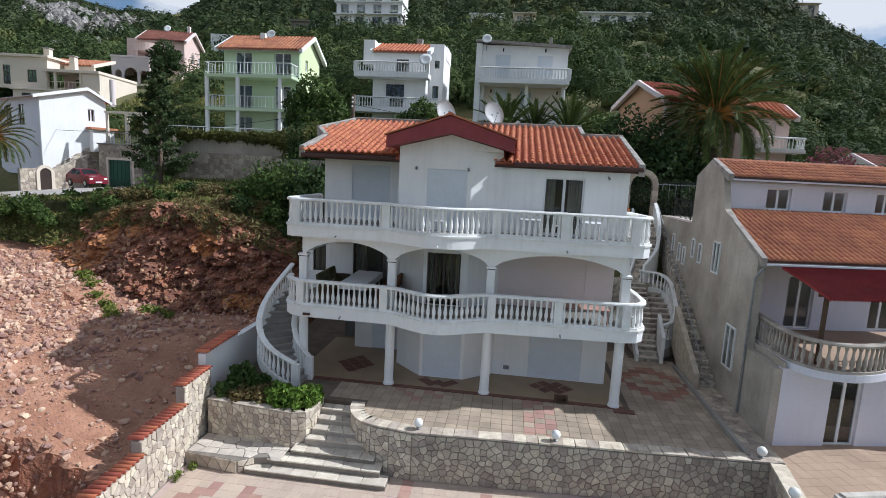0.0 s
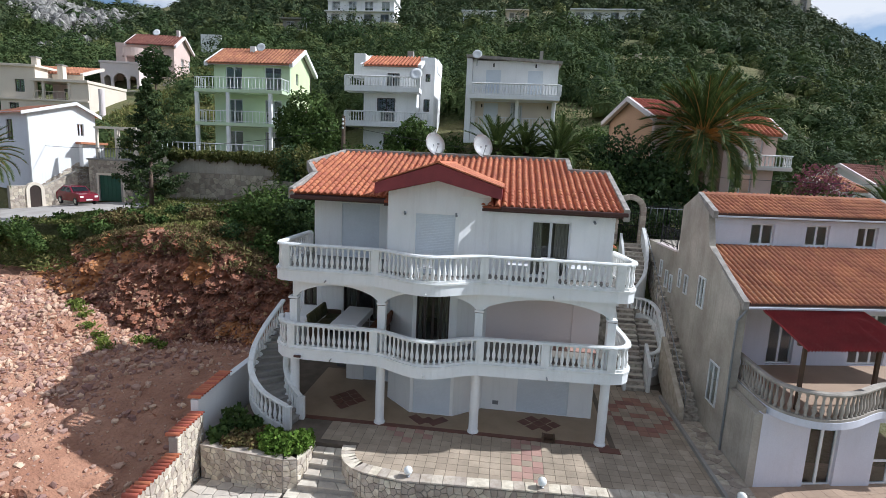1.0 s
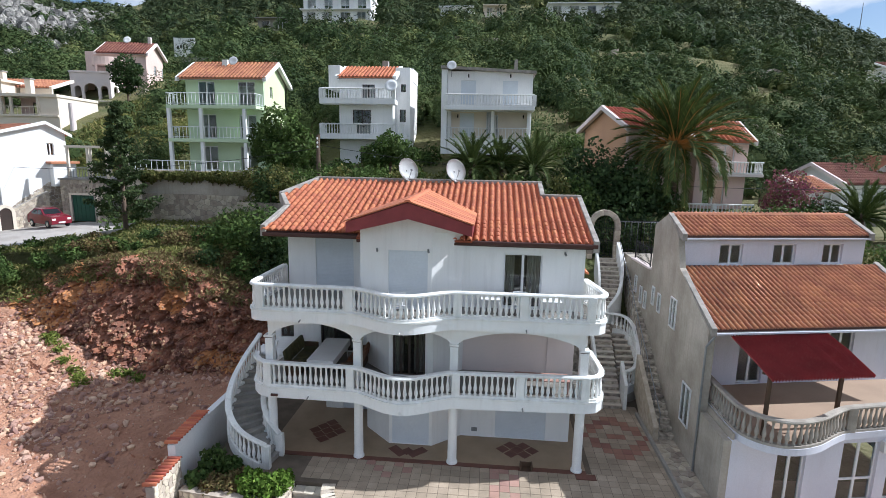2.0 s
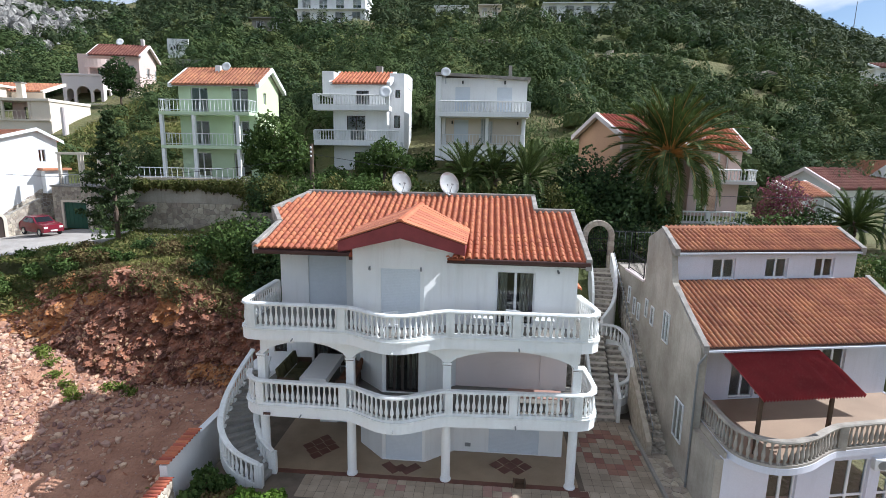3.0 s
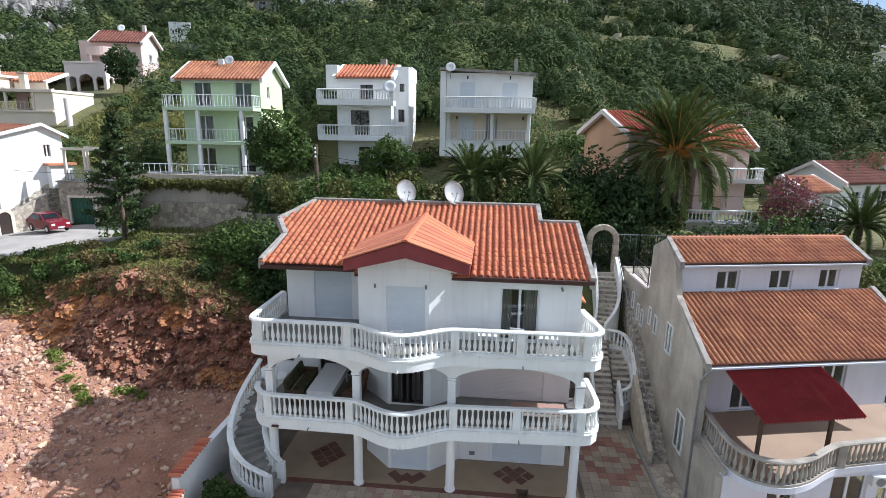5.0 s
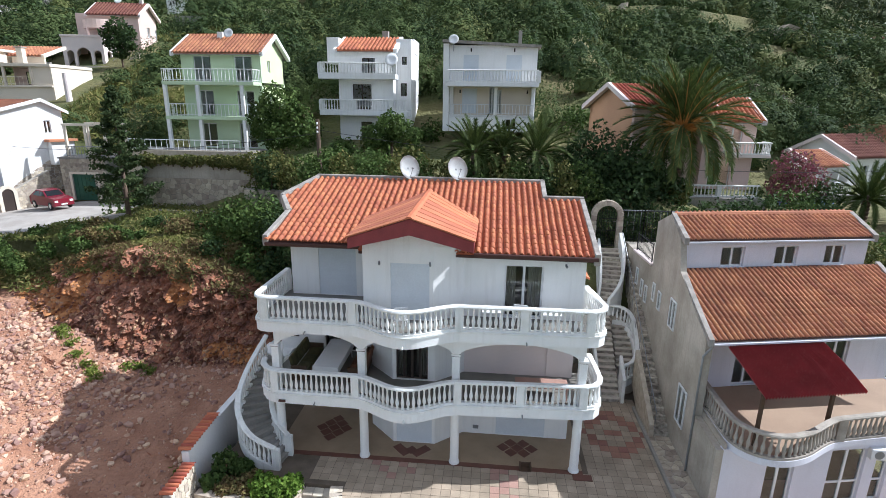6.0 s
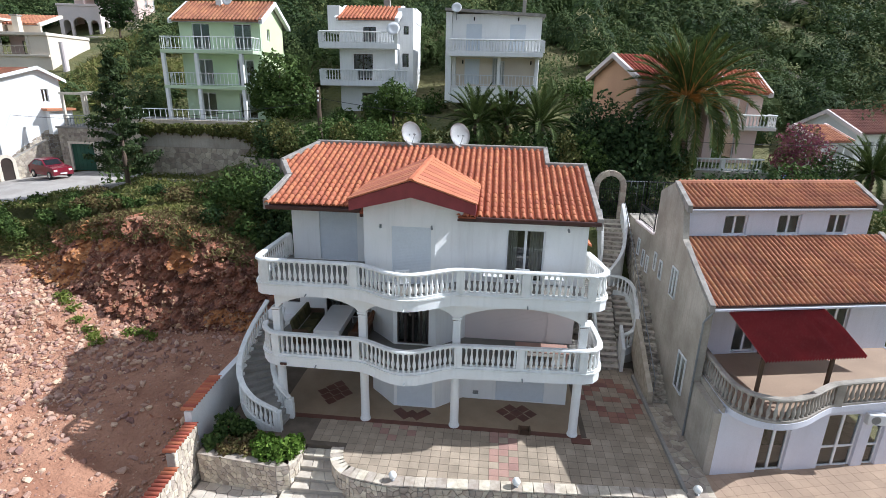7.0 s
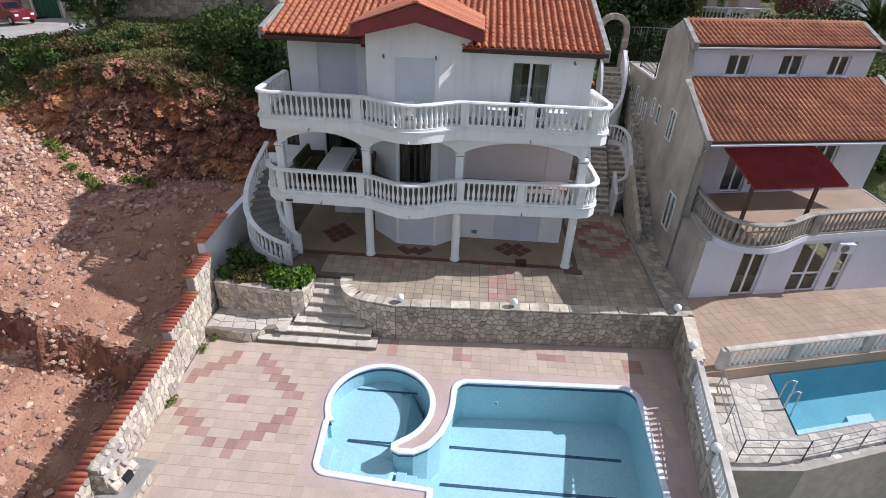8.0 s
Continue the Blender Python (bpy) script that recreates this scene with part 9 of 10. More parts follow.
def scatter(name, n, y0, y1, r0, r1, per, leaf, material, seed, label):
    """Rounded scrub bushes over the slope: small leaves over lumpy leafy domes."""
    rnd = random.Random(seed)
    quads, V, Fc = [], [], []
    made = base = 0
    while made < n:
        y = y0 + (y1 - y0) * rnd.random() ** 0.8
        lim = 0.92 * (y + 17) + 8
        x = rnd.uniform(-1.2 * lim, 0.85 * lim)
        if not free(x, y) or (y < 140 and (near_track(x, y, 1.2) or near_track(x, y + 2.0, 1.3))):
            continue
        d = noise.noise((x * 0.045, y * 0.045, 21))
        if rnd.random() > 0.75 + 0.9 * d or rnd.random() < 0.45 * grassy(x, y):
            continue
        r = (r0 + (r1 - r0) * rnd.random() ** 1.4) * (1.0 + 0.4 * max(0, d))
        z = land(x, y)
        # open strips along the lips of the old terraces
        if 58 < y < 160 and terrace_phase(x, y) < 0.16 and noise.noise((x * 0.05, y * 0.05, 12)) > -0.12 and rnd.random() < 0.85:
            continue
        h = r * rnd.uniform(0.8, 1.25)
        a, e = rnd.uniform(0, 6.28), rnd.uniform(0.85, 1.2)
        size = leaf * (y + 20) * rnd.uniform(0.85, 1.15)
        ph = NRG.uniform(0, 6.28, 6)

        def lump(u):
            return (1 + 0.27 * np.sin(u[:, 0] * 4 + ph[0]) * np.sin(u[:, 1] * 4.5 + ph[1]) + 0.16 * np.sin(u[:, 2] * 6 + ph[2]) * np.sin(u[:, 0] * 7 + ph[3]))[:, None]

        stretch = np.array((r * e, r / e, h))
        o = np.array((x, y, z + h * 0.3))
        many = int(per * min(5.0, max(1.0, (85 / (y + 20)) ** 2)))
        u = NRG.normal(0, 1, (many, 3))
        u[:, 2] = np.abs(u[:, 2]) * 1.1 - 0.25
        u /= np.linalg.norm(u, axis=1)[:, None]
        c = u * lump(u) * NRG.uniform(0.93, 1.06, (many, 1)) * stretch + o
        quads.append(leaf_quads(c, u + np.array((0, 0, 0.1)), size, 1.2, 0.2)[:, :3])
        V.append(dome_v * lump(dome_v) * NRG.uniform(0.3, 0.62, (len(dome_v), 1)) * stretch + o)
        Fc.append(dome_f + base)
        base += len(dome_v)
        made += 1
    root = tagged(new(name, quads_mesh(name, np.concatenate(quads), material)), label, "bushes", kind="stuff")
    core = new("inner_leaves", raw_mesh("inner_leaves", np.concatenate(V).tolist(), np.concatenate(Fc).tolist(), material))
    core.parent = root
    core["kind"] = "stuff"


scatter("hillside_bushes", 1550, 26, 100, 1.0, 2.6, 320, 0.005, LEAF_HILL, 11, "dense green scrub bushes on the slope")
scatter("far_woodland", 6600, 95, 335, 1.5, 3.6, 110, 0.006, LEAF_FAR, 12, "distant dark green scrub woodland on the mountainside")
scatter("olive_bushes", 620, 28, 170, 0.9, 2.2, 260, 0.005, LEAF_OLIVE, 13, "paler olive-green bushes dotted over the scrub slope")
scatter("hillside_trees", 260, 34, 150, 1.6, 3.2, 480, 0.005, LEAF_DARK, 15, "darker small trees scattered over the scrub slope")
# tall grass on the open slope
c = []
rnd = random.Random(19)
while len(c) < 34000:
    x, y = rnd.uniform(-50, -21), rnd.uniform(26, 66)
    if free(x, y) and rnd.random() < grassy(x, y) * (0.55 + noise.noise((x * 0.3, y * 0.3, 7))):
        c.append((x, y, land(x, y) + rnd.uniform(0.0, 0.45)))
tagged(new("tall_grass", quads_mesh("tall_grass", leaf_quads(np.array(c), np.tile((0.2, -0.8, 0.5), (len(c), 1)), 0.3, 2.6, 0.5)[:, :3], GRASS_DRY)), "tall yellow-green grass on the open slope", "grass", kind="stuff")


def shrubs(name, spots, per, leaf, material, label, category="shrub", group=""):
    """A shrub of several leafy clumps, set on the ground."""
    x0, y0, z0 = spots[0][0], spots[0][1], min(s[2] - s[5] for s in spots)
    t = thing(name, label, category, group, at=(x0, y0, z0))
    b = bmesh.new()
    for x, y, z, rx, ry, rz in spots:
        cyl(b, (x - x0, y - y0, -0.15), (x - x0, y - y0, max(0.1, z - z0)), 0.05, 0.02, 6)
    part("stems", b, BARK, t)
    leafy("foliage", [(x - x0, y - y0, z - z0, rx, ry, rz) for x, y, z, rx, ry, rz in spots], per, leaf, material, t)
    return t


# planter shrubs
shrubs("shrub", [(-5.75, -2.35, 0.18, 0.5, 0.45, 0.4), (-6.2, -2.5, 0.12, 0.5, 0.35, 0.36), (-5.5, -2.0, 0.2, 0.35, 0.4, 0.35), (-6.5, -2.1, 0.2, 0.45, 0.4, 0.4)], 900, 0.10, LEAF_BRIGHT, "bright green leafy shrub in the stone planter", group="planter shrubs")
shrubs("shrub", [(-7.2, -2.2, 0.15, 0.5, 0.45, 0.32), (-7.7, -2.35, 0.12, 0.4, 0.35, 0.3), (-6.9, -1.8, 0.12, 0.4, 0.35, 0.3)], 700, 0.09, LEAF_DRY, "brownish half-dry shrub in the stone planter", group="planter shrubs")
shrubs("shrub", [(-8.3, -2.1, 0.15, 0.4, 0.4, 0.35), (-8.2, -1.4, 0.3, 0.45, 0.5, 0.5), (-7.6, -1.3, 0.15, 0.4, 0.35, 0.35)], 800, 0.10, LEAF_SHRUB, "dark green shrub in the stone planter beside the wall", group="planter shrubs")

# scrub along the top of the cut face
rnd = random.Random(31)
for i in range(38):
    x = -29.5 + 20.5 * (i + rnd.random()) / 38
    yb = interp(((-30, 8.6), (-24, 7.6), (-18, 6.0), (-14, 5.6), (-9, 5.8)), x) + 3.2
    y = yb + rnd.uniform(0.2, 3.6)
    z = max(exc(x, min(y, 11.8)), land(x, y)) if y < 11.8 else land(x, y)
    r = rnd.uniform(0.3, 0.62)
    if x < -21.5 and i % 3 or (x < -24.5 and y > 10.4):
        continue
    shrubs("shrub", [(x, y, z + r * 0.55, r, r, r * 0.8), (x + rnd.uniform(-0.8, 0.8), y + rnd.uniform(-0.4, 0.6), z + r * 0.4, r * 0.7, r * 0.7, r * 0.6)], 420, 0.10, rnd.choice((LEAF_SHRUB, LEAF_DARK, LEAF_DRY, LEAF_DRY)), "wild green shrub above the cut rock face", group="wild shrubs")
# grass and low growth on the bank beside the road
c = []
while len(c) < 17000:
    x, y = rnd.uniform(-34, -12.5), rnd.uniform(9.0, 16)
    z = land(x, y)
    if x > -30 and y < 11.4:
        z = max(z - 0.9, exc(x, y))
    if inside(x, y, ROAD_PLAN) or rnd.random() > 0.5 + 0.9 * noise.noise((x * 0.5, y * 0.5, 3)):
        continue
    c.append((x, y, z + rnd.uniform(0.0, 0.3)))
tagged(new("bank_grass", quads_mesh("bank_grass", leaf_quads(np.array(c), np.tile((0.3, -0.7, 0.5), (len(c), 1)), 0.085, 3.4, 0.6), GRASS_DRY)), "rough green and yellow grass on the road bank", "grass", kind="stuff")
for x, y, r in ((-27.6, 10.2, 0.8), (-28.6, 10.8, 0.7), (-26.4, 9.8, 0.55), (-29.6, 10.4, 0.6), (-25.2, 10.8, 0.5), (-23.8, 11.4, 0.7), (-22.8, 10.6, 0.6), (-24.6, 12.6, 0.6), (-27.0, 12.4, 0.5)):
    z = land(x, y) - (0.3 if y < 11 else 0)
    shrubs("shrub", [(x, y, z + r * 0.5, r, r, r * 0.85), (x + 0.4, y - 0.3, z + r * 0.3, r * 0.7, r * 0.7, r * 0.6)], 500, 0.11, LEAF_SHRUB, "wild green shrub on the bank below the road", group="wild shrubs")
# dry grass hanging over the lip of the cut
c = []
while len(c) < 9000:
    x = rnd.uniform(-28, -9.4)
    v = 1 - 0.22 * rnd.random() ** 2
    z = interp(FACE_TOP, x) * v
    if rnd.random() < 0.45 + 0.9 * noise.noise((x * 0.7, v * 6, 5)):
        c.append((x, face_y(x, z, v) + rnd.uniform(-0.12, 1.1) * (v > 0.97), z + rnd.uniform(-0.05, 0.3)))
tagged(new("lip_grass", quads_mesh("lip_grass", leaf_quads(np.array(c), np.tile((0.2, -0.8, 0.4), (len(c), 1)), 0.075, 3.6, 0.6), LEAF_DRY)), "dry brown grass over the lip of the cut", "grass", kind="stuff")
# tall dark thicket between the cut and the house
for x, y, z, r in ((-10.2, 10.2, 6.4, 1.3), (-11.8, 11.0, 6.4, 1.5), (-13.6, 11.8, 6.3, 1.4), (-15.4, 12.6, 5.6, 1.0), (-9.4, 12.0, 7.2, 1.3), (-12.6, 13.4, 6.9, 1.4), (-14.6, 10.4, 5.1, 0.7), (-17.6, 12.4, 5.3, 0.55), (-12.0, 9.4, 4.7, 0.8), (-10.4, 8.9, 4.5, 0.8), (-8.8, 9.2, 5.6, 1.0)):
    shrubs("thicket", [(x, y, z, r, r, r * 0.95), (x + 0.8, y - 0.3, z - 0.6, r * 0.8, r * 0.8, r * 0.7), (x - 0.7, y + 0.2, z - 0.5, r * 0.8, r * 0.8, r * 0.7)], 900, 0.14, LEAF_DARK if x > -11 else LEAF_SHRUB, "tall dark green thicket beside the house", "bush", "thicket bushes")
# weeds on the dug slope
for x, y in ((-20.6, 6.0), (-20.2, 5.7), (-20.9, 6.2), (-19.5, 5.2), (-19.0, 4.8), (-18.2, 4.4), (-17.6, 4.0), (-17.2, 3.7), (-16.4, 4.9), (-15.9, 5.0), (-15.3, 4.8), (-10.6, -0.6), (-10.2, 1.2), (-9.9, 3.0)):
    z = exc(x, y)
    n = 90
    c = np.stack([NRG.normal(x, 0.16, n), NRG.normal(y, 0.16, n), z + NRG.uniform(0.02, 0.3, n)], 1)
    me = quads_mesh("weed_tuft", leaf_quads(c, np.tile((0.0, -0.4, 0.5), (n, 1)), 0.09, 2.4), GRASS)
    tagged(new("weed_tuft", me), "bright green weeds on the stony slope", "weeds", "weed tufts", "stuff")
for x, y in ((-8.45, -4.6), (-8.3, -7.0), (-8.35, -4.0)):
    n = 60
    c = np.stack([NRG.normal(x, 0.06, n), NRG.normal(y, 0.1, n), TZ + NRG.uniform(0.0, 0.16, n)], 1)
    tagged(new("weed_tuft", quads_mesh("weed_tuft", leaf_quads(c, np.tile((0.3, 0, 0.5), (n, 1)), 0.06, 2.2), GRASS)), "small weeds at the foot of the boundary wall", "weeds", "weed tufts", "stuff")


def conifer(x, y, z, h, r, label, seed=1, leaf=LEAF_CONIFER):
    rnd = random.Random(seed)
    t = thing("conifer", label, "tree", at=(x, y, z))
    b = bmesh.new()
    cyl(b, (0, 0, -0.3), (0.05, 0, h * 0.5), 0.17, 0.10, 9)
    cyl(b, (0.05, 0, h * 0.5), (0, 0, h * 0.97), 0.10, 0.02, 9)
    part("trunk", b, BARK, t, smooth=True)
    blobs = []
    for k in range(64):
        f = 0.2 + 0.79 * (k + rnd.random()) / 64
        reach = r * (1 - f) ** 1.15 * rnd.uniform(0.55, 1.2) + 0.15
        a = k * 2.4 + rnd.uniform(-0.5, 0.5)
        tip = Vector((reach * math.cos(a), reach * math.sin(a), h * f + 0.12 * reach))
        if k % 2 == 0:
            b = bmesh.new()
            cyl(b, (0, 0, h * f - 0.25), tip, 0.03, 0.01, 5)
            part("limb", b, BARK, t)
        for q in (0.45, 0.75, 1.0):
            c = rnd.uniform(0.7, 1.2) * (0.15 + 0.13 * reach)
            blobs.append((tip.x * q, tip.y * q, h * f - 0.2 + (tip.z - h * f + 0.2) * q, c, c, c * 0.6))
    leafy("crown", blobs, 75, 0.11, leaf, t, lump=0.35, fill=0.7)


conifer(-22.0, 14.0, 4.9, 8.9, 3.1, "dark slender conifer standing above the cut rock face", 4)
conifer(27.5, 17.5, 5.6, 5.0, 0.9, "narrow dark cypress beside the red-roofed houses", 6)

# broad trees and hedges behind the house
branch_tree("broadleaf_tree", (-14.2, 20.6, 9.0), (-14.2, 20.6, 13.0), [(-14.2, 20.4, 12.6, 1.5, 1.4, 1.5), (-15.3, 20.6, 11.6, 1.3, 1.2, 1.3), (-13.0, 20.4, 11.4, 1.3, 1.2, 1.3), (-14.0, 19.8, 10.7, 1.7, 1.2, 1.0)], 1500, 0.17, LEAF_SHRUB, "dense green tree beside the green house")
branch_tree("broadleaf_tree", (-6.0, 19.8, 8.8), (-6.0, 19.8, 11.4), [(-6.0, 19.6, 11.5, 1.1, 1.0, 0.9), (-7.0, 19.7, 10.8, 1.1, 1.0, 0.8), (-5.0, 19.6, 10.9, 1.0, 0.9, 0.8)], 1200, 0.14, LEAF_SHRUB, "round green tree below the white house", seed=8)
for i in range(17):
    x = -12.6 + 18.6 * i / 16
    r = rnd.uniform(0.75, 1.05)
    zt = 10.1 if x < -5 else 9.9
    shrubs("hedge_bush", [(x, 14.0 + rnd.uniform(-0.3, 0.5), zt - r, r, r * 0.9, r), (x + 0.4, 13.6, zt - 1.7 * r, r * 0.9, 0.7, r * 0.8)], 620, 0.12, rnd.choice((LEAF_SHRUB, LEAF_IVY, LEAF_SHRUB, LEAF_DARK)), "leafy hedge bush on the wall behind the house", "hedge", "hedge bushes")
for i in range(13):
    x = -21.6 + 8.0 * i / 12 + rnd.uniform(-0.2, 0.2)
    r = rnd.uniform(0.22, 0.42) + 0.45 * step01(-15.4, -13.8, x)
    shrubs("ivy_clump", [(x, 15.95, 9.35, r * 1.5, 0.35, r * 0.7), (x + 0.3, 15.75, 9.3 - r * 0.6, r, 0.22, r * 0.7), (x - 0.25, 15.78, 9.25 - r * 0.4, r * 0.8, 0.2, r * 0.7)], 300, 0.11, LEAF_IVY, "yellow-green ivy hanging over the garden wall", "ivy", "ivy clumps")
for x, y, z, r in ((-13.3, 15.0, 9.0, 1.0), (-13.5, 15.0, 7.6, 1.0), (-12.4, 14.8, 9.2, 0.9)):
    shrubs("ivy_clump", [(x, y, z, r, r * 0.6, r * 0.9), (x + 0.3, y - 0.2, z - 0.8, r * 0.7, 0.4, r * 0.8)], 800, 0.11, LEAF_IVY, "yellow-green ivy hanging over the garden wall", "ivy", "ivy clumps")
for x, y, z, r in ((7.2, 16.5, 10.2, 1.8), (9.0, 16.0, 9.4, 1.8), (10.6, 16.8, 9.0, 1.6), (6.2, 15.0, 8.8, 1.4), (8.6, 14.6, 8.0, 1.4)):
    branch_tree("broadleaf_tree", (x, y, land(x, y) - 0.3), (x, y, z), [(x, y, z, r, r, r * 0.9), (x + 0.7, y - 0.4, z - 1.0, r * 0.9, r * 0.8, r * 0.8), (x - 0.8, y + 0.2, z - 0.8, r * 0.9, r * 0.8, r * 0.8)], 1100, 0.16, LEAF_DARK, "dark leafy tree in front of the peach house", seed=int(x * 10))
for x, y, z, r in ((12.0, 13.9, 6.8, 0.9), (13.6, 14.3, 7.0, 1.0), (15.4, 15.0, 7.0, 1.0), (17.2, 15.6, 7.0, 1.2), (19.0, 16.4, 7.4, 1.2), (16.4, 13.2, 6.2, 1.0), (18.4, 13.8, 6.4, 1.1), (20.4, 15.0, 6.8, 1.1), (14.4, 12.6, 5.8, 0.9), (12.4, 12.8, 5.8, 0.9)):
    shrubs("shrub", [(x, y, z, r, r, r * 0.9), (x + 0.6, y - 0.3, z - 0.5, r * 0.8, r * 0.7, r * 0.6)], 620, 0.13, rnd.choice((LEAF_SHRUB, LEAF_DARK, LEAF_SHRUB)), "green shrub behind the neighbour's roof", group="garden shrubs")
for x, y, r in ((17.4, 9.5, 1.0), (18.2, 11.2, 1.2), (17.0, 12.0, 0.9), (19.6, 10.2, 1.1), (20.6, 12.4, 1.3), (21.8, 10.8, 1.1), (22.4, 13.4, 1.2), (19.0, 8.4, 0.9), (18.0, 7.4, 0.8), (23.6, 12.0, 1.2), (20.8, 8.6, 0.9), (24.6, 14.0, 1.2), (25.6, 12.6, 1.0), (22.8, 9.2, 0.9)):
    z = land(x, y)
    shrubs("shrub", [(x, y, z + r * 0.6, r, r, r * 0.9), (x + 0.5, y - 0.4, z + r * 0.4, r * 0.8, r * 0.7, r * 0.7)], 700, 0.13, rnd.choice((LEAF_SHRUB, LEAF_DARK, LEAF_IVY)), "leafy green shrub behind the neighbour's house", group="garden shrubs")
for x, y, r in ((6.6, 12.4, 0.8), (7.6, 12.6, 0.9), (8.8, 12.5, 0.8), (9.9, 12.6, 0.9), (11.0, 12.5, 0.8)):
    shrubs("shrub", [(x, y, 6.2 + 0.4 * r, r, r * 0.6, r), (x + 0.3, y - 0.1, 5.7, r * 0.8, r * 0.6, r * 0.7)], 650, 0.12, LEAF_DARK, "dark green shrub behind the gateway", group="garden shrubs")
branch_tree("broadleaf_tree", (-44.9, 47.6, 16.0), (-44.9, 47.6, 20.2), [(-44.9, 47.6, 21.4, 1.2, 1.1, 1.0), (-46.1, 47.5, 20.7, 1.0, 0.9, 0.8), (-43.8, 47.6, 20.5, 1.0, 0.9, 0.8), (-44.6, 47.2, 19.6, 1.1, 1.0, 0.7), (-45.8, 47.3, 19.4, 0.9, 0.8, 0.6), (-43.5, 47.4, 19.2, 0.8, 0.7, 0.6), (-44.8, 47.3, 18.3, 0.9, 0.8, 0.6)], 520, 0.2, LEAF_DARK, "round dark tree in front of the pink house", seed=21)
shrubs("bougainvillea", [(20.6, 19.6, 9.2, 1.3, 1.0, 1.2), (21.6, 19.8, 8.4, 1.2, 1.0, 1.2), (20.2, 19.4, 8.0, 1.1, 0.9, 1.0)], 1000, 0.13, FLOWER, "magenta flowering bougainvillea beside the peach house", "bougainvillea")
shrubs("shrub", [(22.2, 18.6, 7.4, 1.2, 1.0, 1.2), (21.2, 18.2, 6.8, 1.1, 1.0, 1.0)], 900, 0.13, LEAF_DARK, "dark green shrub under the bougainvillea", group="garden shrubs")
# loose scrub between the houses
for i in range(120):
    x, y = rnd.uniform(-30, 30), rnd.uniform(16.5, 30)
    if not free(x, y) or (x > 21 and y < 34):
        continue
    r = rnd.uniform(0.7, 1.3)
    z = land(x, y)
    shrubs("shrub", [(x, y, z + r * 0.5, r, r, r * 0.85)], 420, 0.16, rnd.choice((LEAF_SHRUB, LEAF_HILL, LEAF_IVY, LEAF_SHRUB)), "green shrub on the slope between the houses", group="slope shrubs")


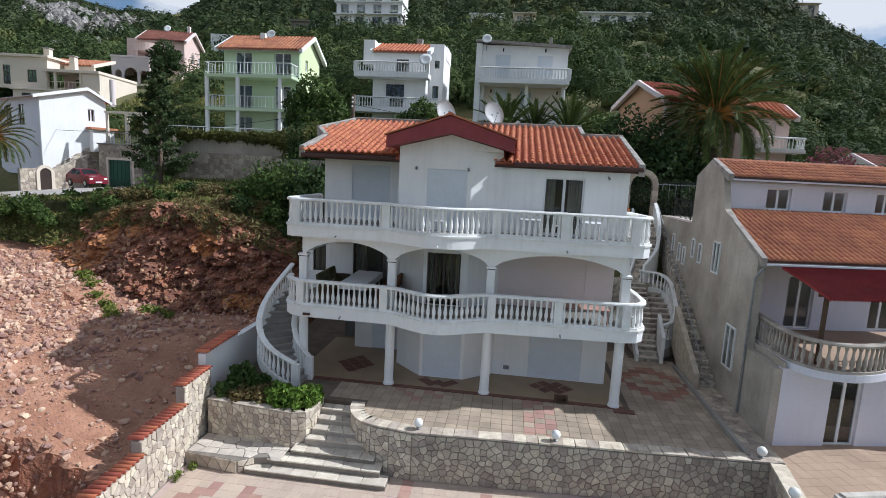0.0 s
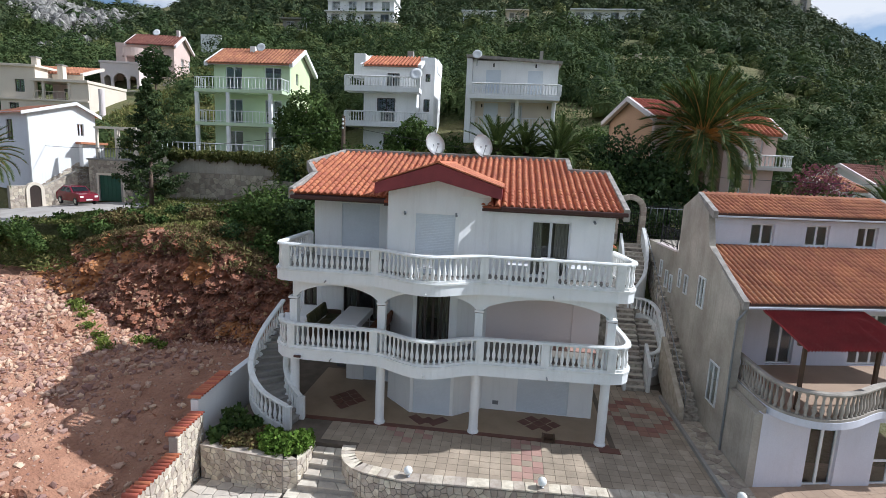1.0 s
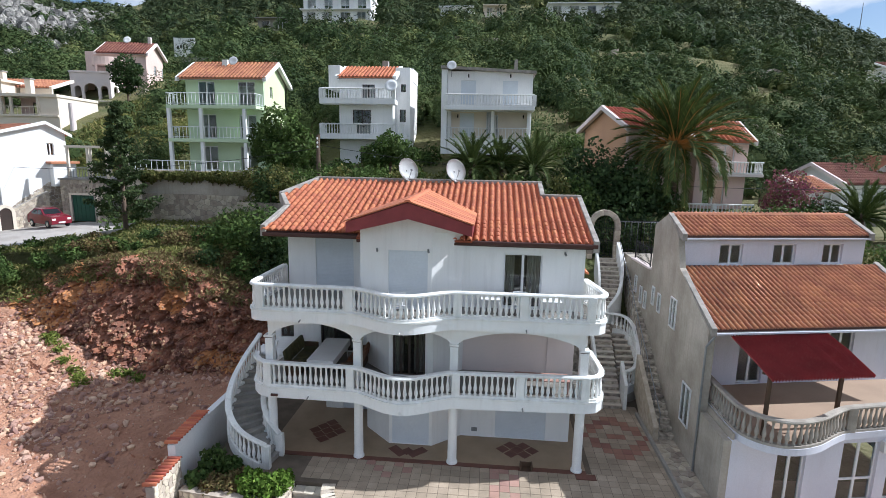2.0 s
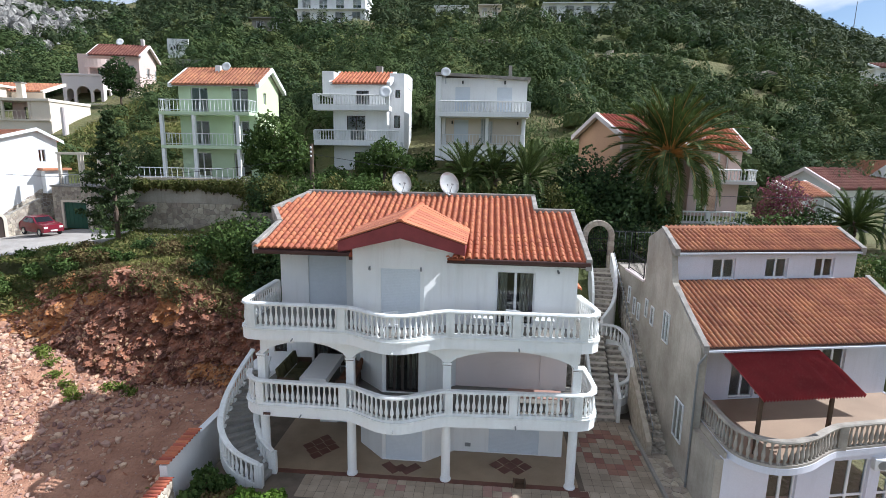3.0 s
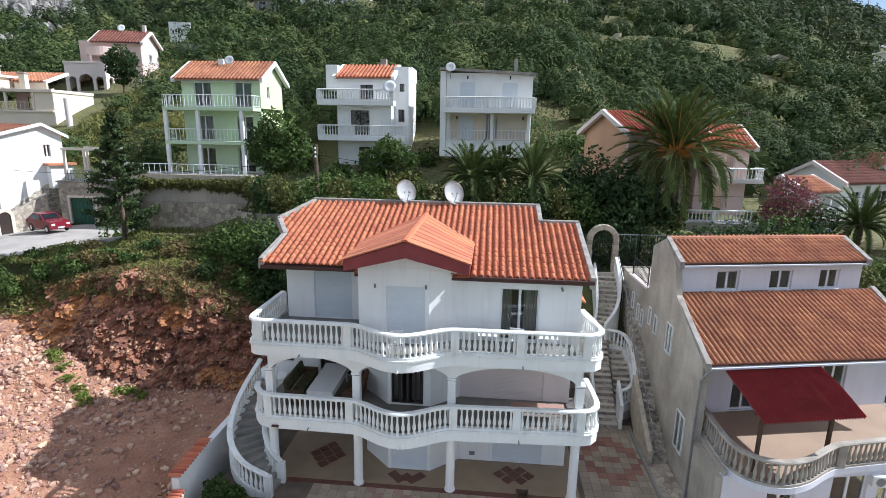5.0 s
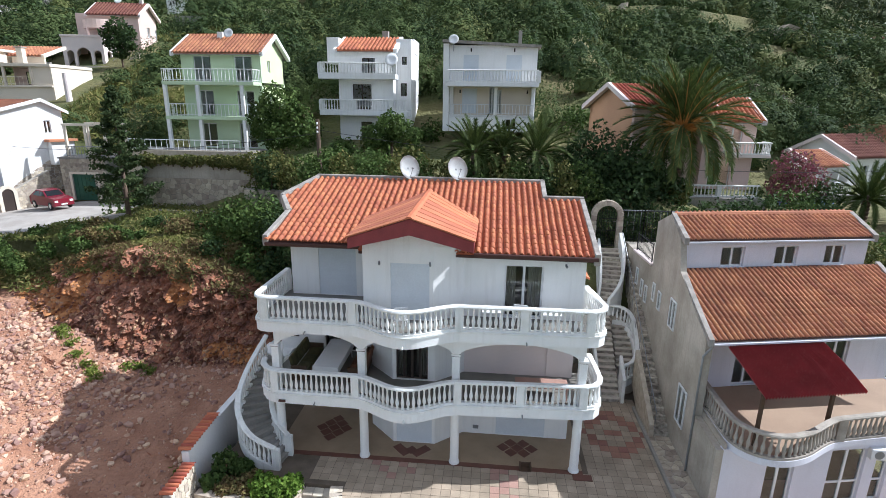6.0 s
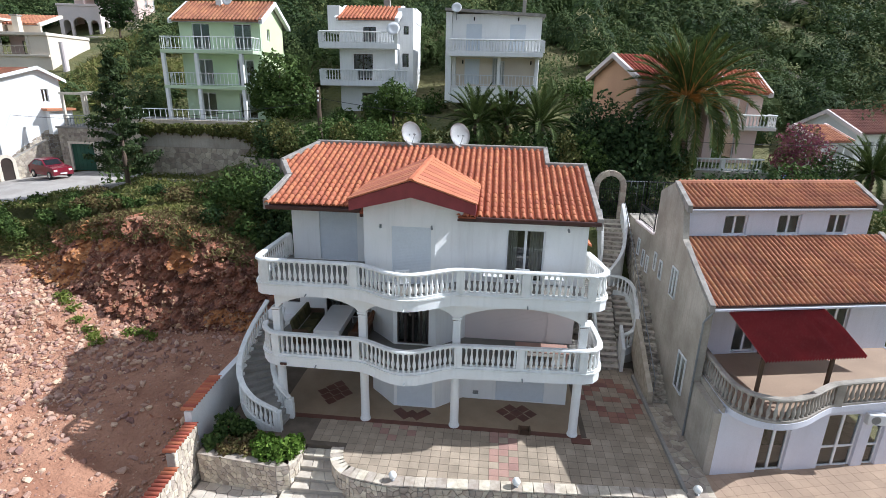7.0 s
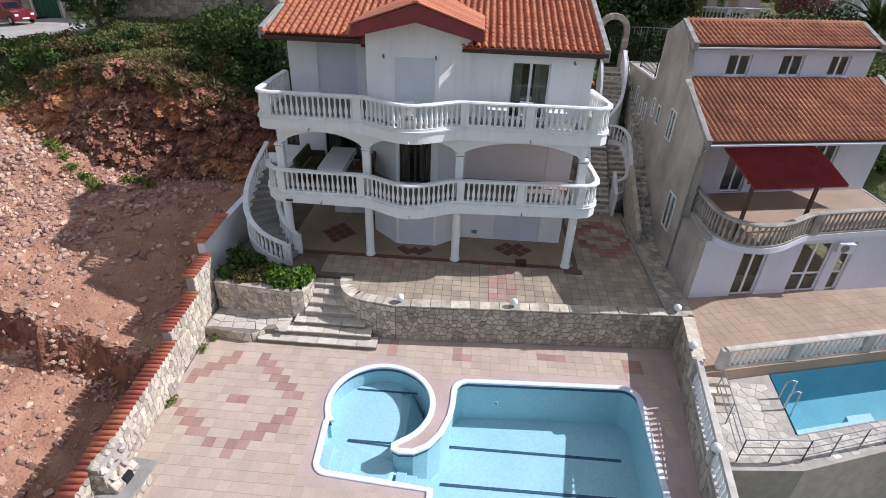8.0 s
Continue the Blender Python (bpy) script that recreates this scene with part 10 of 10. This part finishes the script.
def palm(x, y, z, trunk, crown, fronds, label, seed=1, droop=1.0, old=True, r=0.28):
    """A date palm: ringed trunk, arching fronds with rows of leaflets, orange stalk bases."""
    rnd = random.Random(seed)
    t = thing("palm_tree", label, "palm tree", "palm trees", at=(x, y, z))
    b = bmesh.new()
    prof = []
    n = max(6, int(trunk / 0.22))
    for i in range(n + 1):
        k = i / n
        prof += [(r * (1.12 - 0.2 * k) + 0.03, -0.2 + (trunk + 0.2) * k), (r * (1.0 - 0.2 * k), -0.2 + (trunk + 0.2) * k + 0.08)]
    lathe(b, prof, 12)
    part("trunk", b, PALM_BARK, t)
    for k in range(fronds):
        az = k * 2.39996 + rnd.uniform(-0.3, 0.3)
        allq, stalk = [], []
        f = (k + 0.5) / fronds
        el = radians(88 - 100 * f ** 0.85)
        L = crown * rnd.uniform(0.88, 1.1) * (0.92 if f < 0.3 else 1.0)
        p = Vector((0.16 * math.cos(az), 0.16 * math.sin(az), trunk - 0.25 * f))
        P = [p]
        e = el
        m = 13
        bend = (2.2 if f < 0.35 else 2.2 + 10.5 * (f - 0.35)) * droop
        for s in range(m):
            e = max(radians(-82), e - radians(bend * (0.4 + 1.5 * s / m)))
            p = p + Vector((math.cos(e) * math.cos(az), math.cos(e) * math.sin(az), math.sin(e))) * (L / m)
            P.append(p)
        for s in range(m):
            a, c = P[s], P[s + 1]
            h0, h1 = 0.045 * (1 - s / m) + 0.006, 0.045 * (1 - (s + 1) / m) + 0.006
            sv = Vector((-math.sin(az), math.cos(az), 0))
            uv_ = Vector((0, 0, 1))
            for pa, pb in ((sv, uv_), (uv_, -sv), (-sv, -uv_), (-uv_, sv)):
                stalk.append((a + pa * h0, a + pb * h0, c + pb * h1, c + pa * h1))
            if s < (3 if old and f > 0.3 else 1):
                continue
            d = (c - a).normalized()
            side = Vector((-math.sin(az), math.cos(az), 0))
            up = side.cross(d) * -1.0
            ll = 0.36 * crown / 3.2 * (0.45 + 0.9 * math.sin(math.pi * min(1, (s + 1) / (m + 1.5))))
            for q in range(8):
                o = a.lerp(c, q / 8)
                for sg in (-1, 1):
                    v = (side * sg * rnd.uniform(0.45, 0.75) + d * 0.95 + up * rnd.uniform(0.05, 0.4)).normalized() * ll * rnd.uniform(0.85, 1.15)
                    w = d * 0.036 * crown / 3.2
                    allq.append((o - w, o + w, o + v + w * 0.2, o + v - w * 0.2))
        if old and f > 0.3:
            pet = stalk[:20]
            stalk = stalk[20:]
            ob = new("petiole", quads_mesh("petiole", np.array([[tuple(v) for v in q] for q in pet]), PALM_OLD))
            ob.parent = t
        me = quads_mesh("frond", np.array([[tuple(v) for v in q] for q in allq + stalk]), LEAF_PALM)
        me.materials.append(PALM_OLD if old else LEAF_PALM)
        me.polygons.foreach_set("material_index", np.array([0] * len(allq) + [1] * len(stalk), dtype=np.int32))
        piece("frond", me, t)
    if old:
        for k in range(34):
            b = bmesh.new()
            a = rnd.uniform(0, 6.28)
            q = rnd.uniform(0.5, 1.0)
            cyl(b, (0.1 * math.cos(a), 0.1 * math.sin(a), trunk - 0.25), (q * math.cos(a), q * math.sin(a), trunk + rnd.uniform(0.0, 0.45)), 0.05, 0.02, 5)
            part("stalk_base", b, PALM_OLD, t, "orange-brown stalk base")
    return t


palm(12.35, 17.0, 6.0, 5.95, 4.2, 92, "tall date palm with a broad drooping crown", 2)
palm(-0.1, 14.9, 8.2, 2.2, 2.3, 46, "short palm behind the roof ridge", 3, old=False, r=0.22)
palm(3.6, 15.0, 8.2, 2.2, 2.3, 46, "short palm behind the roof ridge", 4, old=False, r=0.22)
palm(1.6, 15.6, 8.4, 2.1, 2.0, 40, "short palm behind the roof ridge", 5, old=False, r=0.2)
palm(25.0, 19.0, 5.2, 2.4, 2.5, 56, "palm beside the red-roofed houses", 6, old=False, r=0.24)
palm(-36.9, 16.2, 4.3, 4.3, 2.8, 60, "palm with orange stalks beside the road", 7)

# pale crags high on the left
V, Fc = [], []
rnd = random.Random(77)
for cx, cy, n, s in CRAGS:
    for i in range(n * 2):
        x, y = rnd.gauss(cx, 1.2 * s), rnd.gauss(cy, 1.0 * s)
        k = s * rnd.uniform(0.15, 0.55)
        q = rock_v * (1 + NRG.uniform(-0.26, 0.26, (len(rock_v), 1))) * np.array((k * 0.7, k * 0.6, k * rnd.uniform(0.9, 1.5)))
        base = len(V)
        V.extend(q + np.array((x, y, land(x, y) + k * 0.5)))
        Fc.extend(tuple(base + a for a in f) for f in rock_f)
tagged(new("limestone_crags", raw_mesh("limestone_crags", V, Fc, CLIFF)), "pale grey limestone crags among the trees", "rocks", kind="stuff")
